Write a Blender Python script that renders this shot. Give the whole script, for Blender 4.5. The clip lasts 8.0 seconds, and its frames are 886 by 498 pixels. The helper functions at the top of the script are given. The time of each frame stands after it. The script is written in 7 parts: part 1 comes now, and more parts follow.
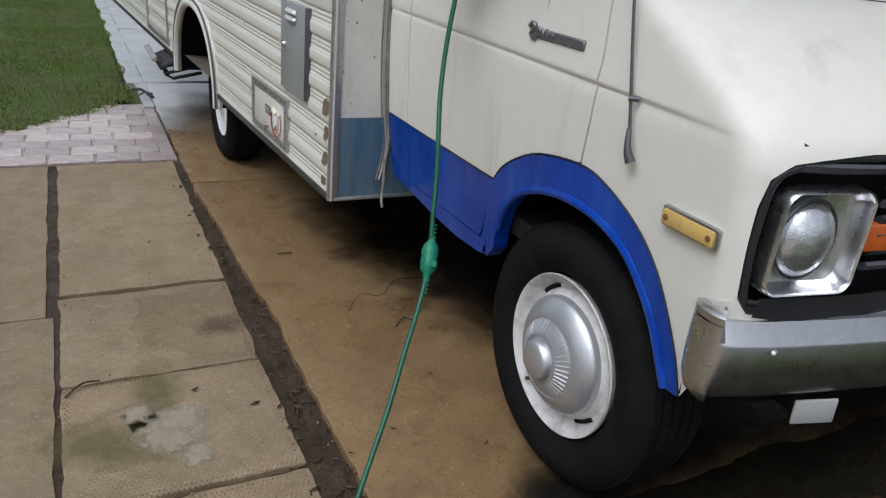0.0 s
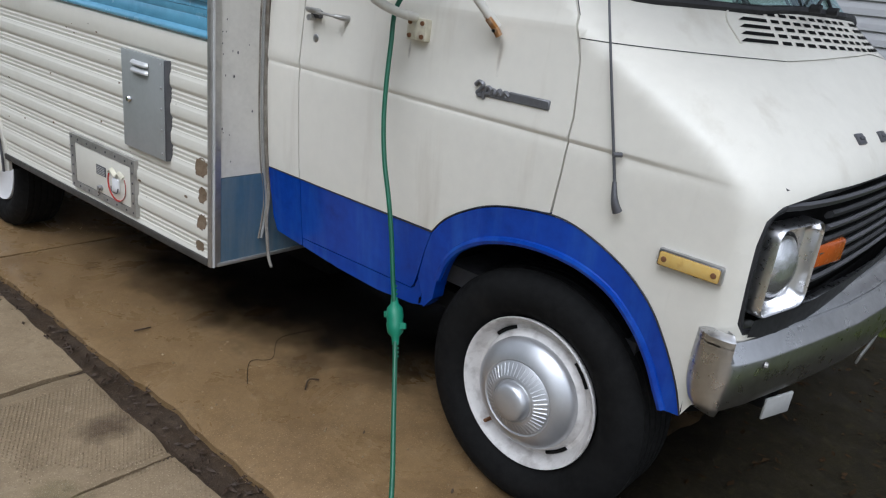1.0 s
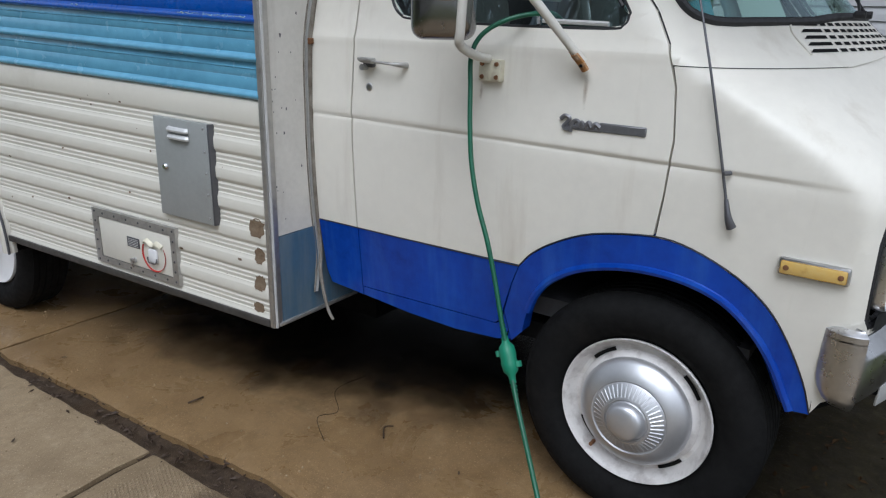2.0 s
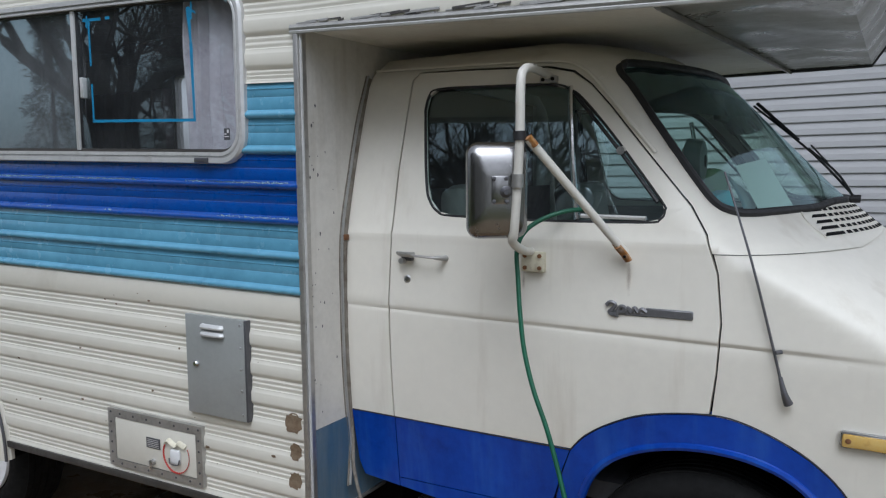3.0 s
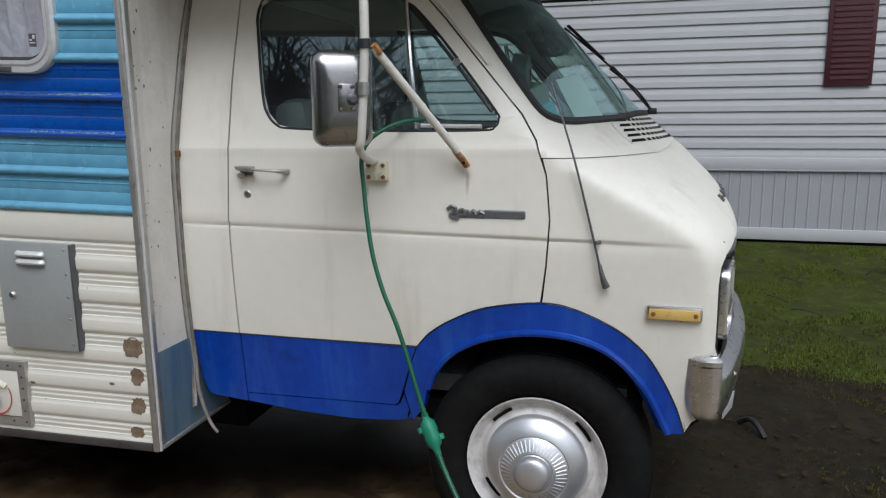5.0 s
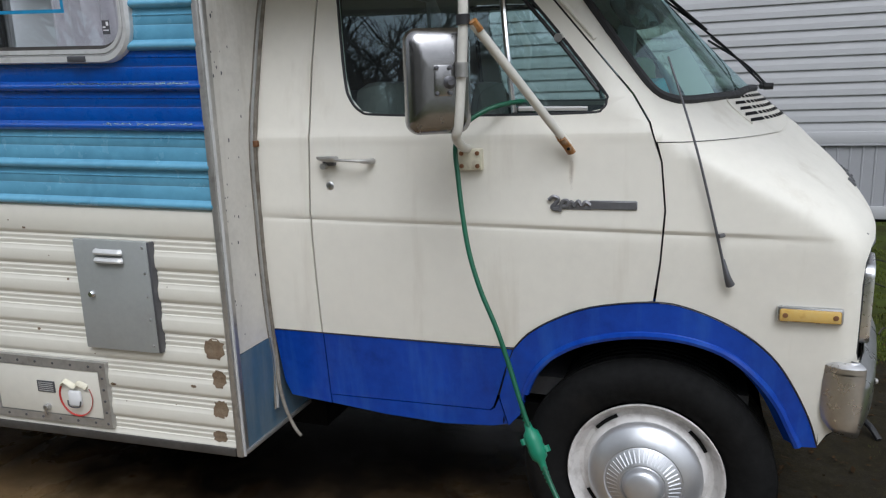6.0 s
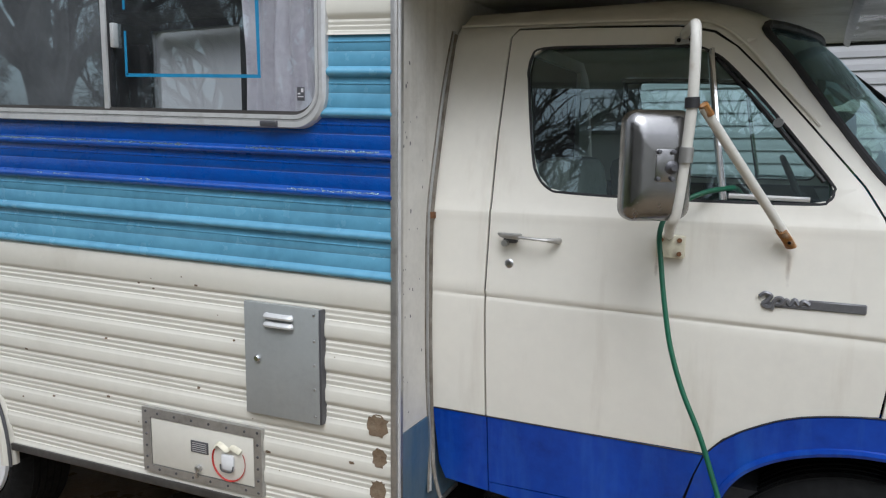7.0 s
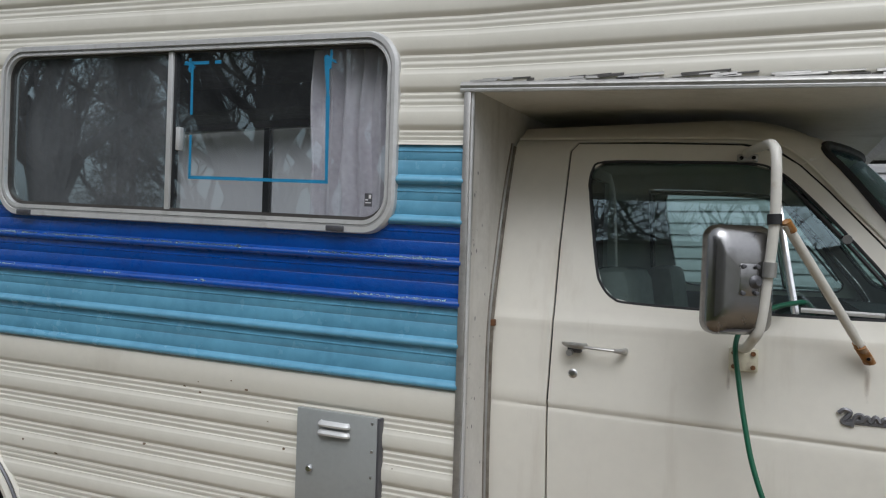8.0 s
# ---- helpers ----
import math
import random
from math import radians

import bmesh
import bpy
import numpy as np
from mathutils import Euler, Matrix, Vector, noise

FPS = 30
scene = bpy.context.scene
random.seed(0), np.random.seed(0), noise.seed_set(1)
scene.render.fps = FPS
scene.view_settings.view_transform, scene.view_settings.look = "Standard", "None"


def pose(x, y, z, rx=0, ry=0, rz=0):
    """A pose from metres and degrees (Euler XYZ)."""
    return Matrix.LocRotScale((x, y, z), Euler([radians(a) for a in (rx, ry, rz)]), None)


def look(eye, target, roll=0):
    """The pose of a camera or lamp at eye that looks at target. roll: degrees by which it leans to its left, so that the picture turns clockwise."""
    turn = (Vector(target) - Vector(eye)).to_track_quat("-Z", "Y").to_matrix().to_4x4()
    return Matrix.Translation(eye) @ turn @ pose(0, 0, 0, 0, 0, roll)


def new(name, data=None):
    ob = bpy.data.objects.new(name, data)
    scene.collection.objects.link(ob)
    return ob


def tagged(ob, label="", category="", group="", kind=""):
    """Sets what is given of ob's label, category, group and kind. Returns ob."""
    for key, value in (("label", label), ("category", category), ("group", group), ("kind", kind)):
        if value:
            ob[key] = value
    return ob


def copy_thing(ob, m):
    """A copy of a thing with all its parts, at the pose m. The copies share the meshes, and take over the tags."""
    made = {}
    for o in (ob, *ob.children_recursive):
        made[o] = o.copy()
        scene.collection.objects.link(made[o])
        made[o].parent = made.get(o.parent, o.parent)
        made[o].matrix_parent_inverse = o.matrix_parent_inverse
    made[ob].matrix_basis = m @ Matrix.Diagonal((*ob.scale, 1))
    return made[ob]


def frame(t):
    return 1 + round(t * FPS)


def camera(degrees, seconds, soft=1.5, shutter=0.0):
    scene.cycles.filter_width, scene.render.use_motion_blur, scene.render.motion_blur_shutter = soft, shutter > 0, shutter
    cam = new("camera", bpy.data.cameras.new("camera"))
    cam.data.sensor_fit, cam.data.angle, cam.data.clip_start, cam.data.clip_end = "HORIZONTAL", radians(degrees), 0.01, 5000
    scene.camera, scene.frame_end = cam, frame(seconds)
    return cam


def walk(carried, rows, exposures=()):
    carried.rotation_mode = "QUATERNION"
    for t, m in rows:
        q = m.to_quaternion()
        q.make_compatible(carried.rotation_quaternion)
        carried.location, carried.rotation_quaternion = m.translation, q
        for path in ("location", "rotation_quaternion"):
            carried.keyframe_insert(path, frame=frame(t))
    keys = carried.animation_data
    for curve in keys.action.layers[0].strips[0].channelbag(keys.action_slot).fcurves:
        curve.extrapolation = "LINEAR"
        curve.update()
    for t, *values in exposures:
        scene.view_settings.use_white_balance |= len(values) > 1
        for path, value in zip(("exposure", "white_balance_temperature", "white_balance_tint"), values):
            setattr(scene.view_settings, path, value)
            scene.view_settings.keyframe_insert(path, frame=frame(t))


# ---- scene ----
cam = camera(62.7, 8.0, soft=1.2)
PATH = [
    (0, (-0.864, -2.588, 1.422), (0.0028, -0.9701, 0.6285), 5.83),
    (0.2, (-0.948, -2.525, 1.430), (0.0403, -0.9827, 0.6267), 5.15),
    (0.5, (-1.063, -2.411, 1.425), (0.1671, -1.0416, 0.6425), 6.51),
    (0.7, (-1.154, -2.312, 1.440), (0.1877, -1.0179, 0.7151), 7.10),
    (1, (-1.328, -2.185, 1.467), (0.1127, -0.9770, 0.7847), 6.66),
    (1.2, (-1.459, -2.118, 1.481), (0.0162, -0.9636, 0.7815), 4.79),
    (2.3, (-1.632, -1.736, 1.519), (-0.0210, -0.6691, 1.0038), 0.88),
    (2.5, (-1.663, -1.701, 1.542), (-0.0175, -0.6384, 1.1353), 0.76),
    (3, (-1.805, -1.592, 1.587), (-0.0903, -0.5814, 1.3968), -0.53),
    (3.2, (-1.861, -1.568, 1.582), (-0.1206, -0.5936, 1.4354), -0.85),
    (3.5, (-1.886, -1.558, 1.581), (-0.1077, -0.6535, 1.4340), -0.41),
    (3.7, (-1.902, -1.554, 1.582), (-0.0979, -0.7061, 1.4145), -0.20),
    (4, (-1.914, -1.548, 1.588), (-0.0649, -0.8240, 1.3497), 0.52),
    (4.2, (-1.917, -1.544, 1.574), (-0.0563, -0.8606, 1.3103), 0.42),
    (4.5, (-1.921, -1.540, 1.534), (-0.0404, -0.9391, 1.2167), 0.14),
    (4.7, (-1.928, -1.537, 1.518), (-0.0387, -0.9824, 1.1700), -0.06),
    (5.8, (-1.851, -1.391, 1.532), (0.0379, -0.8733, 1.1264), -1.61),
    (6, (-1.790, -1.340, 1.533), (0.0513, -0.6859, 1.1085), -1.99),
    (6.2, (-1.760, -1.284, 1.535), (0.0284, -0.4923, 1.1164), -1.49),
    (6.5, (-1.753, -1.187, 1.552), (0.0203, -0.3644, 1.1291), -0.24),
    (6.7, (-1.762, -1.113, 1.566), (0.0108, -0.2719, 1.1803), 0.24),
    (7, (-1.795, -1.008, 1.588), (-0.0075, -0.1529, 1.3187), 0.53),
    (7.2, (-1.816, -0.961, 1.590), (-0.0242, -0.0863, 1.4276), 0.48),
    (7.5, (-1.846, -0.907, 1.587), (-0.0290, -0.0741, 1.5126), 0.57),
    (7.7, (-1.862, -0.862, 1.594), (-0.0361, -0.0454, 1.5655), 0.89),
    (8, (-1.887, -0.791, 1.601), (-0.0659, 0.0365, 1.6086), 1.76),
]
walk(cam, [(t, look(eye, target, roll)) for t, eye, target, roll in PATH], [(0, 0.20, 5860, 10), (0.2, 0.38, 5830, 10), (0.6, 0.48, 5810, 10), (1, 0.28, 5750, 10), (2.5, 0.25, 5750, 10), (3.5, 0.06, 5800, 10), (4.5, 0.20, 5950, 10), (6.5, 0.36, 5950, 10), (7, 0.42, 5950, 10), (8, 0.09, 6100, 10)])

# ---------------------------------------------------------------- light
world = bpy.data.worlds.new("overcast")
scene.world = world
world.use_nodes = True
wn, wl = world.node_tree.nodes, world.node_tree.links
sky = wn.new("ShaderNodeTexSky")
sky.sky_type, sky.sun_disc = "NISHITA", False
sky.sun_elevation, sky.sun_rotation = radians(55), radians(240)
sky.air_density, sky.dust_density = 1.0, 4.0
grey = wn.new("ShaderNodeHueSaturation")
grey.inputs["Saturation"].default_value = 0.12
wl.new(sky.outputs[0], grey.inputs["Color"])
# an overcast sky is three times as bright overhead as at the horizon
way = wn.new("ShaderNodeTexCoord")
parts_of_way = wn.new("ShaderNodeSeparateXYZ")
rise = wn.new("ShaderNodeMapRange")
rise.inputs["To Min"].default_value, rise.inputs["To Max"].default_value = 0.86, 1.06
dim = wn.new("ShaderNodeMix")
dim.data_type, dim.blend_type = "RGBA", "MULTIPLY"
dim.inputs[0].default_value = 1.0
wl.new(way.outputs["Generated"], parts_of_way.inputs[0])
wl.new(parts_of_way.outputs["Z"], rise.inputs[0])
wl.new(grey.outputs[0], dim.inputs[6])
wl.new(rise.outputs[0], dim.inputs[7])
wl.new(dim.outputs[2], wn["Background"].inputs[0])
wn["Background"].inputs[1].default_value = 0.15

sun_data = bpy.data.lights.new("sun", "SUN")
sun_data.energy, sun_data.angle, sun_data.color = 0.62, radians(34), (1.0, 0.985, 0.97)
sun = new("sun", sun_data)
sun.matrix_basis = look((-6.2, -1.2, 8.4), (0, 0, 0))


# ---------------------------------------------------------------- helpers of this scene
def thing(name, at, label, category, group="", kind=""):
    ob = new(name)
    ob.empty_display_size = 0.1
    ob.matrix_basis = pose(*at)
    return tagged(ob, label, category, group, kind)


SHAPE = None  # set while the coach is built: it stands a little askew to the cab


def part(name, bm, material, parent=None, label="", smooth=True, recalc=True):
    if SHAPE:
        for v in bm.verts:
            v.co = SHAPE(v.co)
    if recalc:
        bmesh.ops.recalc_face_normals(bm, faces=bm.faces)
    me = bpy.data.meshes.new(name)
    bm.to_mesh(me)
    bm.free()
    for m in (material if isinstance(material, (list, tuple)) else [material]):
        me.materials.append(m)
    if smooth:
        me.shade_smooth()
        me.set_sharp_from_angle(angle=radians(38))
    ob = new(name, me)
    if parent is not None:
        ob.parent = parent
        if parent.type == "EMPTY":
            ob.matrix_parent_inverse = parent.matrix_basis.inverted()
    return tagged(ob, label) if label else ob


def box(x0, x1, y0, y1, z0, z1, bevel=0.0, bm=None, segs=2, turn=None):
    own = bmesh.new()
    bmesh.ops.create_cube(own, size=1.0)
    for v in own.verts:
        v.co = Vector(((x0 + x1) / 2 + v.co.x * (x1 - x0), (y0 + y1) / 2 + v.co.y * (y1 - y0), (z0 + z1) / 2 + v.co.z * (z1 - z0)))
    if bevel:
        bmesh.ops.bevel(own, geom=own.edges[:], offset=bevel, segments=segs, affect="EDGES", profile=0.5)
    if turn is not None:
        c = Vector(((x0 + x1) / 2, (y0 + y1) / 2, (z0 + z1) / 2))
        for v in own.verts:
            v.co = c + turn.to_3x3() @ (v.co - c)
    return merge(bm, own)


def merge(bm, own):
    if bm is None:
        return own
    me = bpy.data.meshes.new("tmp")
    own.to_mesh(me)
    own.free()
    bm.from_mesh(me)
    bpy.data.meshes.remove(me)
    return bm


def spline(pts, n=8):
    pts = [Vector(p) for p in pts]
    out = []
    for i in range(len(pts) - 1):
        a, b, c, d = pts[max(i - 1, 0)], pts[i], pts[i + 1], pts[min(i + 2, len(pts) - 1)]
        for k in range(n):
            t = k / n
            out.append(0.5 * (2 * b + (c - a) * t + (2 * a - 5 * b + 4 * c - d) * t * t + (3 * b - 3 * c + d - a) * t**3))
    return out + [pts[-1]]


def tube(pts, radius, segs=10, bm=None, closed=False, flat=1.0):
    own = bmesh.new()
    pts = [Vector(p) for p in pts]
    n, rings = len(pts), []
    up = None
    for i, p in enumerate(pts):
        d = (pts[(i + 1) % n] - pts[i - 1]) if closed else (pts[min(i + 1, n - 1)] - pts[max(i - 1, 0)])
        d.normalize()
        if up is None:
            up = d.orthogonal().normalized()
        up = (up - d * up.dot(d)).normalized()
        side = d.cross(up)
        r = radius(i / max(n - 1, 1)) if callable(radius) else radius
        rings.append([own.verts.new(p + up * (r * math.cos(a)) + side * (r * flat * math.sin(a))) for a in (2 * math.pi * k / segs for k in range(segs))])
    for i in range(n if closed else n - 1):
        a, b = rings[i], rings[(i + 1) % n]
        for k in range(segs):
            own.faces.new((a[k], a[(k + 1) % segs], b[(k + 1) % segs], b[k]))
    if not closed:
        own.faces.new(rings[0][::-1])
        own.faces.new(rings[-1])
    return merge(bm, own)


def lathe(profile, centre, segs=64, bm=None, axis="x"):
    """Turns a profile of (along, radius) about the axis through centre."""
    own, rings = bmesh.new(), []
    c = Vector(centre)
    for a, r in profile:
        ring = []
        for k in range(segs):
            u = 2 * math.pi * k / segs
            p = Vector((a, r * math.cos(u), r * math.sin(u)))
            if axis == "y":
                p = Vector((p.y, p.x, p.z))
            elif axis == "z":
                p = Vector((p.y, p.z, p.x))
            ring.append(own.verts.new(c + p))
        rings.append(ring)
    for a, b in zip(rings, rings[1:]):
        for k in range(segs):
            own.faces.new((a[k], a[(k + 1) % segs], b[(k + 1) % segs], b[k]))
    for ring, (_, r) in ((rings[0], profile[0]), (rings[-1], profile[-1])):
        if r < 0.02:
            own.faces.new(ring)
    return merge(bm, own)


def round_rect(y0, y1, z0, z1, r, n=8):
    out = []
    for cy, cz, a0 in ((y1 - r, z1 - r, 0), (y0 + r, z1 - r, 90), (y0 + r, z0 + r, 180), (y1 - r, z0 + r, 270)):
        for k in range(n + 1):
            a = radians(a0 + 90 * k / n)
            out.append((cy + r * math.cos(a), cz + r * math.sin(a)))
    return out


def ring(outer, inner, x0, x1, bm=None, lip=0.0):
    """A frame between two outlines in y and z, from x0 (outer face) to x1."""
    own = bmesh.new()
    loops = []
    for line, x in ((outer, x1), (outer, x0 + lip), (outer, x0), (inner, x0), (inner, x1)):
        loops.append([own.verts.new((x, y, z)) for y, z in line])
    if lip:
        cy = sum(p[0] for p in outer) / len(outer)
        cz = sum(p[1] for p in outer) / len(outer)
        for v in loops[2]:
            d = Vector((0, cy - v.co.y, cz - v.co.z)).normalized()
            v.co += d * lip
    n = len(outer)
    for a, b in zip(loops, loops[1:]):
        for k in range(n):
            own.faces.new((a[k], a[(k + 1) % n], b[(k + 1) % n], b[k]))
    return merge(bm, own)


def flat_sheet(outline, holes=(), step=(0.05, 0.03)):
    """A flat mesh in the plane (s, z) with holes, cut into a fine net."""
    bm = bmesh.new()
    for line in (outline, *holes):
        vs = [bm.verts.new((s, z, 0)) for s, z in line]
        for a, b in zip(vs, vs[1:] + vs[:1]):
            bm.edges.new((a, b))
    bmesh.ops.triangle_fill(bm, use_beauty=True, edges=bm.edges[:])
    for axis in (0, 1):
        extra = [1.132, 1.137, 1.142, 1.147, 1.152, 1.158, 1.375, 1.39, 1.405, 1.42, 1.435] if axis == 1 else []
        for e in extra:
            bmesh.ops.bisect_plane(bm, geom=bm.verts[:] + bm.edges[:] + bm.faces[:], plane_co=(0, e, 0), plane_no=(0, 1, 0), dist=1e-5)
        lo, hi = min(v.co[axis] for v in bm.verts), max(v.co[axis] for v in bm.verts)
        k = math.ceil(lo / step[axis])
        while k * step[axis] < hi:
            co, no = [0, 0, 0], [0, 0, 0]
            co[axis], no[axis] = k * step[axis], 1
            bmesh.ops.bisect_plane(bm, geom=bm.verts[:] + bm.edges[:] + bm.faces[:], plane_co=co, plane_no=no, dist=1e-5)
            k += 1
    return bm


# ---------------------------------------------------------------- materials
def mat(name, color, rough=0.5, metal=0.0, var=0.12, scale=3.0, fine=60.0, bump=0.0, bump_scale=80.0, color2=None, coat=0.0, spec=0.5, dirt=0.0, dirt_color=(0.08, 0.06, 0.04), dirt_scale=6.0, streak=False, island=0.0):
    m = bpy.data.materials.new(name)
    m.use_nodes = True
    nt = m.node_tree
    bs = nt.nodes["Principled BSDF"]
    bs.inputs["Roughness"].default_value, bs.inputs["Metallic"].default_value = rough, metal
    bs.inputs["Coat Weight"].default_value, bs.inputs["Specular IOR Level"].default_value = coat, spec
    bs.inputs["Coat Roughness"].default_value = 0.08
    tc = nt.nodes.new("ShaderNodeTexCoord")
    src = tc.outputs["Object"]
    if streak:
        mp = nt.nodes.new("ShaderNodeMapping")
        mp.inputs["Scale"].default_value = (1, 1, 0.12)
        nt.links.new(src, mp.inputs[0])
        srcd = mp.outputs[0]
    else:
        srcd = src

    def noise_tex(s, detail, vec):
        n = nt.nodes.new("ShaderNodeTexNoise")
        n.inputs["Scale"].default_value, n.inputs["Detail"].default_value = s, detail
        n.inputs["Roughness"].default_value = 0.6
        nt.links.new(vec, n.inputs["Vector"])
        return n.outputs["Fac"]

    def ramp(fac, lo, hi):
        r = nt.nodes.new("ShaderNodeMapRange")
        r.inputs["From Min"].default_value, r.inputs["From Max"].default_value = lo, hi
        nt.links.new(fac, r.inputs[0])
        return r.outputs[0]

    def mix(fac, a, b):
        x = nt.nodes.new("ShaderNodeMix")
        x.data_type = "RGBA"
        for sock, val in ((x.inputs[0], fac), (x.inputs[6], a), (x.inputs[7], b)):
            if isinstance(val, bpy.types.NodeSocket):
                nt.links.new(val, sock)
            else:
                sock.default_value = val
        return x.outputs[2]

    c1 = (*color, 1)
    c2 = (*(color2 or tuple(c * (1 - var * 1.6) for c in color)), 1)
    big = ramp(noise_tex(scale, 5, src), 0.3, 0.7)
    col = mix(big, c1, c2)
    small = ramp(noise_tex(fine, 4, src), 0.3, 0.7)
    lighter = (*(min(1, c * (1 + var)) for c in color), 1)
    f = nt.nodes.new("ShaderNodeMath")
    f.operation, f.inputs[1].default_value = "MULTIPLY", 0.4
    nt.links.new(small, f.inputs[0])
    col = mix(f.outputs[0], col, lighter)
    if island:
        oi = nt.nodes.new("ShaderNodeObjectInfo")
        hs = nt.nodes.new("ShaderNodeHueSaturation")
        mr = nt.nodes.new("ShaderNodeMapRange")
        mr.inputs["To Min"].default_value, mr.inputs["To Max"].default_value = 1 - island, 1 + island
        nt.links.new(oi.outputs["Random"], mr.inputs[0])
        nt.links.new(mr.outputs[0], hs.inputs["Value"])
        nt.links.new(col, hs.inputs["Color"])
        col = hs.outputs[0]
    if dirt:
        d = ramp(noise_tex(dirt_scale, 8, srcd), 0.62 - 0.25 * dirt, 0.8)
        dm = nt.nodes.new("ShaderNodeMath")
        dm.operation, dm.inputs[1].default_value = "MULTIPLY", min(1.0, 0.35 + dirt * 0.5)
        nt.links.new(d, dm.inputs[0])
        col = mix(dm.outputs[0], col, (*dirt_color, 1))
    nt.links.new(col, bs.inputs["Base Color"])
    rr = ramp(noise_tex(scale * 4, 4, src), 0.2, 0.8)
    mr2 = nt.nodes.new("ShaderNodeMapRange")
    mr2.inputs["To Min"].default_value, mr2.inputs["To Max"].default_value = max(0.02, rough * 0.75), min(1, rough * 1.25)
    nt.links.new(rr, mr2.inputs[0])
    nt.links.new(mr2.outputs[0], bs.inputs["Roughness"])
    if bump:
        b = nt.nodes.new("ShaderNodeBump")
        b.inputs["Strength"].default_value, b.inputs["Distance"].default_value = bump, 0.004
        nt.links.new(noise_tex(bump_scale, 6, src), b.inputs["Height"])
        nt.links.new(b.outputs[0], bs.inputs["Normal"])
        nt.links.new(b.outputs[0], bs.inputs["Coat Normal"])
    return m


def ground_mat(name, base, dark, light, rough=(0.2, 0.6), spec=0.5, metal=0.0, relief=0.6, sizes=(1.6, 7.0, 38.0), speck=0.5, island=0.0):
    """Weathered mineral surface: broad stains, sharp-edged blotches, grain, pale specks and dark pits, and patches of wet."""
    m = bpy.data.materials.new(name)
    m.use_nodes = True
    nt = m.node_tree
    bs = nt.nodes["Principled BSDF"]
    bs.inputs["Specular IOR Level"].default_value, bs.inputs["Metallic"].default_value = spec, metal
    tc = nt.nodes.new("ShaderNodeTexCoord")

    def layer(scale, lo, hi, detail=6, warp=0.0):
        n = nt.nodes.new("ShaderNodeTexNoise")
        n.inputs["Scale"].default_value, n.inputs["Detail"].default_value = scale, detail
        n.inputs["Roughness"].default_value, n.inputs["Distortion"].default_value = 0.65, warp
        nt.links.new(tc.outputs["Object"], n.inputs["Vector"])
        r = nt.nodes.new("ShaderNodeMapRange")
        r.inputs["From Min"].default_value, r.inputs["From Max"].default_value = lo, hi
        nt.links.new(n.outputs["Fac"], r.inputs[0])
        return r.outputs[0]

    def blend(fac, amount, a, b):
        k = nt.nodes.new("ShaderNodeMath")
        k.operation, k.inputs[1].default_value = "MULTIPLY", amount
        nt.links.new(fac, k.inputs[0])
        x = nt.nodes.new("ShaderNodeMix")
        x.data_type = "RGBA"
        nt.links.new(k.outputs[0], x.inputs[0])
        for sock, val in ((x.inputs[6], a), (x.inputs[7], b)):
            if isinstance(val, bpy.types.NodeSocket):
                nt.links.new(val, sock)
            else:
                sock.default_value = (*val, 1)
        return x.outputs[2]

    broad = layer(sizes[0], 0.35, 0.68, 4, 0.6)
    blotch = layer(sizes[1], 0.46, 0.66, 8, 0.4)
    grain = layer(sizes[2], 0.35, 0.65, 8)
    col = blend(broad, 0.55, base, dark)
    col = blend(blotch, 0.6, col, dark)
    col = blend(layer(sizes[1] * 1.7, 0.55, 0.72, 8, 0.3), 0.5, col, light)
    col = blend(grain, 0.4, col, dark)
    col = blend(layer(sizes[2] * 4.5, 0.60, 0.68, 3), speck, col, tuple(min(1.0, 1.6 * c) for c in light))
    col = blend(layer(sizes[2] * 3.1, 0.62, 0.70, 3), speck, col, tuple(0.35 * c for c in dark))
    if island:
        oi, hs, mr = nt.nodes.new("ShaderNodeObjectInfo"), nt.nodes.new("ShaderNodeHueSaturation"), nt.nodes.new("ShaderNodeMapRange")
        mr.inputs["To Min"].default_value, mr.inputs["To Max"].default_value = 1 - island, 1 + island
        nt.links.new(oi.outputs["Random"], mr.inputs[0])
        nt.links.new(mr.outputs[0], hs.inputs["Value"])
        nt.links.new(col, hs.inputs["Color"])
        col = hs.outputs[0]
    nt.links.new(col, bs.inputs["Base Color"])
    wet = nt.nodes.new("ShaderNodeMapRange")
    wet.inputs["To Min"].default_value, wet.inputs["To Max"].default_value = rough[1], rough[0]
    nt.links.new(layer(sizes[0] * 1.6, 0.40, 0.62, 5, 0.5), wet.inputs[0])
    nt.links.new(wet.outputs[0], bs.inputs["Roughness"])
    b = nt.nodes.new("ShaderNodeBump")
    b.inputs["Strength"].default_value, b.inputs["Distance"].default_value = relief, 0.004
    nt.links.new(layer(sizes[2] * 1.4, 0.0, 1.0, 10), b.inputs["Height"])
    nt.links.new(b.outputs[0], bs.inputs["Normal"])
    return m


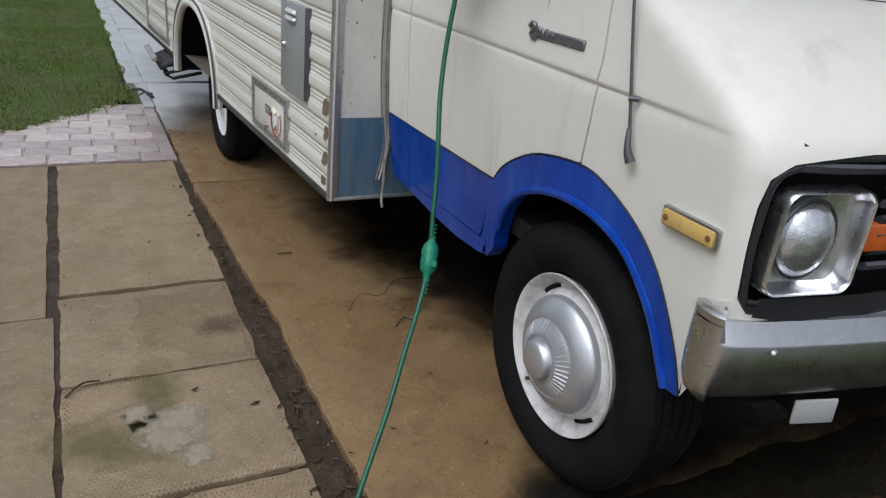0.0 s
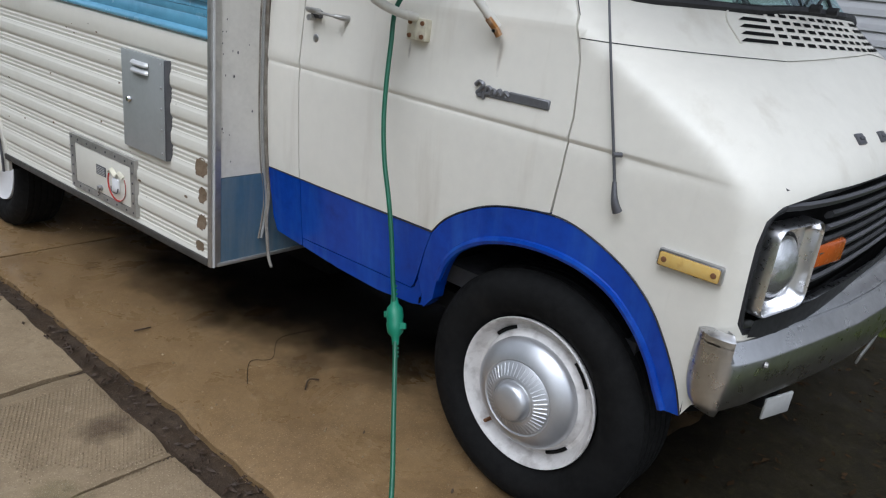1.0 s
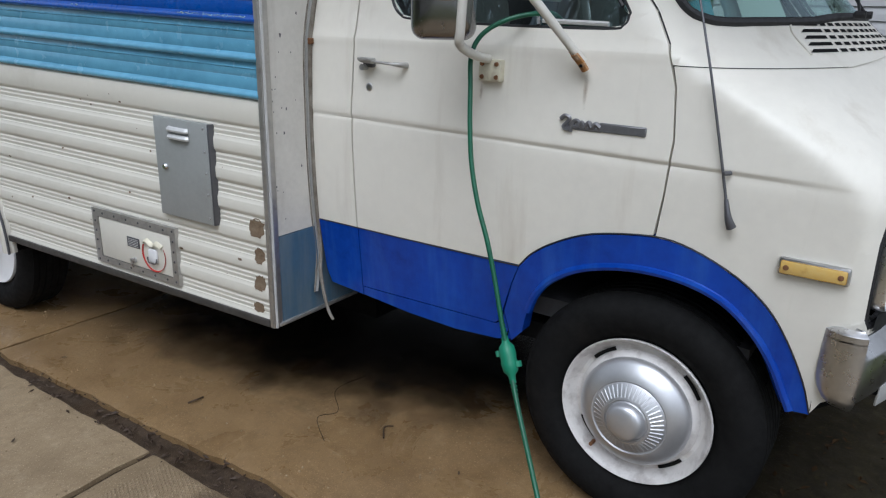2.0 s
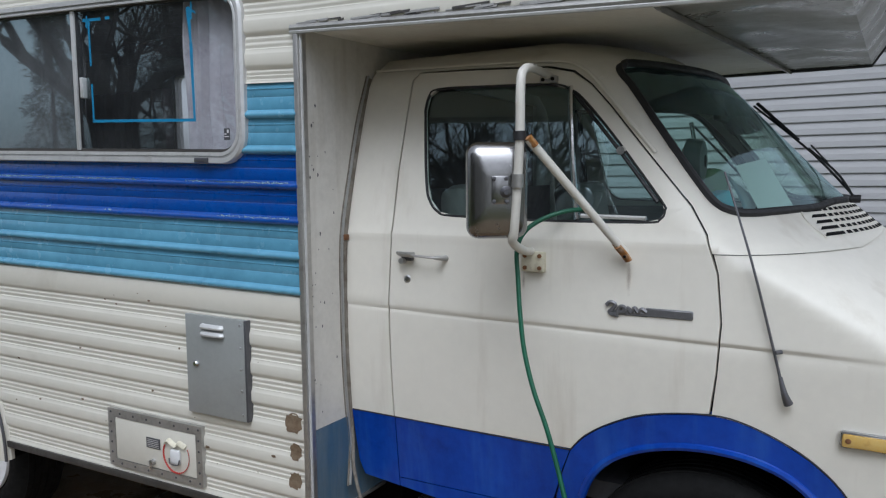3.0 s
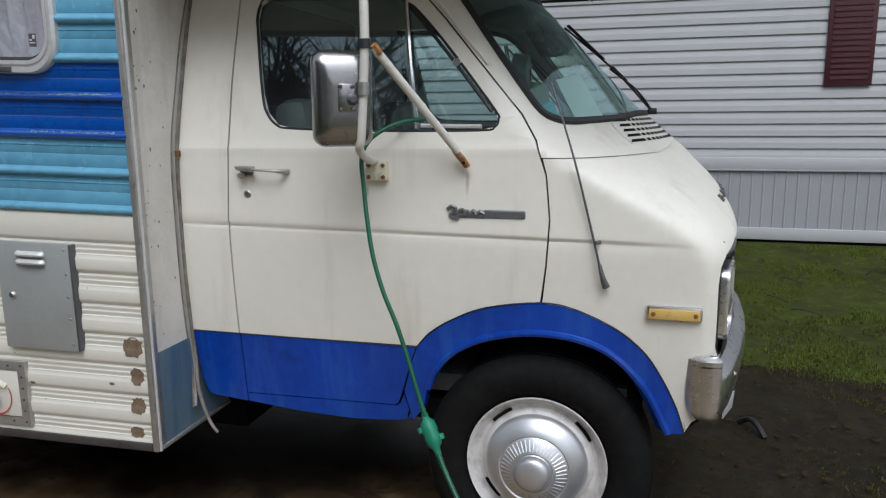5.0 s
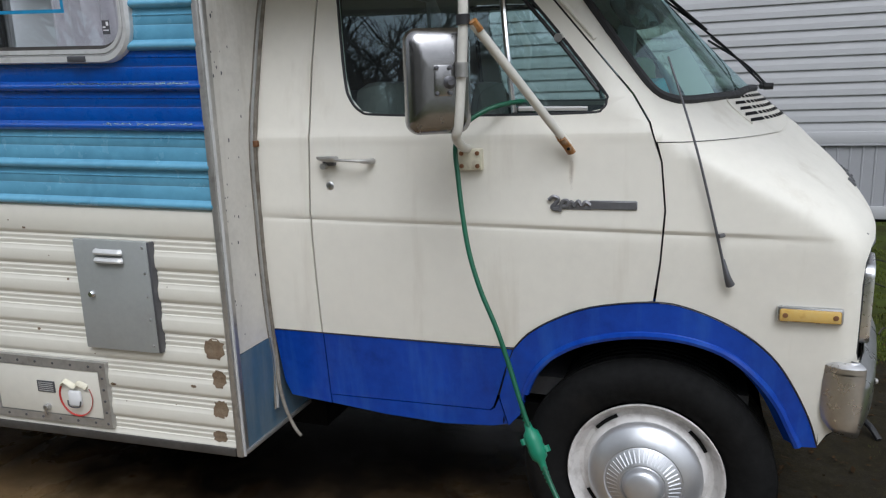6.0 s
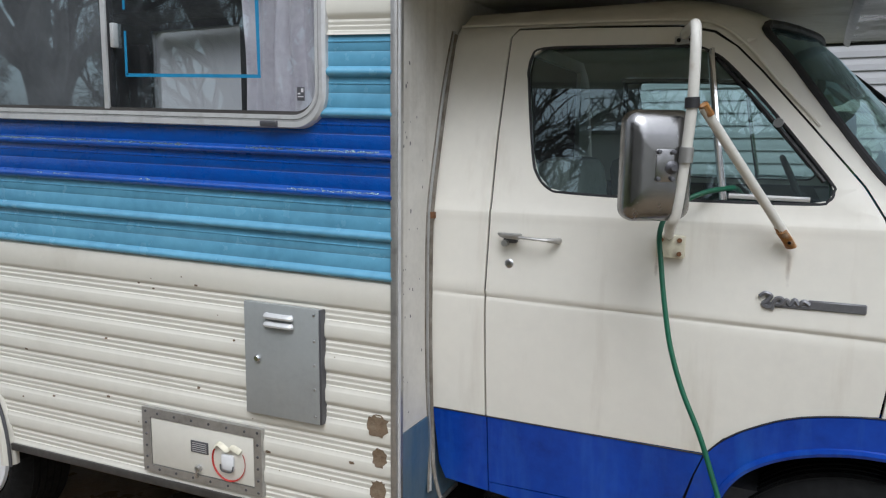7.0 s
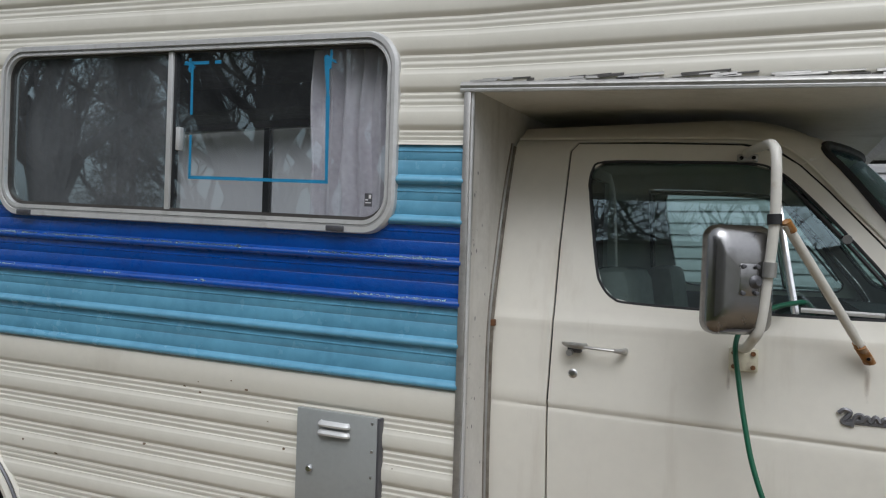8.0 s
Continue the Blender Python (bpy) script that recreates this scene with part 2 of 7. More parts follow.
def glass_mat(name, tint, rough=0.0, dark=0.0, film=0.0):
    """Thin tinted pane: a mirror coat over a clear, tinted sheet."""
    m = bpy.data.materials.new(name)
    m.use_nodes = True
    nt = m.node_tree
    nt.nodes.remove(nt.nodes["Principled BSDF"])
    out = nt.nodes["Material Output"]
    tr, gl = nt.nodes.new("ShaderNodeBsdfTransparent"), nt.nodes.new("ShaderNodeBsdfGlossy")
    tr.inputs[0].default_value = (*tint, 1)
    gl.inputs["Roughness"].default_value = rough
    gl.inputs["Color"].default_value = (0.72, 0.94, 1.0, 1)
    fr, mx = nt.nodes.new("ShaderNodeLayerWeight"), nt.nodes.new("ShaderNodeMixShader")
    fr.inputs[0].default_value = 0.5
    pw = nt.nodes.new("ShaderNodeMath")
    pw.operation, pw.inputs[1].default_value = "POWER", 5.0
    nt.links.new(fr.outputs["Facing"], pw.inputs[0])
    sc = nt.nodes.new("ShaderNodeMath")
    sc.operation, sc.use_clamp, sc.inputs[1].default_value = "MULTIPLY_ADD", True, 0.95
    sc.inputs[2].default_value = 0.05 + dark
    nt.links.new(pw.outputs[0], sc.inputs[0])
    nt.links.new(sc.outputs[0], mx.inputs[0])
    nt.links.new(tr.outputs[0], mx.inputs[1])
    nt.links.new(gl.outputs[0], mx.inputs[2])
    if film:
        # a pale diffuse haze mixed over the glass, uneven by noise
        df, fx = nt.nodes.new("ShaderNodeBsdfDiffuse"), nt.nodes.new("ShaderNodeMixShader")
        df.inputs[0].default_value = (0.72, 0.76, 0.80, 1)
        tc, ns, mr = nt.nodes.new("ShaderNodeTexCoord"), nt.nodes.new("ShaderNodeTexNoise"), nt.nodes.new("ShaderNodeMapRange")
        ns.inputs["Scale"].default_value, ns.inputs["Detail"].default_value = 6.0, 8.0
        mr.inputs["From Min"].default_value, mr.inputs["From Max"].default_value = 0.3, 0.7
        mr.inputs["To Min"].default_value, mr.inputs["To Max"].default_value = film * 0.5, film * 1.5
        nt.links.new(tc.outputs["Object"], ns.inputs["Vector"])
        nt.links.new(ns.outputs["Fac"], mr.inputs[0])
        nt.links.new(mr.outputs[0], fx.inputs[0])
        nt.links.new(mx.outputs[0], fx.inputs[1])
        nt.links.new(df.outputs[0], fx.inputs[2])
        mx = fx
    nt.links.new(mx.outputs[0], out.inputs[0])
    return m


CAB_WHITE = mat("aged_white_enamel", (0.75, 0.72, 0.64), 0.48, var=0.05, scale=1.5, fine=25, coat=0.04, dirt=0.22, dirt_color=(0.40, 0.34, 0.25), dirt_scale=7, streak=True)
CAB_BLUE = mat("brushed_blue_enamel", (0.007, 0.054, 0.37), 0.16, var=0.35, scale=3, fine=22, spec=0.4, bump=0.2, bump_scale=16, color2=(0.003, 0.026, 0.20), dirt=0.5, dirt_color=(0.035, 0.13, 0.46), dirt_scale=10, streak=True)
SIDE_WHITE = mat("ribbed_siding_white", (0.68, 0.655, 0.575), 0.42, var=0.05, scale=1.2, fine=30, dirt=0.05, dirt_color=(0.42, 0.38, 0.30), dirt_scale=3.5, bump=0.05)
SIDE_SKY = mat("ribbed_siding_sky_blue", (0.13, 0.35, 0.50), 0.25, var=0.25, scale=4, fine=25, color2=(0.09, 0.26, 0.39), bump=0.10, bump_scale=20, coat=0.4)
SIDE_NAVY = mat("ribbed_siding_royal_blue", (0.0005, 0.070, 0.36), 0.3, var=0.3, scale=6, fine=30, coat=1.0, spec=0.1, bump=0.5, bump_scale=60, color2=(0.0004, 0.045, 0.27))
for m in (SIDE_NAVY, SIDE_SKY):
    m.node_tree.nodes["Principled BSDF"].inputs["Coat IOR"].default_value = 1.8
    m.node_tree.nodes["Principled BSDF"].inputs["Coat Roughness"].default_value = 0.05
GREY_WALL = mat("weathered_grey_panel", (0.62, 0.60, 0.555), 0.55, var=0.12, scale=5, dirt=0.3, dirt_color=(0.27, 0.23, 0.17), dirt_scale=12, bump=0.15, streak=True)
BUNK_WHITE = mat("stained_cream_panel", (0.82, 0.79, 0.72), 0.5, var=0.1, scale=3, dirt=0.3, dirt_color=(0.40, 0.35, 0.27), dirt_scale=5, bump=0.08)
LAMP_GLASS = glass_mat("lamp_cover_glass", (0.92, 0.94, 0.94), rough=0.16, dark=0.25)
NOSE_GREY = ground_mat("oxidised_aluminium_panel", (0.50, 0.50, 0.475), (0.26, 0.25, 0.22), (0.60, 0.60, 0.58), (0.22, 0.5), metal=0.3, relief=0.05, sizes=(2.0, 9.0, 40.0), speck=0.25)
WORN_BLUE = mat("worn_blue_panel", (0.055, 0.115, 0.18), 0.4, var=0.35, scale=6, color2=(0.08, 0.13, 0.17), dirt=0.75, dirt_color=(0.22, 0.24, 0.24), dirt_scale=14, streak=True)
ALU = mat("dull_aluminium_trim", (0.48, 0.47, 0.45), 0.42, metal=0.75, var=0.15, scale=12, dirt=0.35, dirt_color=(0.10, 0.08, 0.06), dirt_scale=14, bump=0.1)
ALU_LIGHT = mat("window_frame_aluminium", (0.62, 0.62, 0.61), 0.45, metal=0.35, var=0.1, scale=9, dirt=0.15, dirt_color=(0.25, 0.22, 0.18), dirt_scale=20)
ALU_MID = mat("window_track_aluminium", (0.42, 0.42, 0.41), 0.45, metal=0.5, var=0.15, scale=9, dirt=0.3, dirt_color=(0.15, 0.13, 0.11), dirt_scale=18)
ALU_DARK = mat("grimy_dark_rail", (0.06, 0.055, 0.05), 0.5, metal=0.1, var=0.3, scale=12, dirt=0.5, dirt_color=(0.03, 0.025, 0.02), dirt_scale=10)
PANEL_GREY = mat("grey_painted_steel_door", (0.37, 0.385, 0.375), 0.4, metal=0.25, var=0.08, scale=4, dirt=0.08, dirt_color=(0.2, 0.17, 0.14))
CHROME = mat("pitted_chrome", (0.60, 0.60, 0.61), 0.30, metal=1.0, var=0.15, scale=6, bump=0.06, bump_scale=14, dirt=0.22, dirt_color=(0.25, 0.24, 0.23), dirt_scale=8)
CHROME_CLEAN = mat("bright_chrome", (0.74, 0.74, 0.75), 0.14, metal=1.0, var=0.1, scale=8, bump=0.12, bump_scale=25)
HUB_METAL = mat("satin_hub_cap", (0.60, 0.61, 0.63), 0.40, metal=0.8, var=0.06, scale=10)
RIM_WHITE = mat("chipped_white_wheel", (0.66, 0.64, 0.62), 0.45, var=0.08, scale=8, dirt=0.6, dirt_color=(0.09, 0.06, 0.045), dirt_scale=20)
TYRE = mat("tyre_rubber", (0.010, 0.010, 0.010), 0.8, var=0.3, scale=9, bump=0.25, bump_scale=60, spec=0.1, dirt=0.15, dirt_color=(0.025, 0.021, 0.018))
RUBBER = mat("black_rubber_seal", (0.018, 0.018, 0.02), 0.55, var=0.2, scale=10)
BLACK = mat("black_void", (0.006, 0.006, 0.006), 0.9, var=0.2, spec=0.15)
# one near-black for underbody, wheel houses, valance, foundation gap and crack
UNDER = mat("underbody_black", (0.005, 0.005, 0.005), 0.9, var=0.3, scale=5, spec=0.08)
INTERIOR = mat("dark_vinyl_interior", (0.03, 0.03, 0.032), 0.7, var=0.25, scale=5)
LINING = mat("brown_coach_lining", (0.14, 0.115, 0.09), 0.7, var=0.2, scale=4)
SEAT = mat("grey_seat_vinyl", (0.26, 0.25, 0.23), 0.6, var=0.2, scale=6)
RUST = mat("rust", (0.20, 0.085, 0.03), 0.85, var=0.4, scale=25, bump=0.5, color2=(0.10, 0.05, 0.025))
PEEL = mat("peeled_brown_patch", (0.13, 0.088, 0.055), 0.9, var=0.4, scale=40, bump=0.5, color2=(0.20, 0.155, 0.105), spec=0.2)
POLE_WHITE = mat("white_tube_paint", (0.66, 0.64, 0.58), 0.4, var=0.08, scale=12, dirt=0.12, dirt_color=(0.3, 0.2, 0.1), dirt_scale=20)
BRACKET = mat("yellowed_bracket_paint", (0.66, 0.62, 0.48), 0.5, var=0.15, scale=20, dirt=0.25, dirt_color=(0.20, 0.11, 0.05), dirt_scale=40)
MIRROR_BACK = mat("worn_chrome_mirror_shell", (0.33, 0.325, 0.325), 0.24, metal=1.0, var=0.12, scale=6, bump=0.22, bump_scale=7, dirt=0.10, dirt_color=(0.20, 0.17, 0.15), dirt_scale=10)
AMBER = mat("faded_amber_lens", (0.58, 0.35, 0.07), 0.22, var=0.12, scale=20, color2=(0.62, 0.46, 0.18), coat=0.4, dirt=0.2, dirt_color=(0.25, 0.10, 0.02), dirt_scale=35)
ORANGE = mat("orange_lens", (0.55, 0.11, 0.015), 0.25, var=0.15, scale=20, coat=0.4)
LAMP_CHROME = mat("hazy_lamp_chrome", (0.86, 0.86, 0.87), 0.30, metal=1.0, var=0.10, scale=14, bump=0.22, bump_scale=22)
WATER = glass_mat("rain_bead", (0.96, 0.97, 0.98), dark=0.55)
LENS = mat("ribbed_lamp_glass", (0.74, 0.75, 0.76), 0.2, metal=0.85, var=0.25, scale=18, bump=1.0, bump_scale=16)
BADGE_GREY = mat("tarnished_grey_badge", (0.20, 0.20, 0.21), 0.4, metal=0.5, var=0.3, scale=60)
BADGE = mat("tarnished_badge", (0.13, 0.13, 0.14), 0.4, metal=0.5, var=0.3, scale=60)
GREEN = mat("green_cord_vinyl", (0.006, 0.10, 0.05), 0.4, var=0.15, scale=20)
GREEN_PLUG = mat("green_plug_plastic", (0.01, 0.19, 0.105), 0.45, var=0.12, scale=30)
TAPE = mat("blue_masking_tape", (0.012, 0.22, 0.42), 0.6, var=0.15, scale=40)
CURTAIN = mat("pale_curtain", (0.70, 0.68, 0.69), 0.85, var=0.2, scale=5, color2=(0.42, 0.38, 0.42))
CURTAIN_DARK = mat("grey_screen_curtain", (0.12, 0.122, 0.125), 0.85, var=0.3, scale=3, color2=(0.06, 0.062, 0.065))
PAPER = mat("white_paper", (0.74, 0.74, 0.74), 0.7, var=0.05)
TEAL = mat("teal_carton", (0.02, 0.34, 0.46), 0.5, var=0.2, scale=20)
WRAP = mat("crumpled_clear_plastic", (0.62, 0.66, 0.66), 0.2, var=0.2, scale=30, bump=0.4)
FAN_GREY = mat("grey_fan_plastic", (0.06, 0.085, 0.09), 0.5, var=0.2, scale=20)
MOSS = mat("green_cloth", (0.10, 0.22, 0.09), 0.8, var=0.3, scale=20)
RED = mat("red_ring_print", (0.45, 0.03, 0.02), 0.5, var=0.1)
GLASS = glass_mat("clear_tinted_glass", (0.68, 0.83, 0.82), dark=0.085, film=0.02)
GLASS_GREEN = glass_mat("green_tinted_windscreen", (0.70, 0.88, 0.81), dark=0.06, film=0.03)
GLASS_RV = glass_mat("coach_window_glass", (0.86, 0.88, 0.91), dark=0.11, film=0.030)
SHADE_BAND = glass_mat("smoked_sun_band", (0.06, 0.08, 0.075), dark=0.02)
SCREEN = glass_mat("insect_screen_pane", (0.78, 0.80, 0.81), rough=0.02, dark=0.26, film=0.06)

def frosted_mat(name, tint, rough):
    """A rain-wet pane that blurs what lies behind it."""
    m = bpy.data.materials.new(name)
    m.use_nodes = True
    nt = m.node_tree
    nt.nodes.remove(nt.nodes["Principled BSDF"])
    rf = nt.nodes.new("ShaderNodeBsdfRefraction")
    rf.inputs["Color"].default_value = (*tint, 1)
    rf.inputs["IOR"].default_value = 1.1
    tc, nz, mr = nt.nodes.new("ShaderNodeTexCoord"), nt.nodes.new("ShaderNodeTexNoise"), nt.nodes.new("ShaderNodeMapRange")
    nz.inputs["Scale"].default_value = 7.0
    nz.inputs["Detail"].default_value = 5.0
    mr.inputs[3].default_value, mr.inputs[4].default_value = rough * 0.7, rough * 1.3
    nt.links.new(tc.outputs["Object"], nz.inputs["Vector"])
    nt.links.new(nz.outputs[0], mr.inputs[0])
    nt.links.new(mr.outputs[0], rf.inputs["Roughness"])
    nt.links.new(rf.outputs[0], nt.nodes["Material Output"].inputs[0])
    return m


FROSTED = frosted_mat("rain_wet_pane", (0.98, 0.99, 0.99), 0.36)
SLAB = ground_mat("paving_slab_concrete", (0.315, 0.238, 0.145), (0.175, 0.125, 0.072), (0.39, 0.31, 0.205), (0.45, 0.75), spec=0.35, island=0.07)
DRIVE = ground_mat("wet_stained_driveway", (0.280, 0.182, 0.086), (0.142, 0.085, 0.037), (0.35, 0.25, 0.14), (0.16, 0.5), spec=0.42, relief=0.45)
WET = mat("wet_pale_path", (0.42, 0.42, 0.41), 0.07, var=0.1, scale=3, fine=80, bump=0.15, color2=(0.34, 0.335, 0.32), dirt=0.12, dirt_color=(0.15, 0.13, 0.1))
DIRT = ground_mat("wet_brown_soil", (0.070, 0.047, 0.029), (0.022, 0.014, 0.008), (0.14, 0.098, 0.062), (0.35, 0.8), spec=0.28, relief=1.0, sizes=(3.0, 14.0, 60.0))
BRICK = mat("pink_concrete_paver", (0.42, 0.31, 0.28), 0.16, var=0.3, scale=9, bump=0.35, bump_scale=70, color2=(0.56, 0.52, 0.50), island=0.22, dirt=0.4, dirt_color=(0.16, 0.09, 0.07), dirt_scale=12)
MOSS_LAWN = ground_mat("mossy_patchy_lawn", (0.050, 0.070, 0.011), (0.018, 0.014, 0.007), (0.12, 0.16, 0.02), (0.8, 0.95), spec=0.1, relief=1.0, sizes=(1.1, 4.5, 26.0), speck=0.3)
GRASS_SOIL = mat("mossy_ground", (0.055, 0.085, 0.010), 0.95, var=0.45, scale=1.6, fine=40, bump=0.8, bump_scale=30, color2=(0.06, 0.045, 0.018), dirt=0.45, dirt_color=(0.04, 0.028, 0.015), dirt_scale=3)
BLADE = mat("grass_blade", (0.13, 0.23, 0.026), 0.6, var=0.3, scale=1.5, color2=(0.13, 0.14, 0.03))
BLADE_DRY = mat("patchy_grass_blade", (0.085, 0.12, 0.009), 0.75, var=0.5, scale=1.6, color2=(0.048, 0.034, 0.014), spec=0.2)
LAP = mat("pale_vinyl_siding", (0.385, 0.385, 0.39), 0.5, var=0.04, scale=1.2, fine=20, dirt=0.06, dirt_color=(0.35, 0.34, 0.31), dirt_scale=2, island=0.02)
SKIRT = mat("grey_vinyl_skirting", (0.31, 0.312, 0.325), 0.5, var=0.05, scale=2, dirt=0.1, dirt_color=(0.25, 0.23, 0.2), dirt_scale=4, streak=True)
MAROON = mat("maroon_shutter_plastic", (0.055, 0.008, 0.014), 0.5, var=0.15, scale=8)
BARK = mat("wet_bark", (0.032, 0.027, 0.023), 0.85, var=0.3, scale=10, bump=0.8, bump_scale=30)
DARK_WALL = mat("pale_house_wall", (0.42, 0.41, 0.39), 0.8, var=0.2, scale=2, dirt=0.2)
ROOFING = mat("far_grey_roof", (0.12, 0.11, 0.11), 0.8, var=0.2, scale=2)
GOLD_RUST = mat("orange_rust", (0.38, 0.17, 0.035), 0.85, var=0.3, scale=45, bump=0.5, color2=(0.16, 0.06, 0.02), dirt=0.6, dirt_color=(0.58, 0.53, 0.44), dirt_scale=55)
ASPHALT = mat("wet_asphalt", (0.05, 0.05, 0.052), 0.3, var=0.2, scale=4, fine=90, bump=0.4, color2=(0.035, 0.035, 0.036))
SEAL = mat("weathered_brown_seal", (0.09, 0.07, 0.05), 0.7, var=0.3, scale=20, color2=(0.30, 0.28, 0.24))
# wet ground under the van, with the van's shade painted into the colour
WET_SHADE = mat("wet_shade_patch", (0.009, 0.008, 0.007), 0.22, var=0.3, scale=6, bump=0.5, bump_scale=35, color2=(0.018, 0.014, 0.010))
PINK_CURTAIN = mat("dusky_pink_curtain", (0.36, 0.27, 0.30), 0.85, var=0.15, scale=6)
LEAF = mat("dead_leaf", (0.05, 0.028, 0.014), 0.7, var=0.4, scale=30)


def ragged(m, scale, lo, hi, full=1.0, plane=(2, 2, 0)):
    """Lets a flat stain break up towards its rim, by its own shape and a noise."""
    nt = m.node_tree
    tc = nt.nodes.new("ShaderNodeTexCoord")
    ns = nt.nodes.new("ShaderNodeTexNoise")
    ns.inputs["Scale"].default_value, ns.inputs["Detail"].default_value = scale, 6
    nt.links.new(tc.outputs["Object"], ns.inputs["Vector"])
    off = nt.nodes.new("ShaderNodeVectorMath")
    off.operation = "SUBTRACT"
    off.inputs[1].default_value = (0.5, 0.5, 0.5)
    nt.links.new(tc.outputs["Generated"], off.inputs[0])
    flat = nt.nodes.new("ShaderNodeVectorMath")
    flat.operation = "MULTIPLY"
    flat.inputs[1].default_value = plane
    nt.links.new(off.outputs[0], flat.inputs[0])
    ln = nt.nodes.new("ShaderNodeVectorMath")
    ln.operation = "LENGTH"
    nt.links.new(flat.outputs[0], ln.inputs[0])
    add = nt.nodes.new("ShaderNodeMath")
    add.operation = "ADD"
    nt.links.new(ln.outputs["Value"], add.inputs[0])
    nt.links.new(ns.outputs["Fac"], add.inputs[1])
    mr = nt.nodes.new("ShaderNodeMapRange")
    mr.inputs["From Min"].default_value, mr.inputs["From Max"].default_value = lo, hi
    mr.inputs["To Min"].default_value, mr.inputs["To Max"].default_value = full, 0.0
    nt.links.new(add.outputs[0], mr.inputs[0])
    nt.links.new(mr.outputs[0], nt.nodes["Principled BSDF"].inputs["Alpha"])


ragged(WET_SHADE, 4.0, 0.8, 1.5, 0.97)
DRIP = mat("rusty_run_stain", (0.30, 0.17, 0.07), 0.6, var=0.3, scale=30)
ragged(DRIP, 40.0, 0.5, 1.5, 0.4, (0, 2, 2))
# drive-like tan for an added sheet that softens the bay border
TANFILM = mat("tan_drive_blend", (0.20, 0.135, 0.075), 0.3, var=0.35, scale=3, fine=90, bump=0.3, color2=(0.13, 0.082, 0.042))
ragged(TANFILM, 3.0, 0.7, 1.45, 0.95)
EARTH = ground_mat("mossy_wet_earth", (0.022, 0.018, 0.009), (0.008, 0.006, 0.004), (0.055, 0.048, 0.018), (0.6, 0.9), spec=0.12, relief=1.0, sizes=(2.5, 11.0, 45.0))
SCAB_MAT = ground_mat("pale_scaled_cement", (0.43, 0.37, 0.28), (0.27, 0.215, 0.145), (0.52, 0.46, 0.37), (0.6, 0.8), spec=0.25)
ragged(SCAB_MAT, 30.0, 0.85, 1.15, 0.8)
DAMP = mat("damp_brown_stain", (0.10, 0.062, 0.040), 0.5, var=0.3, scale=20, bump=0.3)
ragged(DAMP, 18.0, 0.8, 1.35, 0.45)
MOSSY = mat("green_moss_film", (0.15, 0.14, 0.045), 0.8, var=0.3, scale=20, bump=0.3)
ragged(MOSSY, 14.0, 0.75, 1.3, 0.45)

# ---------------------------------------------------------------- the cab's skin
XC = 1.2  # the vehicle's middle line
# height, side, start of the front curve, front at the middle line, squareness of the curve
LEVELS = ((0.30, 0.262, -1.66, -1.76, 2.5), (0.55, 0.236, -1.68, -1.80, 2.5), (0.80, 0.211, -1.70, -1.825, 2.6), (0.95, 0.202, -1.70, -1.835, 2.6), (1.12, 0.196, -1.68, -1.850, 2.6), (1.20, 0.202, -1.58, -1.850, 2.3), (1.30, 0.208, -1.40, -1.765, 1.85), (1.40, 0.213, -1.22, -1.640, 1.6), (1.49, 0.234, -1.15, -1.535, 1.5), (1.62, 0.264, -1.06, -1.41, 1.5), (1.80, 0.317, -0.95, -1.24, 1.5), (1.95, 0.364, -0.82, -1.10, 1.6), (1.99, 0.41, -0.75, -1.03, 1.7), (2.03, 0.52, -0.62, -0.90, 1.8))
LEV = np.array(LEVELS)
S_END = -2.75


def level(z):
    zz = np.clip(z + np.linspace(-0.035, 0.035, 5), LEV[0, 0], LEV[-1, 0])
    return [float(np.interp(zz, LEV[:, 0], LEV[:, k]).mean()) for k in range(1, 5)]


def skin(s, z):
    """A place on the cab's near half: s runs forward along the side, then round the front to the middle line."""
    xs, y0, yf, n = level(z)
    zc = 1.156 + 0.014 * max(s, -1.7)
    t = min(max((z - zc + 0.004) / 0.016, 0.0), 1.0)
    fade = min(max((s + 1.72) / 0.25, 0.0), 1.0)
    crease = 0.005 * (1 - t * t * (3 - 2 * t)) * fade + 0.0025 * fade * math.exp(-((z - zc) / 0.006) ** 2) - 0.004 * fade * math.exp(-((z - 1.405) / 0.016) ** 2)
    if s >= y0:
        return Vector((xs + crease, s, z))
    p = front(s, z, xs, y0, yf, n, crease)
    # the hood lies a little lower than the fenders, behind a soft ridge
    edge = 0.25 + 0.75 * min(max((z - 1.14) / 0.25, 0.0), 1.0) * 0.28
    f = min(max((p.x - edge) / 0.05, 0.0), 1.0) * min(max((z - 1.13) / 0.08, 0.0), 1.0) * min(max((1.375 - z) / 0.06, 0.0), 1.0)
    p.y += 0.016 * f * f * (3 - 2 * f)
    return p


def front(s, z, xs, y0, yf, n, crease):
    """The curved front of the cab beyond its straight side."""
    a, b = XC - xs, y0 - yf
    s75 = y0 - 0.75 * b
    if s >= s75:
        f = (y0 - s) / b
        return Vector((XC - a * (1 - f**n) ** (1 / n) + crease, s, z))
    x75 = XC - a * (1 - 0.75**n) ** (1 / n)
    x = x75 + (XC - x75) * (s75 - s) / (s75 - S_END)
    f = max((XC - x) / a, 0.0)
    return Vector((x, y0 - b * (1 - f**n) ** (1 / n), z))


def outward(s, z):
    e = 0.004
    n = (skin(s - e, z) - skin(s + e, z)).cross(skin(s, z + e) - skin(s, z - e))
    n.normalize()
    return n if n.x < 0 or n.y < -0.2 else -n


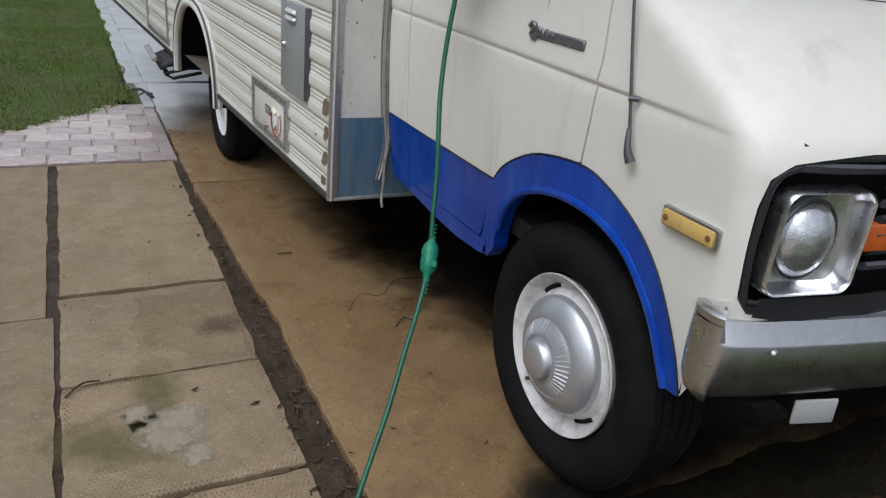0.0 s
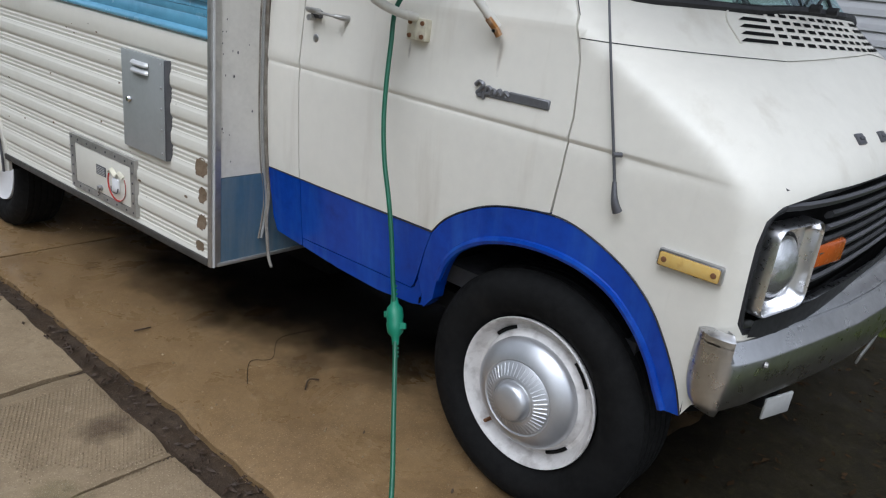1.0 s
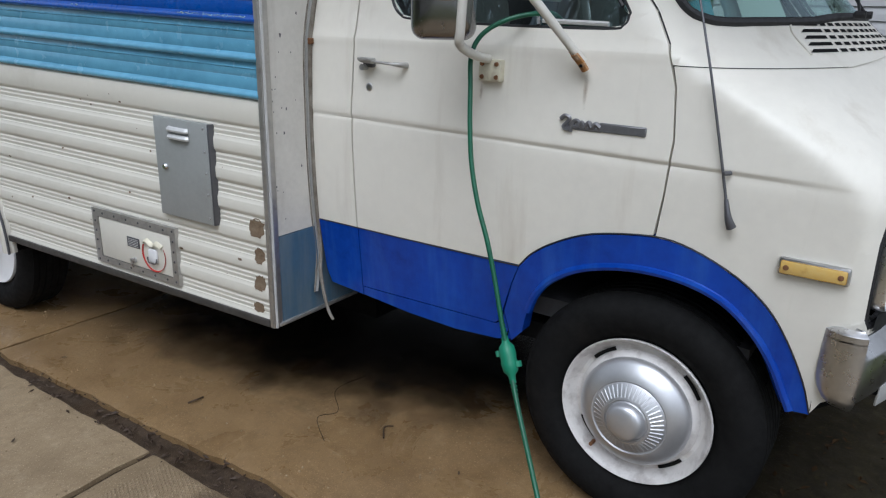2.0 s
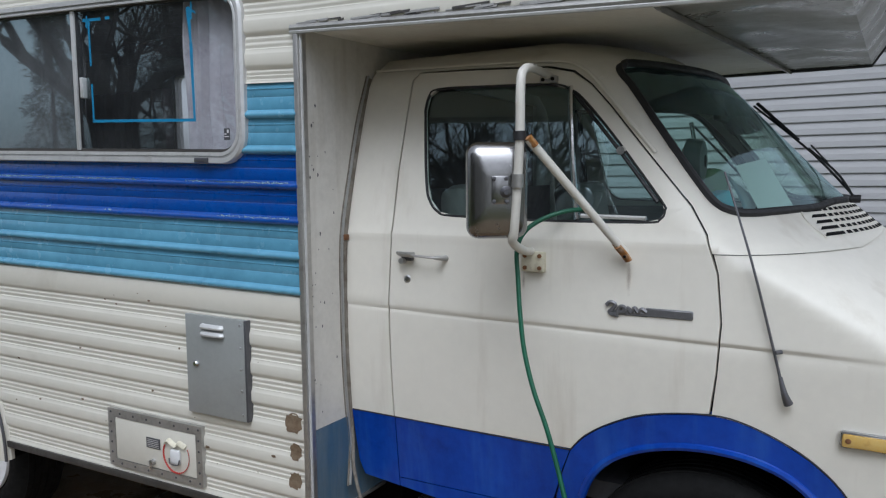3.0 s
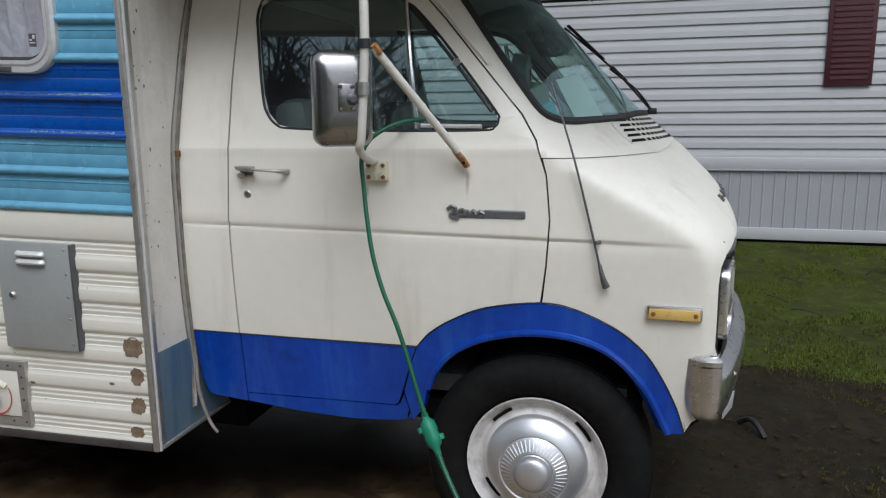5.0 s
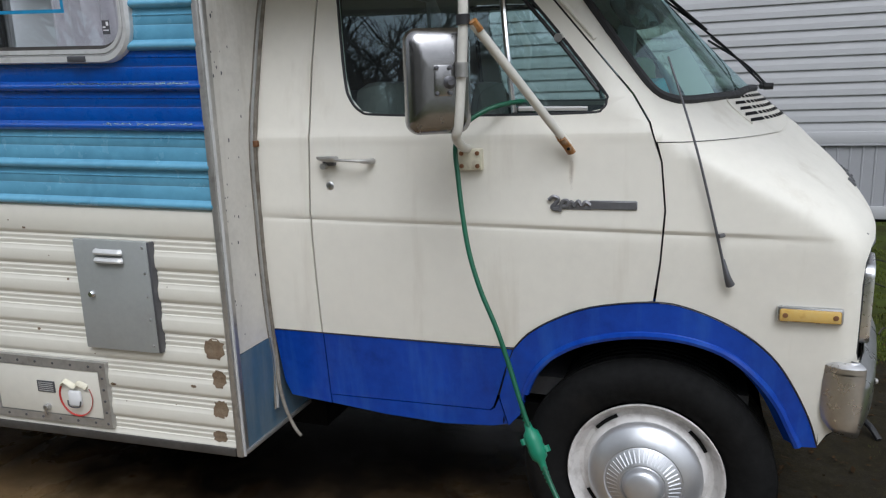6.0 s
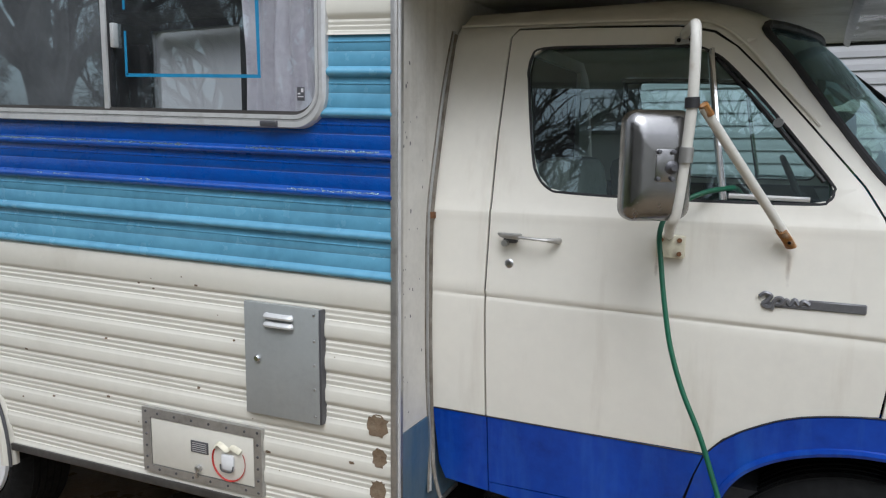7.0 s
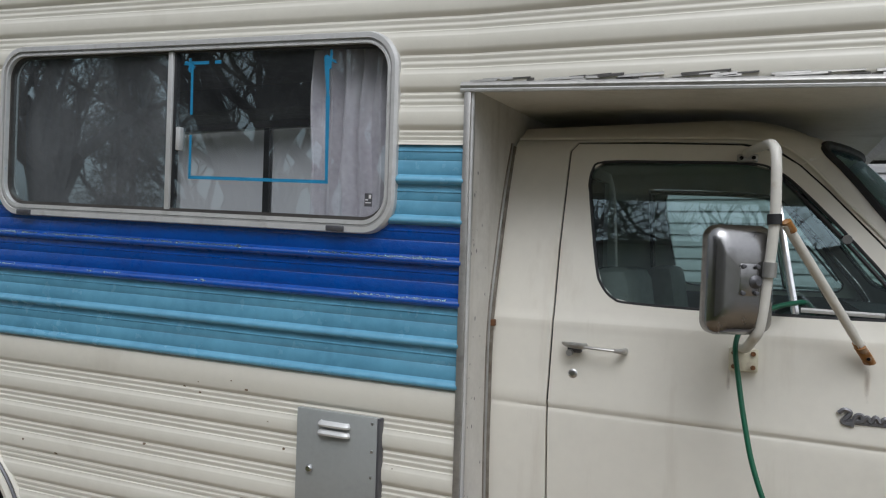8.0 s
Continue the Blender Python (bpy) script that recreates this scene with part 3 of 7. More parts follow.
def cab_sheet(outline, holes=(), lift=0.0, both=False, thick=0.018, step=(0.05, 0.03)):
    """A piece of the cab's skin from its outline in (s, z), with an edge turned inwards."""
    bm = flat_sheet(outline, holes, step)
    for v in bm.verts:
        s, z = v.co.x, v.co.y
        v.co = skin(s, z) + (outward(s, z) * lift if lift else Vector())
    rim = [e for e in bm.edges if len(e.link_faces) == 1 and not all(abs(v.co.x - XC) < 1e-4 for v in e.verts)]
    if thick:
        made = bmesh.ops.extrude_edge_only(bm, edges=rim)["geom"]
        for v in (g for g in made if isinstance(g, bmesh.types.BMVert)):
            d = Vector((XC - v.co.x, 0, 0)) if v.co.y > -1.45 else Vector((XC - v.co.x, 0.8, 0))
            v.co += d.normalized() * thick
    if both:
        mirrored(bm)
    return bm


def mirrored(bm, keep=True):
    made = bmesh.ops.duplicate(bm, geom=bm.verts[:] + bm.edges[:] + bm.faces[:])["geom"] if keep else bm.verts[:]
    for v in (g for g in made if isinstance(g, bmesh.types.BMVert)):
        v.co.x = 2 * XC - v.co.x
    if keep:
        bmesh.ops.remove_doubles(bm, verts=bm.verts[:], dist=1e-4)


def on_skin(pts, lift=0.0, n=6):
    flat = spline([(s, z, 0) for s, z in pts], n) if n else [Vector((s, z, 0)) for s, z in pts]
    return [skin(p.x, p.y) + outward(p.x, p.y) * lift for p in flat]


home = thing("motorhome", (1.2, 1.5, 0.02), "old white and blue striped motorhome parked on driveway", "motorhome")

REAR_SEAM = [(-0.200, 0.773), (-0.197, 1.17), (-0.205, 1.42), (-0.204, 1.62), (-0.206, 1.93)]
TOP_SEAM = [(-0.224, 1.954), (-0.45, 1.946), (-0.70, 1.932), (-0.79, 1.910), (-0.85, 1.868), (-0.915, 1.80), (-1.04, 1.655), (-1.165, 1.508), (-1.212, 1.432), (-1.246, 1.33), (-1.259, 1.20), (-1.250, 1.06), (-1.236, 0.950)]
ARCH_OUT = [(-0.840, 0.771), (-0.885, 0.822), (-0.958, 0.871), (-1.068, 0.918), (-1.236, 0.944), (-1.340, 0.930), (-1.458, 0.879), (-1.540, 0.816), (-1.595, 0.740), (-1.645, 0.640), (-1.670, 0.56)]
ARCH_IN = [(-1.625, 0.555), (-1.603, 0.600), (-1.566, 0.675), (-1.510, 0.748), (-1.428, 0.812), (-1.316, 0.845), (-1.180, 0.846), (-1.050, 0.815), (-0.955, 0.762), (-0.900, 0.700), (-0.870, 0.630), (-0.853, 0.555), (-0.815, 0.512)]
WINDOW = [(-0.272, 1.82), (-0.278, 1.868), (-0.312, 1.892), (-0.50, 1.888), (-0.72, 1.878), (-0.79, 1.856), (-0.845, 1.812), (-0.955, 1.69), (-1.088, 1.525), (-1.101, 1.495), (-1.090, 1.472), (-1.040, 1.462), (-0.70, 1.462), (-0.43, 1.470), (-0.372, 1.482), (-0.335, 1.52), (-0.315, 1.58)]
WS_EDGE = [(-1.95, 1.502), (-1.42, 1.488), (-1.31, 1.484), (-1.265, 1.490), (-1.222, 1.512), (-1.176, 1.565), (-1.09, 1.68), (-0.972, 1.842), (-0.922, 1.902), (-0.918, 1.928), (-0.96, 1.944), (-1.3, 1.952)]


def shifted(line, ds, dz):
    return [(s + ds, z + dz) for s, z in line]


def smooth_line(line, n=3):
    return [(p.x, p.y) for p in spline([(s, z, 0) for s, z in line], n)]


cowl = cab_sheet([(-0.015, 0.773)] + shifted(REAR_SEAM, 0.006, 0) + shifted(TOP_SEAM[:1], 0.003, 0.006) + shifted(TOP_SEAM[1:4], -0.004, 0.007) + shifted(TOP_SEAM[4:9], -0.0055, 0.002) + [(-1.2335, 1.383), (-1.6, 1.378), (-2.2, 1.396), (S_END, 1.409), (S_END, 1.506)] + WS_EDGE + [(S_END, 1.965), (S_END, 2.029), (-0.015, 2.029)], both=True)
part("cab_frame", cowl, CAB_WHITE, home, "cream white cab pillars and cowl")
nose = cab_sheet([(-1.243, 0.946)] + smooth_line(ARCH_OUT[5:]) + [(-1.69, 0.60), (-1.76, 0.645), (S_END, 0.65), (S_END, 0.80), (-1.755, 0.80), (-1.744, 0.835), (-1.742, 1.02), (-1.747, 1.075), (-1.762, 1.106), (-1.80, 1.130), (S_END, 1.150), (S_END, 1.4065), (-2.2, 1.3935), (-1.6, 1.3755), (-1.2375, 1.380), (-1.2515, 1.33), (-1.2645, 1.20), (-1.2555, 1.06)], both=True, step=(0.02, 0.025))
part("front_body", nose, CAB_WHITE, home, "cream white hood and front fenders")
roof = bmesh.new()
cap = [skin(s, 2.029) for s in np.linspace(-0.015, S_END, 40)]
vs = [roof.verts.new(p) for p in cap] + [roof.verts.new((2 * XC - p.x, p.y, p.z)) for p in cap[::-1][1:]]
roof.faces.new(vs)
part("cab_roof", roof, CAB_WHITE, home)
# dark backing behind the seams and inside the arch
for far in (False, True):
    inner = cab_sheet([(-0.02, 0.58), (-0.81, 0.60), (-0.86, 0.80), (-1.0, 0.94), (-1.25, 0.98), (-1.30, 1.30), (-1.22, 1.40), (-1.16, 1.44), (-0.10, 1.44)], lift=-0.022, thick=0)
    if far:
        mirrored(inner, False)
    part("door_jamb", inner, INTERIOR, home)
    # strips behind the seams of the upper door frame
    for name, line in (("seal", REAR_SEAM[1:] + TOP_SEAM[:9]),):
        t = tube(on_skin(shifted(line, 0, 0.003), -0.02, 4), 0.014, 6)
        if far:
            mirrored(t, False)
        part("door_seal", t, RUBBER, home)

for far in (False, True):
    opening = [(s, z + (0.055 * min(max((z - 1.6) / 0.26, 0.0), 1.0) if far else 0.0)) for s, z in WINDOW]
    white = cab_sheet(REAR_SEAM + TOP_SEAM + [(-1.068, 0.923), (-0.958, 0.876), (-0.883, 0.827), (-0.841, 0.777)], [opening])
    blue = cab_sheet([(-0.203, 0.770), (-0.836, 0.770), (-0.812, 0.708), (-0.783, 0.614), (-0.768, 0.572), (-0.756, 0.559), (-0.40, 0.553), (-0.203, 0.550)], lift=0.001)
    low = cab_sheet([(-0.203, 0.546), (-0.40, 0.549), (-0.758, 0.555), (-0.772, 0.565), (-0.787, 0.600), (-0.810, 0.515), (-0.76, 0.502), (-0.60, 0.490), (-0.40, 0.497), (-0.203, 0.516)], lift=0.0)
    pillar = cab_sheet([(-0.015, 0.770), (-0.199, 0.770), (-0.199, 0.516), (-0.05, 0.530), (-0.03, 0.58)], lift=0.001)
    flare = cab_sheet(smooth_line(ARCH_OUT) + smooth_line(ARCH_IN[:-1]) + ARCH_IN[-1:] + [(-0.790, 0.610), (-0.817, 0.708)], lift=0.004, thick=0.05, step=(0.025, 0.02))
    lip = tube(on_skin(shifted(ARCH_OUT, 0.0, 0.004), 0.004, 4), 0.0022, 6)
    bead = tube(on_skin(ARCH_IN[:-2], 0.000, 4), 0.013, 8)
    stripe = tube(on_skin([(-0.02, 0.7725), (-0.4, 0.7725), (-0.838, 0.7725)], 0.001, 6), 0.0022, 6)
    glass = cab_sheet(opening, lift=-0.012, thick=0, step=(0.1, 0.06))
    gasket = tube(on_skin(opening + opening[:1], -0.003, 4)[:-1], 0.0048, 8, closed=True)
    for bm in (white, blue, low, pillar, flare, lip, bead, stripe, glass, gasket):
        if far:
            mirrored(bm, False)
    door = part("cab_door", white, CAB_WHITE, home, "closed cream cab door with window")
    part("door_skirt", blue, CAB_BLUE, door, "royal blue lower door panel")
    part("sill", low, CAB_BLUE, home, "royal blue sill under door")
    part("rear_corner_skirt", pillar, CAB_BLUE, home, "royal blue lower corner panel")
    part("wheel_arch_flare", flare, CAB_BLUE, home, "royal blue wheel arch flare")
    part("arch_pinstripe", lip, RUBBER, home)
    part("arch_bead", bead, CAB_BLUE, home, "rolled royal blue arch edge")
    part("door_pinstripe", stripe, RUBBER, door)
    pane = part("window_pane", glass, GLASS, door, "tinted side window glass", smooth=True)
    pane.visible_shadow = False
    part("window_gasket", gasket, RUBBER, door)
    # quarter-light divider, its sill strip and latch
    post = tube(on_skin([(-0.785, 1.866), (-0.815, 1.66), (-0.848, 1.466)], -0.004, 5), 0.0125, 8, flat=0.6)
    sill = tube(on_skin([(-0.86, 1.478), (-0.95, 1.476), (-1.05, 1.474)], -0.004, 4), 0.007, 6)
    top_frame = tube(on_skin([(-0.80, 1.845), (-0.95, 1.676), (-1.078, 1.52)], -0.008, 5), 0.006, 6)
    for bm, n, mm in ((post, "quarter_light_post", CHROME_CLEAN), (sill, "quarter_light_sill", ALU_LIGHT), (top_frame, "quarter_light_frame", RUBBER)):
        if far:
            mirrored(bm, False)
        part(n, bm, mm, door)
    if not far:
        p = skin(-0.985, 1.665)
        latch = lathe([(-0.016, 0.001), (-0.016, 0.012), (-0.004, 0.014), (0.0, 0.008)], p + Vector((0.004, 0.02, 0.0)), 16)
        part("window_latch", latch, CHROME_CLEAN, door, "chrome quarter light latch")

# bright drip rail over the door
part("drip_rail", tube(on_skin([(-0.02, 1.976), (-0.22, 1.970), (-0.45, 1.962), (-0.71, 1.950), (-0.80, 1.930), (-0.87, 1.878), (-0.95, 1.785), (-1.06, 1.655)], 0.006, 5), 0.006, 6, flat=0.6), CAB_WHITE, home)

# windscreen
ws_outline = [(S_END, 1.500)] + shifted(WS_EDGE, 0, 0) + [(S_END, 1.970)]
ws = cab_sheet(ws_outline, lift=-0.006, both=True, thick=0, step=(0.06, 0.05))
wscreen = part("windscreen", ws, GLASS_GREEN, home, "green-tinted curved windscreen with rain spots")
wscreen.visible_shadow = False
band = cab_sheet([(S_END, 1.972), (-1.3, 1.956), (-0.955, 1.945), (-0.915, 1.928), (-0.930, 1.885), (-0.985, 1.80), (-1.10, 1.79), (-1.5, 1.80), (S_END, 1.815)], lift=-0.010, both=True, thick=0)
ob = part("sun_band", band, SHADE_BAND, home, "dark sun band across windscreen top")
ob.visible_shadow = False
edge = on_skin([(S_END, 1.503)] + WS_EDGE + [(S_END, 1.966)], 0.002, 5)
g = tube(edge, 0.0125, 8)
mirrored(g)
part("windscreen_gasket", g, RUBBER, home, "black rubber windscreen seal")

# air slots on the cowl
for r in range(5):
    z0 = 1.487 - r * 0.0165
    for c in range(10):
        s0 = -1.425 - c * 0.128 - r * 0.014
        s1 = s0 - 0.086
        if s1 < S_END:
            continue
        grid = []
        for s in np.linspace(s0, s1, 4):
            grid.append([skin(s, z) + outward(s, z) * 0.0016 for z in (z0, z0 - 0.0082)])
        slot = bmesh.new()
        for p, q in zip(grid, grid[1:]):
            slot.faces.new([slot.verts.new(v) for v in (p[0], q[0], q[1], p[1])])
        bmesh.ops.remove_doubles(slot, verts=slot.verts[:], dist=1e-6)
        for far in (False, True):
            half = slot.copy()
            if far:
                mirrored(half, False)
            part("cowl_slot", half, BLACK, home, smooth=False)
        slot.free()
part("cowl_grille_rim", tube(on_skin([(-1.405, 1.492), (-1.43, 1.455), (-1.485, 1.408)], 0.001, 4), 0.003, 6), CAB_WHITE, home)

# wipers
for ys, flip in ((0, 1), (1, -1)):
    a = skin(-2.30, 1.515) + Vector((0.25 if ys == 0 else -0.30, -0.045, 0.0))
    base = Vector((1.02 if ys == 0 else 0.86, -1.545, 1.512))
    tip = Vector((1.34, -1.175, 1.865)) if ys == 0 else Vector((1.55, -1.36, 1.70))
    knee = base.lerp(tip, 0.45) + Vector((0.0, -0.020, 0.0))
    arm = tube(spline([base, knee, tip], 6), 0.0045, 6)
    arm = lathe([(-0.016, 0.011), (0.012, 0.011), (0.016, 0.005)], base, 12, arm, axis="y")
    wiper = part("wiper", arm, RUBBER, home, "black windscreen wiper")
    d = (tip - base).normalized()
    part("wiper_blade", tube([tip - d * 0.26 + Vector((0, -0.014, 0.008)), tip + Vector((0, -0.012, 0.01))], 0.0075, 6, flat=0.5), RUBBER, wiper)

# ---------------------------------------------------------------- grille, lamps, bumper
gr = bmesh.new()
back = [[skin(s, z) + Vector((0.0, 0.05, 0)) for s in np.linspace(-1.742, S_END, 14)] for z in (0.78, 1.0, 1.16)]
for r0, r1 in zip(back, back[1:]):
    for k in range(13):
        gr.faces.new([gr.verts.new(v) for v in (r0[k], r0[k + 1], r1[k + 1], r1[k])])
mirrored(gr)
grille = part("grille", gr, BLACK, home, "black ribbed front grille")
for z in np.arange(0.895, 1.135, 0.034):
    bar = tube([p for p in (skin(s, z) + Vector((0, 0.014, 0)) for s in np.linspace(-1.76, S_END, 30)) if p.x > (0.475 if z < 1.075 else 0.25)], 0.0085, 6, flat=1.6)
    mirrored(bar)
    part("grille_bar", bar, INTERIOR if int(round((z - 0.895) / 0.034)) % 2 else BADGE, grille)
rim_pts = [(-1.9, 0.804), (-1.77, 0.804), (-1.752, 0.836), (-1.750, 1.02), (-1.754, 1.072), (-1.768, 1.100), (-1.81, 1.123), (-2.2, 1.138), (S_END, 1.144)]
rb = tube(on_skin(rim_pts, -0.010, 5), 0.008, 8)
mirrored(rb)
part("grille_surround", rb, RUBBER, grille)


def headlamp(far):
    side = -1 if far else 1
    turn = Matrix.Rotation(radians(-10), 4, "Z")

    def place(bm):
        for v in bm.verts:
            v.co = Vector((0.368, -1.780, 0.953)) + turn.to_3x3() @ v.co
        if far:
            mirrored(bm, False)
        return bm

    # local: x across, y outwards is negative, z up
    bez = bmesh.new()
    outer = round_rect(-0.108, 0.098, -0.107, 0.107, 0.030, 8)
    loops = []
    for k, (grow, y) in enumerate(((1.0, 0.03), (1.0, -0.004), (0.99, -0.011), (0.97, -0.015), (0.95, -0.013), (0.935, -0.006), (0.92, 0.004), (0.89, 0.014), (0.84, 0.022))):
        loops.append([bez.verts.new((u * grow, y, w * grow)) for u, w in outer])
    n = len(outer)
    circle = [bez.verts.new((0.068 * math.cos(math.atan2(w, u)) - 0.020, 0.027, 0.082 * math.sin(math.atan2(w, u)))) for u, w in outer]
    loops.append(circle)
    for a, b in zip(loops, loops[1:]):
        for k in range(n):
            bez.faces.new((a[k], a[(k + 1) % n], b[(k + 1) % n], b[k]))
    lamp = part("headlamp", place(bez), LAMP_CHROME, home, "round headlamp in chrome square bezel")
    lens = lathe([(-0.020, 0.001), (-0.018, 0.02), (-0.013, 0.04), (-0.004, 0.06), (0.008, 0.074), (0.020, 0.079)], (-0.024, 0, 0), 40, axis="y")
    for v in lens.verts:
        v.co.x *= 0.84
    part("lens", place(lens), LENS, lamp, "silvery ribbed lamp lens")
    ringb = lathe([(0.014, 0.079), (0.010, 0.0815), (0.013, 0.0845), (0.024, 0.083)], (-0.024, 0, 0), 40, axis="y")
    for v in ringb.verts:
        v.co.x *= 0.84
    part("lamp_gap", place(ringb), BADGE, lamp)
    sig = box(0.108, 0.265, -0.004, 0.03, -0.022, 0.038, 0.006)
    part("turn_signal", place(sig), ORANGE, home, "orange front turn signal")


headlamp(False)
headlamp(True)

bump = bmesh.new()
# flat end cap, then a face with a chamfer, a rolled rib and a shelf above it
cap = [(0.216, -1.668), (0.198, -1.684), (0.185, -1.706), (0.185, -1.735), (0.188, -1.753), (0.195, -1.764)]
run = [(0.203, -1.772), (0.222, -1.781), (0.30, -1.806), (0.45, -1.840), (0.60, -1.869), (0.75, -1.895), (0.95, -1.915), (XC, -1.925)]
prof = [(0.070, 0.612), (0.040, 0.613), (0.022, 0.622), (0.010, 0.636), (0.003, 0.660), (0.0, 0.70), (0.0, 0.748), (0.003, 0.755), (0.030, 0.782), (0.034, 0.788), (0.041, 0.791), (0.047, 0.787), (0.052, 0.789), (0.074, 0.805), (0.078, 0.812), (0.086, 0.816), (0.110, 0.816)]
line = [Vector((x, y, 0)) for x, y in cap + run]
grid = []
for i, p in enumerate(line):
    d = (line[min(i + 1, len(line) - 1)] - line[max(i - 1, 0)]).normalized()
    nrm = Vector((-d.y, d.x, 0))
    nrm = nrm if nrm.dot(Vector((XC, -1.2, 0)) - p) > 0 else -nrm
    col = []
    for o, z in prof:
        if i < len(cap):
            o = o * 0.3 if z < 0.7 else max(0.0, (z - 0.809) * 3)
        col.append(bump.verts.new(p + nrm * o + Vector((0, 0, z + ((0.030, 0.016, 0.008, 0.003)[i] * min(1.0, (0.70 - z) / 0.06) if z < 0.7 and i < 4 else 0)))))
    grid.append(col)
for a, b in zip(grid, grid[1:]):
    for k in range(len(prof) - 1):
        bump.faces.new((a[k], a[k + 1], b[k + 1], b[k]))
mirrored(bump)
bumper = part("front_bumper", bump, CHROME, home, "dull pitted chrome front bumper")
bumper.data.set_sharp_from_angle(angle=radians(32))
part("bumper_bolt", lathe([(-0.008, 0.001), (-0.007, 0.006), (0.0, 0.009)], (0.30, -1.807, 0.738), 14, axis="y"), ALU, bumper)
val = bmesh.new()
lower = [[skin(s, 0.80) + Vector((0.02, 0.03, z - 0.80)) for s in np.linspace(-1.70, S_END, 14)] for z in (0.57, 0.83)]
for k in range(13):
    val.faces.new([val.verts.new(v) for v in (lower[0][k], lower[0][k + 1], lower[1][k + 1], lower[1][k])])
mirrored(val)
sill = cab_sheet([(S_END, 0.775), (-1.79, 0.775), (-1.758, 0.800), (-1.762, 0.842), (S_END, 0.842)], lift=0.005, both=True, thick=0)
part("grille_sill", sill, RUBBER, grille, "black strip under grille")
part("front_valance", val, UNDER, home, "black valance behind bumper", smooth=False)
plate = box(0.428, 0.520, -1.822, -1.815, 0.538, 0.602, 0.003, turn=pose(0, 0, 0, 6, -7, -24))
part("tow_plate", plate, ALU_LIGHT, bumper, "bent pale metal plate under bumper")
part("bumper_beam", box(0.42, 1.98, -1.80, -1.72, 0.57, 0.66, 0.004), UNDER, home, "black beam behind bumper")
part("plate_hanger", box(0.455, 0.490, -1.812, -1.77, 0.560, 0.600, 0.003), UNDER, bumper, "black hanger strap")
plate = box(0.92, 1.10, -1.90, -1.893, 0.575, 0.61, 0.003, turn=pose(0, 0, 0, 10, -4, 0))
part("tow_plate", plate, ALU, bumper, "bent metal plate under bumper")

# side marker lamp
mk = box(0.189, 0.206, -1.702, -1.547, 0.918, 0.962, 0.007)
marker = part("side_marker", mk, CHROME, home, "chrome-framed amber side marker")
part("marker_lens", box(0.185, 0.192, -1.696, -1.553, 0.923, 0.956, 0.005), AMBER, marker, "faded amber lens")
for y in (-1.683, -1.566):
    part("marker_screw", lathe([(-0.003, 0.001), (-0.002, 0.006), (0.0, 0.007)], (0.185, y, 0.939), 10), RUST, marker)

# model badge as a plain plate with a raised wavy end
bd = box(0.1965, 0.2075, -1.190, -1.062, 1.202, 1.2265, 0.003, segs=1)
box(0.1975, 0.2070, -1.07, -0.962, 1.2005, 1.2135, 0.003, bm=bd, segs=1)
# worn raised curls along the plate's rear half
for pts, r in ((((-0.951, 1.226), (-0.963, 1.236), (-0.977, 1.230), (-0.968, 1.216), (-0.960, 1.207), (-0.970, 1.201), (-0.984, 1.205)), 0.0060), (((-0.980, 1.195), (-0.989, 1.222), (-1.002, 1.224), (-1.001, 1.211), (-0.988, 1.209)), 0.0060), (((-1.004, 1.209), (-1.013, 1.222), (-1.022, 1.211), (-1.032, 1.224), (-1.042, 1.212), (-1.052, 1.222), (-1.066, 1.214)), 0.0062)):
    tube(spline([(0.1990, y, z) for y, z in pts], 5), r, 6, bd)
part("badge", bd, BADGE_GREY, home, "tarnished metal badge plate")
for k in range(4):
    sk_s = -2.02 - 0.20 * k
    c, out_n = skin(sk_s, 1.222), outward(sk_s, 1.222)
    bb = box(-0.020, 0.020, -0.006, 0.004, -0.015, 0.015, 0.003)
    box(-0.012, 0.012, -0.010, -0.004, -0.004, 0.004, 0.002, bm=bb)
    turn_m = out_n.to_track_quat("-Y", "Z").to_matrix()
    for v in bb.verts:
        v.co = c + turn_m @ v.co
    part("hood_emblem", bb, BADGE, home, "small dark hood emblem piece")

# door handle and lock
door = next(o for o in bpy.data.objects if o.name == "cab_door")
h = tube(spline([(0.180, -0.290, 1.341), (0.172, -0.315, 1.341), (0.169, -0.345, 1.340), (0.172, -0.385, 1.338), (0.178, -0.400, 1.337)], 5), 0.0048, 8, flat=0.85)
tube([(0.214, -0.416, 1.334), (0.194, -0.412, 1.335), (0.178, -0.402, 1.337), (0.172, -0.392, 1.338)], lambda t: 0.0100 - 0.004 * t, 10, h)
tube(spline([(0.192, -0.240, 1.346), (0.180, -0.252, 1.345), (0.175, -0.27, 1.344), (0.176, -0.298, 1.343), (0.186, -0.305, 1.342)], 4), lambda t: 0.006 + 0.006 * math.sin(min(1.0, t * 1.6) * 1.57), 10, h, flat=0.7)
part("handle_recess", box(0.192, 0.212, -0.294, -0.252, 1.320, 1.346, 0.006), BADGE, door, "dark worn recess under handle")
part("handle_button", tube([(0.200, -0.262, 1.321), (0.176, -0.262, 1.321)], 0.0095, 12), ALU, door, "round push button")
part("door_handle", h, ALU, door, "chrome pull door handle")
part("door_lock", lathe([(-0.008, 0.004), (-0.008, 0.009), (-0.005, 0.0135), (0.0, 0.0145), (0.004, 0.0145)], (0.2095, -0.268, 1.258), 20), CHROME, door, "round key lock")

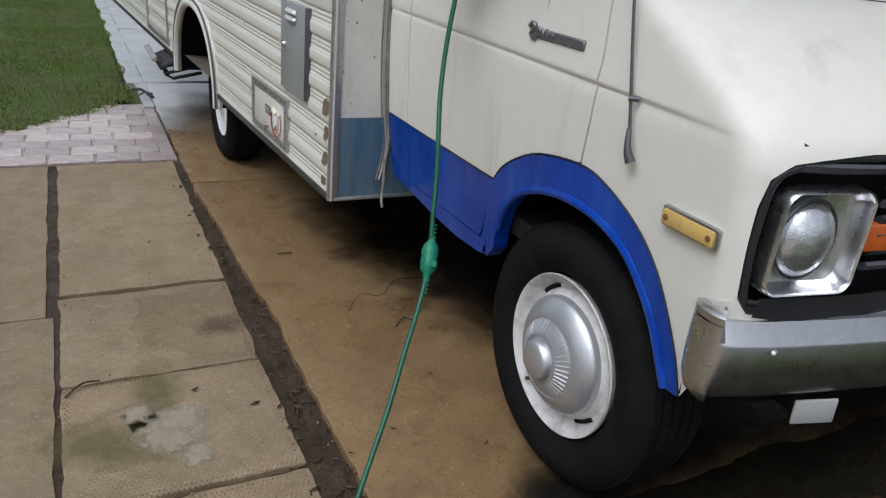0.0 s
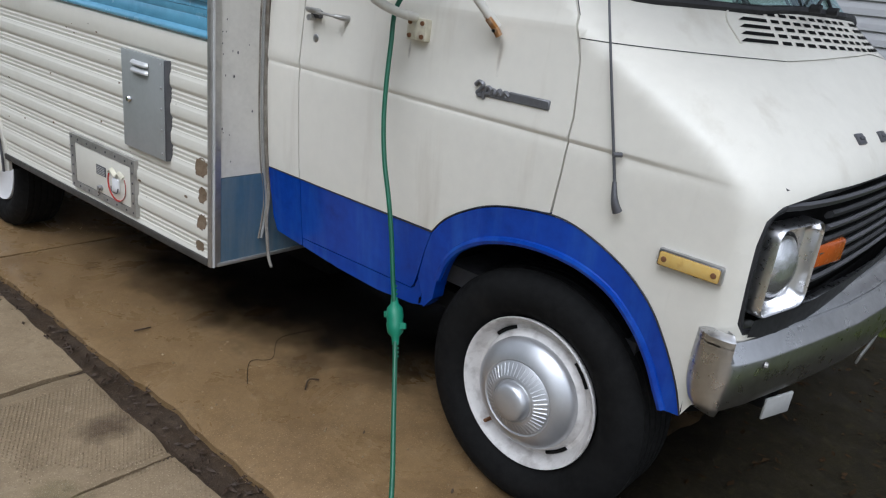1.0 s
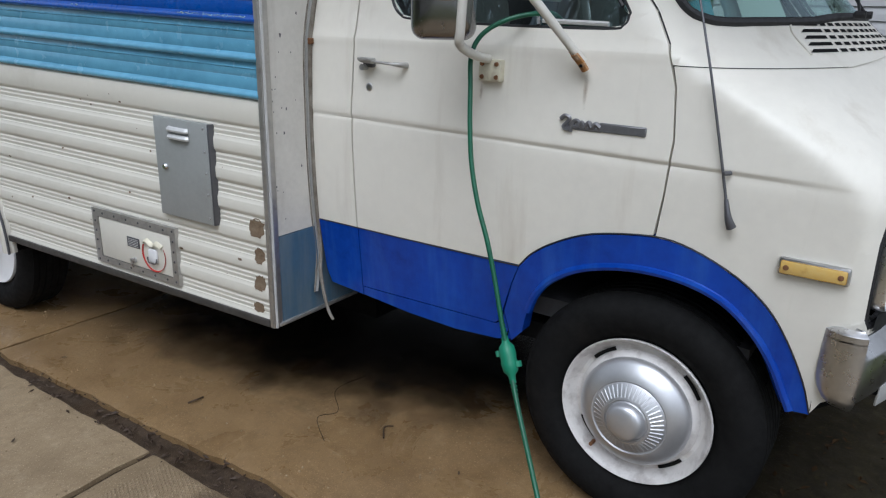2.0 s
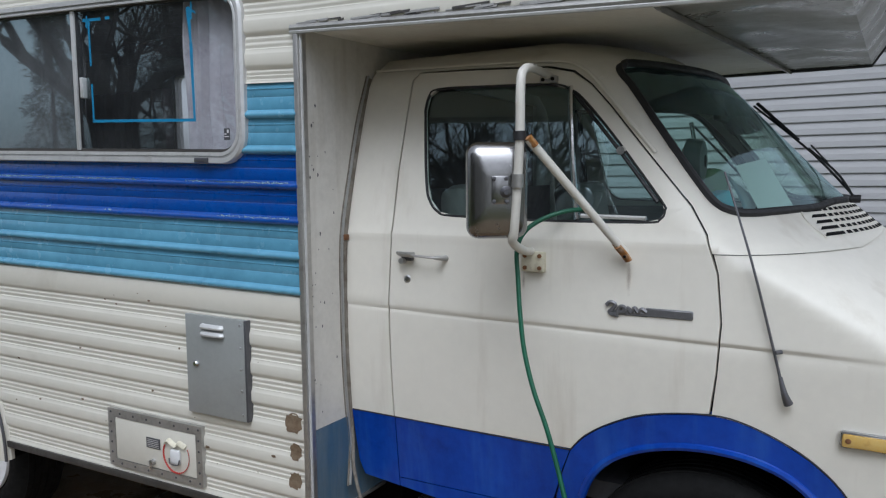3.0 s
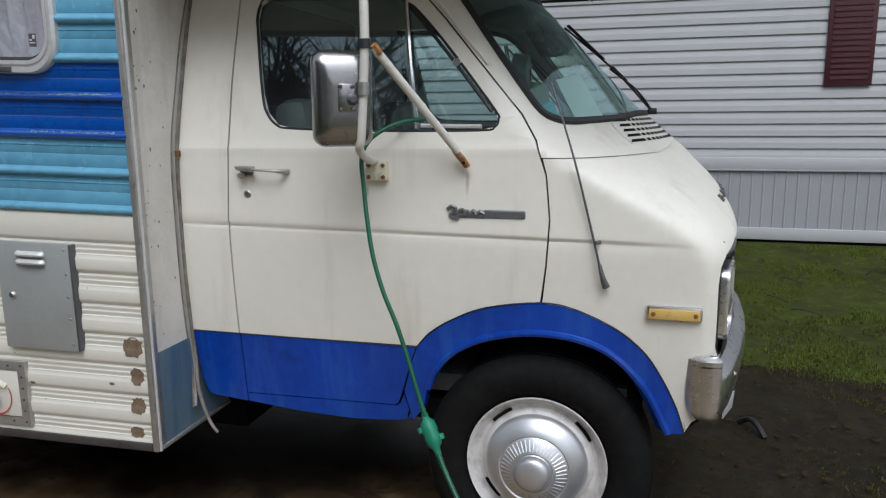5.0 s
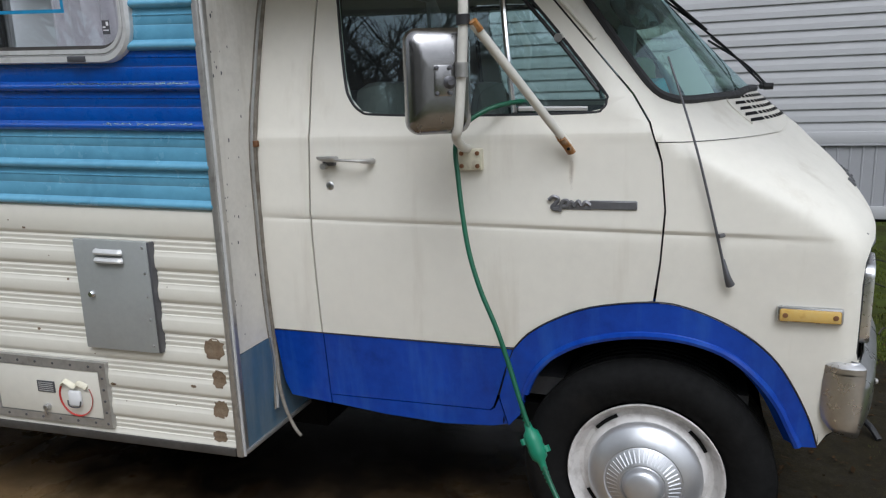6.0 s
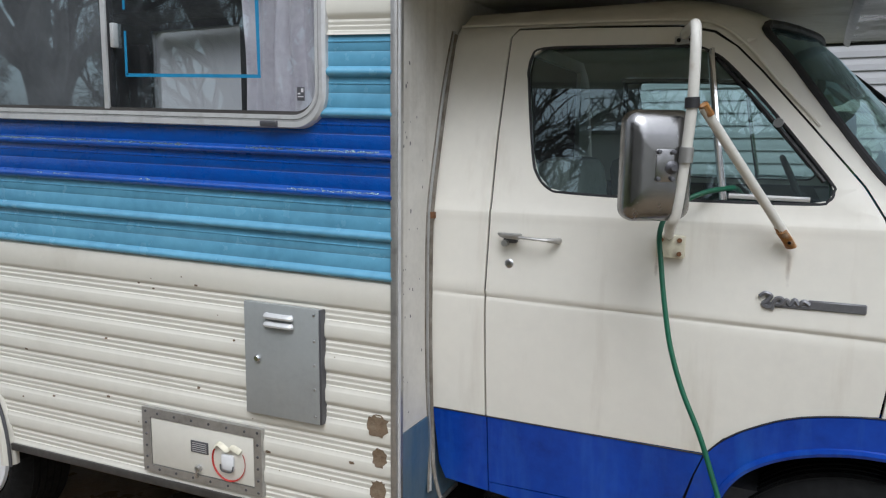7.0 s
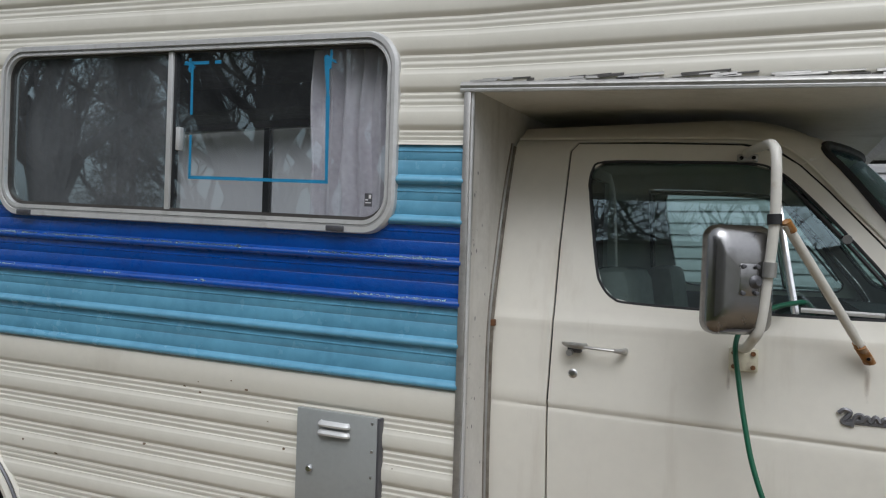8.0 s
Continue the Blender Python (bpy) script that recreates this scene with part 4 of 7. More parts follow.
# faint rusty runs on the paint
for s0, z0, w, h in ((-1.012, 1.305, 0.008, 0.05), (-0.690, 1.280, 0.006, 0.035)):
    bm = cab_sheet([(s0 + w, z0 - h), (s0 + w, z0 + h), (s0 - w, z0 + h), (s0 - w, z0 - h)], lift=0.0012, thick=0)
    part("run_stain", bm, DRIP, home, "thin rusty run on paint")

# radio mast lying back along the pillar
mast = tube(spline([(0.186, -1.418, 1.035), (0.186, -1.404, 1.10), (0.188, -1.345, 1.33), (0.205, -1.298, 1.48), (0.228, -1.256, 1.60)], 5), lambda t: 0.0042 - 0.0018 * t, 8)
antenna = part("antenna", mast, BADGE, home, "thin steel radio antenna")
part("antenna_foot", tube(spline([(0.186, -1.431, 1.012), (0.181, -1.424, 1.030), (0.180, -1.418, 1.050), (0.184, -1.410, 1.080)], 4), lambda t: 0.012 - 0.007 * t, 10), BADGE, antenna)
part("antenna_clip", tube([(0.196, -1.409, 1.142), (0.178, -1.396, 1.142)], 0.006, 8), BADGE, antenna)

# ---------------------------------------------------------------- mirror and its tubes
pole = [(0.368, -0.715, 1.902), (0.30, -0.72, 1.904), (0.09, -0.768, 1.892), (-0.010, -0.786, 1.872), (-0.042, -0.792, 1.83), (-0.046, -0.792, 1.70), (-0.038, -0.780, 1.56), (-0.028, -0.767, 1.45), (-0.004, -0.752, 1.415), (0.10, -0.735, 1.383), (0.185, -0.722, 1.372)]
frame_tube = part("mirror_arm", tube(spline(pole, 6), 0.0125, 10), POLE_WHITE, home, "white tubular mirror arm")
part("mirror_strut", tube([(-0.042, -0.815, 1.690), (0.19, -1.006, 1.378)], 0.0118, 10), POLE_WHITE, frame_tube, "white mirror brace tube")
for at, r in (((-0.040, -0.821, 1.686), 0.014), ((0.172, -0.988, 1.400), 0.0132)):
    a = Vector(at)
    d = Vector((0.22, -0.198, -0.327)).normalized()
    part("rusty_end", tube([a - d * 0.012, a + d * 0.018], r * 0.9, 10, flat=0.8), GOLD_RUST, frame_tube, "rusted tube end")
part("strut_tab", tube([(0.168, -0.990, 1.398), (0.182, -1.005, 1.376), (0.190, -1.015, 1.358)], 0.017, 10, flat=0.55), GOLD_RUST, frame_tube, "flattened rusty tube end")
part("strut_bolt", lathe([(-0.010, 0.001), (-0.009, 0.004), (0.0, 0.005)], (0.176, -1.010, 1.370), 10), BLACK, frame_tube)
part("clamp_band", tube([(-0.046, -0.791, 1.711), (-0.046, -0.792, 1.687)], 0.0168, 12), RUBBER, frame_tube)
part("mirror_clamp", tube([(-0.043, -0.785, 1.60), (-0.042, -0.783, 1.565)], 0.0160, 12), ALU, frame_tube)
top_br = box(0.322, 0.346, -0.745, -0.690, 1.880, 1.902, 0.004)
part("roof_bracket", top_br, ALU, frame_tube, "small bolted bracket on drip rail")
for y in (-0.734, -0.702):
    part("bracket_bolt", lathe([(-0.006, 0.001), (-0.006, 0.005), (0.0, 0.006)], (0.322, y, 1.891), 8), BLACK, frame_tube)
br = box(0.186, 0.212, -0.762, -0.690, 1.310, 1.370, 0.004)
part("bracket", br, BRACKET, frame_tube, "yellowed bolted mirror bracket")
for y, z in ((-0.750, 1.322), (-0.703, 1.322), (-0.750, 1.358), (-0.703, 1.358)):
    part("bracket_bolt", lathe([(-0.006, 0.001), (-0.006, 0.006), (0.0, 0.007)], (0.187, y, z), 8), RUST, frame_tube)

mh = bmesh.new()
out = round_rect(-0.083, 0.083, -0.130, 0.130, 0.033, 6)
loops = []
for grow, dep in ((1.0, -0.014), (1.0, 0.006), (0.96, 0.022), (0.84, 0.036), (0.55, 0.044), (0.25, 0.046)):
    loops.append([mh.verts.new((u * grow if grow > 0.8 else u * grow, -dep, w * grow)) for u, w in out])
n = len(out)
for a, b in zip(loops, loops[1:]):
    for k in range(n):
        mh.faces.new((a[k], a[(k + 1) % n], b[(k + 1) % n], b[k]))
mh.faces.new(loops[-1])
mturn = pose(-0.024, -0.713, 1.556, 1.5, 0, -58)
for v in mh.verts:
    v.co = mturn @ v.co
shell = part("wing_mirror", mh, MIRROR_BACK, home, "worn chrome wing mirror seen from behind")
face = bmesh.new()
face.faces.new([face.verts.new(mturn @ Vector((u * 0.96, 0.012, w * 0.96))) for u, w in out])
part("mirror_glass", face, CHROME_CLEAN, shell, smooth=False)
piv = lathe([(-0.024, 0.002), (-0.024, 0.007), (-0.016, 0.010), (-0.012, 0.016), (0.0, 0.017)], (0, 0, 0), 14, axis="y")
for v in piv.verts:
    v.co = mturn @ (v.co + Vector((0.02, -0.038, -0.002)))
part("mirror_pivot", piv, BADGE, shell, "dark pivot bolt")
pp = box(-0.020, 0.030, -0.048, -0.040, -0.036, 0.042, 0.006)
for v in pp.verts:
    v.co = mturn @ v.co
part("pivot_plate", pp, MIRROR_BACK, shell)
for u, w in ((-0.012, -0.028), (0.022, -0.028), (-0.012, 0.034), (0.022, 0.034)):
    sc = lathe([(-0.056, 0.001), (-0.055, 0.005), (-0.048, 0.006)], (0, 0, 0), 8, axis="y")
    for v in sc.verts:
        v.co = mturn @ (v.co + Vector((u, 0, w)))
    part("plate_screw", sc, BADGE, shell)


# ---------------------------------------------------------------- wheels
def wheel(at, side, rear=False):
    """at: middle of the wheel in its outer rim plane; side 1 faces -x."""
    cx, cy, cz = at
    tread = [(0.030, 0.222), (0.004, 0.232), (-0.016, 0.256), (-0.028, 0.290), (-0.024, 0.326), (-0.006, 0.352), (0.010, 0.362)]
    tread += [(0.010 + 0.032 * k + d, 0.366 - e) for k in range(5) for d, e in ((0.0, 0.0), (0.022, 0.0), (0.024, 0.008), (0.030, 0.008))]
    tread += [(0.175, 0.362), (0.20, 0.33), (0.20, 0.27), (0.17, 0.23), (0.12, 0.222)]
    bm = lathe([(a * side, r) for a, r in tread], at, 72)
    for v in bm.verts:
        v.co.z = max(v.co.z, 0.021)
    w = part("wheel", bm, TYRE, home, "black tyre on white steel wheel")
    if rear:
        disc = [(0.004, 0.226), (-0.008, 0.223), (-0.004, 0.212), (0.006, 0.19), (0.0, 0.12), (-0.008, 0.08), (-0.03, 0.06), (-0.034, 0.001)]
        part("rim", lathe([(a * side, r) for a, r in disc], at, 48), PAPER, w, "white painted steel rim")
        return
    rim = [(0.016, 0.221), (-0.004, 0.2285), (-0.010, 0.2265), (-0.008, 0.2215), (0.004, 0.214), (0.022, 0.208), (0.032, 0.196), (0.030, 0.184), (0.020, 0.178), (0.012, 0.166), (0.03, 0.150), (0.05, 0.140)]
    rm = part("rim", lathe([(a * side, r) for a, r in rim], at, 72), RIM_WHITE, w, "chipped white steel rim")
    # hand slots of the disc
    for k in range(4):
        a0 = radians(52 + 90 * k)
        pts = [(cx + side * 0.030, cy + 0.189 * math.cos(a0 + t), cz + 0.189 * math.sin(a0 + t)) for t in np.linspace(-0.20, 0.20, 8)]
        part("rim_slot", tube(pts, 0.0058, 6, flat=1.3), BLACK, rm)
    part("valve", tube([(cx + side * 0.02, cy + 0.12, cz - 0.155), (cx - side * 0.012, cy + 0.118, cz - 0.150)], 0.006, 8), RUST, rm)
    capp = [(0.020, 0.166), (-0.002, 0.167), (-0.010, 0.164), (-0.018, 0.157), (-0.034, 0.136), (-0.043, 0.120), (-0.045, 0.114), (-0.042, 0.110), (-0.045, 0.106), (-0.066, 0.072), (-0.068, 0.066), (-0.063, 0.062), (-0.066, 0.058), (-0.082, 0.054), (-0.090, 0.046), (-0.095, 0.028), (-0.097, 0.001)]
    hub = part("hub_cap", lathe([(a * side, r) for a, r in capp], at, 72), HUB_METAL, w, "silver ribbed hub cap")
    rib = bmesh.new()
    for k in range(44):
        a = 2 * math.pi * k / 44
        p0 = Vector((cx - side * 0.0455, cy + 0.1045 * math.cos(a), cz + 0.1045 * math.sin(a)))
        p1 = Vector((cx - side * 0.0645, cy + 0.0725 * math.cos(a), cz + 0.0725 * math.sin(a)))
        tube([p0, p1], 0.0026, 5, rib)
    part("hub_ribs", rib, HUB_METAL, hub)


wheel((0.263, -1.223, 0.392), 1)
wheel((2 * XC - 0.263, -1.223, 0.392), -1)
wheel((-0.06, 1.95, 0.375), 1, True)
wheel((2 * XC - 0.062, 2.02, 0.375), -1, True)

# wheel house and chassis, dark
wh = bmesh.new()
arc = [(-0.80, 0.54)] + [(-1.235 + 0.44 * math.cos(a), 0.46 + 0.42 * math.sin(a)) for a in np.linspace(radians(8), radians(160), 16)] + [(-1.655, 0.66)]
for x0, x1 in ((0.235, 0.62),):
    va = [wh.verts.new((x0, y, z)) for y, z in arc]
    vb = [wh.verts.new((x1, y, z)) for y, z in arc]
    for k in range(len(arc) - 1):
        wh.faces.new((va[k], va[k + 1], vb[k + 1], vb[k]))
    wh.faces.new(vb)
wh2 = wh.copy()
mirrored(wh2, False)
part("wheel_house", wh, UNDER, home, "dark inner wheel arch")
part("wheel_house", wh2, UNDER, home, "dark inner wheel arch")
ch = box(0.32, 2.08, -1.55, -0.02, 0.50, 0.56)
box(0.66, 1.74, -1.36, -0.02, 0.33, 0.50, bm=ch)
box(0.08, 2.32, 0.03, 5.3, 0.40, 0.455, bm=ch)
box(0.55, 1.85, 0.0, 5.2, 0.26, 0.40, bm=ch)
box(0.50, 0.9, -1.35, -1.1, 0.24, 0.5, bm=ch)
part("chassis", ch, UNDER, home, "near-black underbody", smooth=False)
ax = tube([(0.3, 2.02, 0.375), (2.1, 2.02, 0.375)], 0.06, 10)
part("axle", tube([(0.35, -1.22, 0.36), (2.05, -1.22, 0.36)], 0.04, 10), UNDER, home)
part("axle", ax, UNDER, home)

# ---------------------------------------------------------------- inside the cab
ins = box(0.30, 2.10, -1.50, -0.02, 0.60, 0.66)
box(0.34, 2.06, -0.02, 0.02, 0.66, 1.55, bm=ins)
part("cab_floor", ins, INTERIOR, home, smooth=False)
dash = bmesh.new()
rows = []
for z, inset in ((1.12, 0.06), (1.36, 0.05), (1.425, 0.06)):
    rows.append([skin(s, z) + Vector((inset, inset, 0)) for s in np.linspace(-1.12, S_END, 24)])
for r0, r1 in zip(rows, rows[1:]):
    for k in range(23):
        dash.faces.new([dash.verts.new(v) for v in (r0[k], r0[k + 1], r1[k + 1], r1[k])])
top = rows[-1]
dash.faces.new([dash.verts.new(v) for v in top + [Vector((XC, -1.10, 1.425)), Vector((top[0].x, -1.10, 1.425))]])
mirrored(dash)
part("dashboard", dash, INTERIOR, home, "dark dashboard with clutter", smooth=False)
part("engine_cover", box(0.90, 1.50, -1.25, -0.45, 0.66, 1.05, 0.06), INTERIOR, home)
for x in (0.66, 1.74):
    seat = part("cab_seat", box(x - 0.25, x + 0.25, -0.80, -0.30, 0.92, 1.06, 0.05), SEAT, home, "grey vinyl cab seat")
    part("seat_back", box(x - 0.24, x + 0.24, -0.42, -0.28, 1.02, 1.57, 0.05, turn=pose(0, 0, 0, -8, 0, 0)), SEAT, seat)
    part("seat_base", box(x - 0.2, x + 0.2, -0.75, -0.35, 0.66, 0.93, 0.02), INTERIOR, seat)
sw = tube([(1.74 + 0.19 * math.cos(a), -1.04 + 0.08 * math.sin(a), 1.40 + 0.17 * math.sin(a)) for a in np.linspace(0, 2 * math.pi, 33)[:-1]], 0.012, 8, closed=True)
tube([(1.56, -1.04, 1.40), (1.92, -1.04, 1.40)], 0.011, 6, sw)
tube([(1.74, -1.04, 1.40), (1.74, -1.30, 1.26)], 0.022, 8, sw)
part("steering_wheel", sw, INTERIOR, home, "black steering wheel")
part("rear_mirror", box(1.12, 1.30, -1.09, -1.06, 1.80, 1.87, 0.012), INTERIOR, home)

def dash_item(name, bm, m, label, category):
    ob = part(name, bm, m, None, label)
    return tagged(ob, label, category)


sheet = bmesh.new()
corners = [Vector(c) for c in ((0.617, -1.223, 1.621), (0.762, -1.290, 1.646), (0.710, -1.387, 1.486), (0.563, -1.307, 1.475))]
inward = (corners[1] - corners[0]).cross(corners[3] - corners[0]).normalized() * 0.0015
front_side, back_side = [sheet.verts.new(c) for c in corners], [sheet.verts.new(c + inward) for c in corners]
sheet.faces.new(front_side)
sheet.faces.new(back_side[::-1])
for k in range(4):
    sheet.faces.new((front_side[k], front_side[(k + 1) % 4], back_side[(k + 1) % 4], back_side[k]))
dash_item("paper_sheet", sheet, PAPER, "white paper propped behind the windscreen", "paper")
for k in range(5):
    x = 0.50 + 0.035 * k
    dash_item("plastic_sheet", tube(spline([(x, -1.285, 1.440), (x + 0.012, -1.262, 1.52), (x - 0.01, -1.215, 1.60 - 0.008 * k)], 4), lambda t: 0.004 + 0.008 * math.sin(3 * t + 0.2), 6, flat=0.3), WRAP, "crumpled clear plastic wrap on dashboard", "plastic wrap")
dash_item("carton", box(0.41, 0.53, -1.240, -1.190, 1.428, 1.545, 0.006, turn=pose(0, 0, 0, -22, 0, 25)), TEAL, "small teal carton on dashboard", "carton")
dash_item("cloth", box(0.54, 0.66, -1.20, -1.11, 1.43, 1.61, 0.03, turn=pose(0, 0, 0, 0, 10, 20)), MOSS, "crumpled dark green cloth on dashboard", "cloth")
dash_item("fan", lathe([(-0.03, 0.02), (-0.025, 0.06), (0.02, 0.07), (0.04, 0.03), (0.045, 0.002)], (0.50, -1.125, 1.635), 24, axis="y"), FAN_GREY, "small round dashboard fan", "fan")
part("stem", tube([(0.50, -1.115, 1.43), (0.50, -1.115, 1.60)], 0.012, 8), INTERIOR, bpy.data.objects["fan"])

# ---------------------------------------------------------------- the coach body
BOX_END, BOX_W = 5.6, 2.4
WIN = (0.262, 1.866, 1.673, 2.198)  # opening: y0, y1, z0, z1
WIN_FAR = (2.09, 3.45, 1.720, 2.460)
TOE, RISE = 0.089, 0.030


def askew(p):
    """The coach's near side runs outwards and upwards to the rear; its far side stays."""
    w = min(max((2.0 - p.x) / 1.2, 0.0), 1.0)
    y = p.y * (1 - 0.08 * w) if p.y > 0 else p.y
    return Vector((p.x - TOE * w * max(y, 0.0), y, p.z + RISE * w * max(y, 0.0)))


SHAPE = askew
# a course of siding from its top down: share of its height, how far it stands out
ROUND = ((0.0, 0.000), (0.03, 0.0005), (0.13, 0.0025), (0.145, 0.0050), (0.165, 0.0050), (0.18, 0.0026), (0.37, 0.0040), (0.39, 0.0025), (0.41, 0.0038), (0.70, 0.0040), (0.74, 0.0027), (0.765, 0.0060), (0.80, 0.0120), (0.85, 0.0165), (0.90, 0.0175), (0.945, 0.0150), (0.98, 0.0070), (1.0, 0.0000))
STEPPED = ((0.0, 0.000), (0.02, 0.0006), (0.05, 0.0012), (0.065, 0.0029), (0.13, 0.0030), (0.15, 0.0019), (0.20, 0.0020), (0.22, 0.0036), (0.285, 0.0036), (0.305, 0.0026), (0.355, 0.0027), (0.375, 0.0047), (0.44, 0.0052), (0.50, 0.0082), (0.55, 0.0096), (0.83, 0.0092), (0.88, 0.0080), (0.93, 0.0050), (1.0, 0.0000))
PLAIN = ((0.0, 0.000), (0.05, 0.0060), (0.20, 0.0092), (0.84, 0.0088), (0.91, 0.0066), (1.0, 0.0000))
COURSES = [(1.902 - 0.1157 * k, 1.7863 - 0.1157 * k, ROUND, 1.0) for k in range(6)]
COURSES += [(1.2078, 1.114, PLAIN, 1.0)] + [(1.114 - 0.1017 * k, 1.0123 - 0.1017 * k, STEPPED, 1.0) for k in range(7)]
COURSES += [(1.945, 1.902, STEPPED, 0.50)] + [(2.0533 + 0.1083 * k, 1.945 + 0.1083 * k, STEPPED, 1.0) for k in range(7)]


def stands_out(z):
    for top, low, prof, share in COURSES:
        if low <= z <= top:
            return float(np.interp((top - z) / (top - low) * share, [c[0] for c in prof], [c[1] for c in prof]))
    return 0.0


def course_rows(course, extra=()):
    """Heights and relief of a course from its top down, with further heights put in."""
    top, low, prof, share = course
    us = {min(u / share, 1.0) for u, _ in prof} | {(top - z) / (top - low) for z in extra if low < z < top}
    return [(top - u * (top - low), float(np.interp(u * share, [c[0] for c in prof], [c[1] for c in prof]))) for u in sorted(us)]


def arch_half(z):
    """Half the width of the rear wheel opening at height z."""
    f = (z - 0.36) / 0.47
    return 0.50 * (1 - max(f, 0.0) ** 2.2) ** (1 / 2.2) if f < 1 else 0.0


def strip(rows, far):
    """rows of (z, out, y0, y1), from the top down."""
    bm, last = bmesh.new(), None
    for z, o, y0, y1 in rows:
        x = BOX_W + o if far else -o
        now = (bm.verts.new((x, y0, z)), bm.verts.new((x, y1, z)))
        if last:
            bm.faces.new((last[0], last[1], now[1], now[0]))
        last = now
    return bm


def siding(course, far=False):
    """The strips of one course, cut round the window and the rear wheel."""
    win = WIN_FAR if far else WIN
    row = [r for r in course_rows(course, (win[2], win[3], 0.83, 0.438)) if r[0] >= 0.4379]
    out = []
    for (z0, o0), (z1, o1) in zip(row, row[1:]):
        mid = (z0 + z1) / 2
        if win[2] < mid < win[3]:
            kind, ends = "w", (win[:2], win[:2])
        elif mid < 0.83:
            kind, ends = "a", ((2.22 - arch_half(z0), 2.22 + arch_half(z0)), (2.22 - arch_half(z1), 2.22 + arch_half(z1)))
        else:
            kind, ends = "f", None
        if not out or out[-1][0] != kind:
            out.append((kind, [], []))
        _, one, two = out[-1]
        if kind == "f":
            one += [] if one else [(z0, o0, 0.004, BOX_END)]
            one.append((z1, o1, 0.004, BOX_END))
        else:
            one += [] if one else [(z0, o0, 0.004, ends[0][0])]
            two += [] if two else [(z0, o0, ends[0][1], BOX_END)]
            one.append((z1, o1, 0.004, ends[1][0]))
            two.append((z1, o1, ends[1][1], BOX_END))
    return [strip(r, far) for _, one, two in out for r in (one, two) if r]


for k, course in enumerate(COURSES):
    m, label = SIDE_WHITE, "ribbed white aluminium siding course"
    if k in (0, 1, 4, 5):
        m, label = SIDE_SKY, "ribbed sky blue siding course"
    elif k in (2, 3):
        m, label = SIDE_NAVY, "glossy royal blue siding course"
    if course[0] < 0.44:
        continue
    for bm in siding(course):
        part("siding_course", bm, m, home, label)
    for bm in siding(course, True):
        part("siding_course", bm, SIDE_WHITE, home, "ribbed white aluminium siding course")

# the coach's shell behind the siding, with its front wall, roof, ends and cab-over bunk


def slab_face(bm, pts):
    bm.faces.new([bm.verts.new(p) for p in pts])


ROOF_Z = 2.70
inner = bmesh.new()
for x in (0.03, BOX_W - 0.03):
    ya, yb, za, zb = WIN if x < 1 else WIN_FAR
    for y0, y1, z0, z1 in ((0.02, BOX_END - 0.02, 0.87, za), (0.02, BOX_END - 0.02, zb, ROOF_Z - 0.02), (0.02, ya, za, zb), (yb, BOX_END - 0.02, za, zb), (0.02, 1.76, 0.46, 0.87), (2.80, BOX_END - 0.02, 0.46, 0.87)):
        slab_face(inner, [(x, y0, z0), (x, y1, z0), (x, y1, z1), (x, y0, z1)])
slab_face(inner, [(0.03, 0.02, 0.46), (BOX_W - 0.03, 0.02, 0.46), (BOX_W - 0.03, BOX_END - 0.02, 0.46), (0.03, BOX_END - 0.02, 0.46)])
slab_face(inner, [(0.03, 0.02, ROOF_Z - 0.02), (BOX_W - 0.03, 0.02, ROOF_Z - 0.02), (BOX_W - 0.03, BOX_END - 0.02, ROOF_Z - 0.02), (0.03, BOX_END - 0.02, ROOF_Z - 0.02)])
slab_face(inner, [(0.03, BOX_END - 0.02, 0.46), (BOX_W - 0.03, BOX_END - 0.02, 0.46), (BOX_W - 0.03, BOX_END - 0.02, ROOF_Z), (0.03, BOX_END - 0.02, ROOF_Z)])
part("coach_lining", inner, LINING, home, "dim brown coach lining", smooth=False)
part("coach_roof", box(-0.012, BOX_W + 0.012, 0.0, BOX_END, ROOF_Z, ROOF_Z + 0.05, 0.02), ALU_LIGHT, home)
part("rear_wall", box(0.0, BOX_W, BOX_END, BOX_END + 0.03, 0.44, ROOF_Z, 0.01), SIDE_WHITE, home)
# front wall of the coach beside the cab: grey above, worn blue below
part("front_wall", box(0.012, 0.50, -0.006, 0.016, 0.748, 2.10), GREY_WALL, home, "weathered grey front wall of coach", smooth=False)
part("front_wall", box(0.50, BOX_W - 0.50, -0.006, 0.016, 1.98, 2.14), GREY_WALL, home, smooth=False)
part("front_wall", box(BOX_W - 0.50, BOX_W - 0.012, -0.006, 0.016, 0.438, 2.10), GREY_WALL, home, "weathered grey front wall of coach", smooth=False)
part("front_wall_base", box(0.012, 0.42, -0.008, 0.014, 0.430, 0.746), WORN_BLUE, home, "worn blue lower front panel", smooth=False)
part("front_wall_base_trim", box(0.010, 0.42, -0.016, 0.010, 0.418, 0.432, 0.003), ALU, home)
# corner and bottom trims
part("corner_trim", box(-0.016, 0.026, -0.012, 0.010, 0.418, 2.060, 0.004), ALU, home, "dull aluminium corner trim")
part("corner_trim_bead", tube([(-0.004, -0.014, 0.42), (-0.004, -0.014, 2.06)], 0.005, 6), ALU_LIGHT, home)
part("bottom_trim", box(-0.017, 0.004, 0.012, 1.715, 0.418, 0.446, 0.004), ALU_DARK, home, "dull aluminium bottom rail")
part("bottom_trim", box(-0.017, 0.004, 2.73, BOX_END, 0.418, 0.446, 0.004), ALU_DARK, home, "dull aluminium bottom rail")

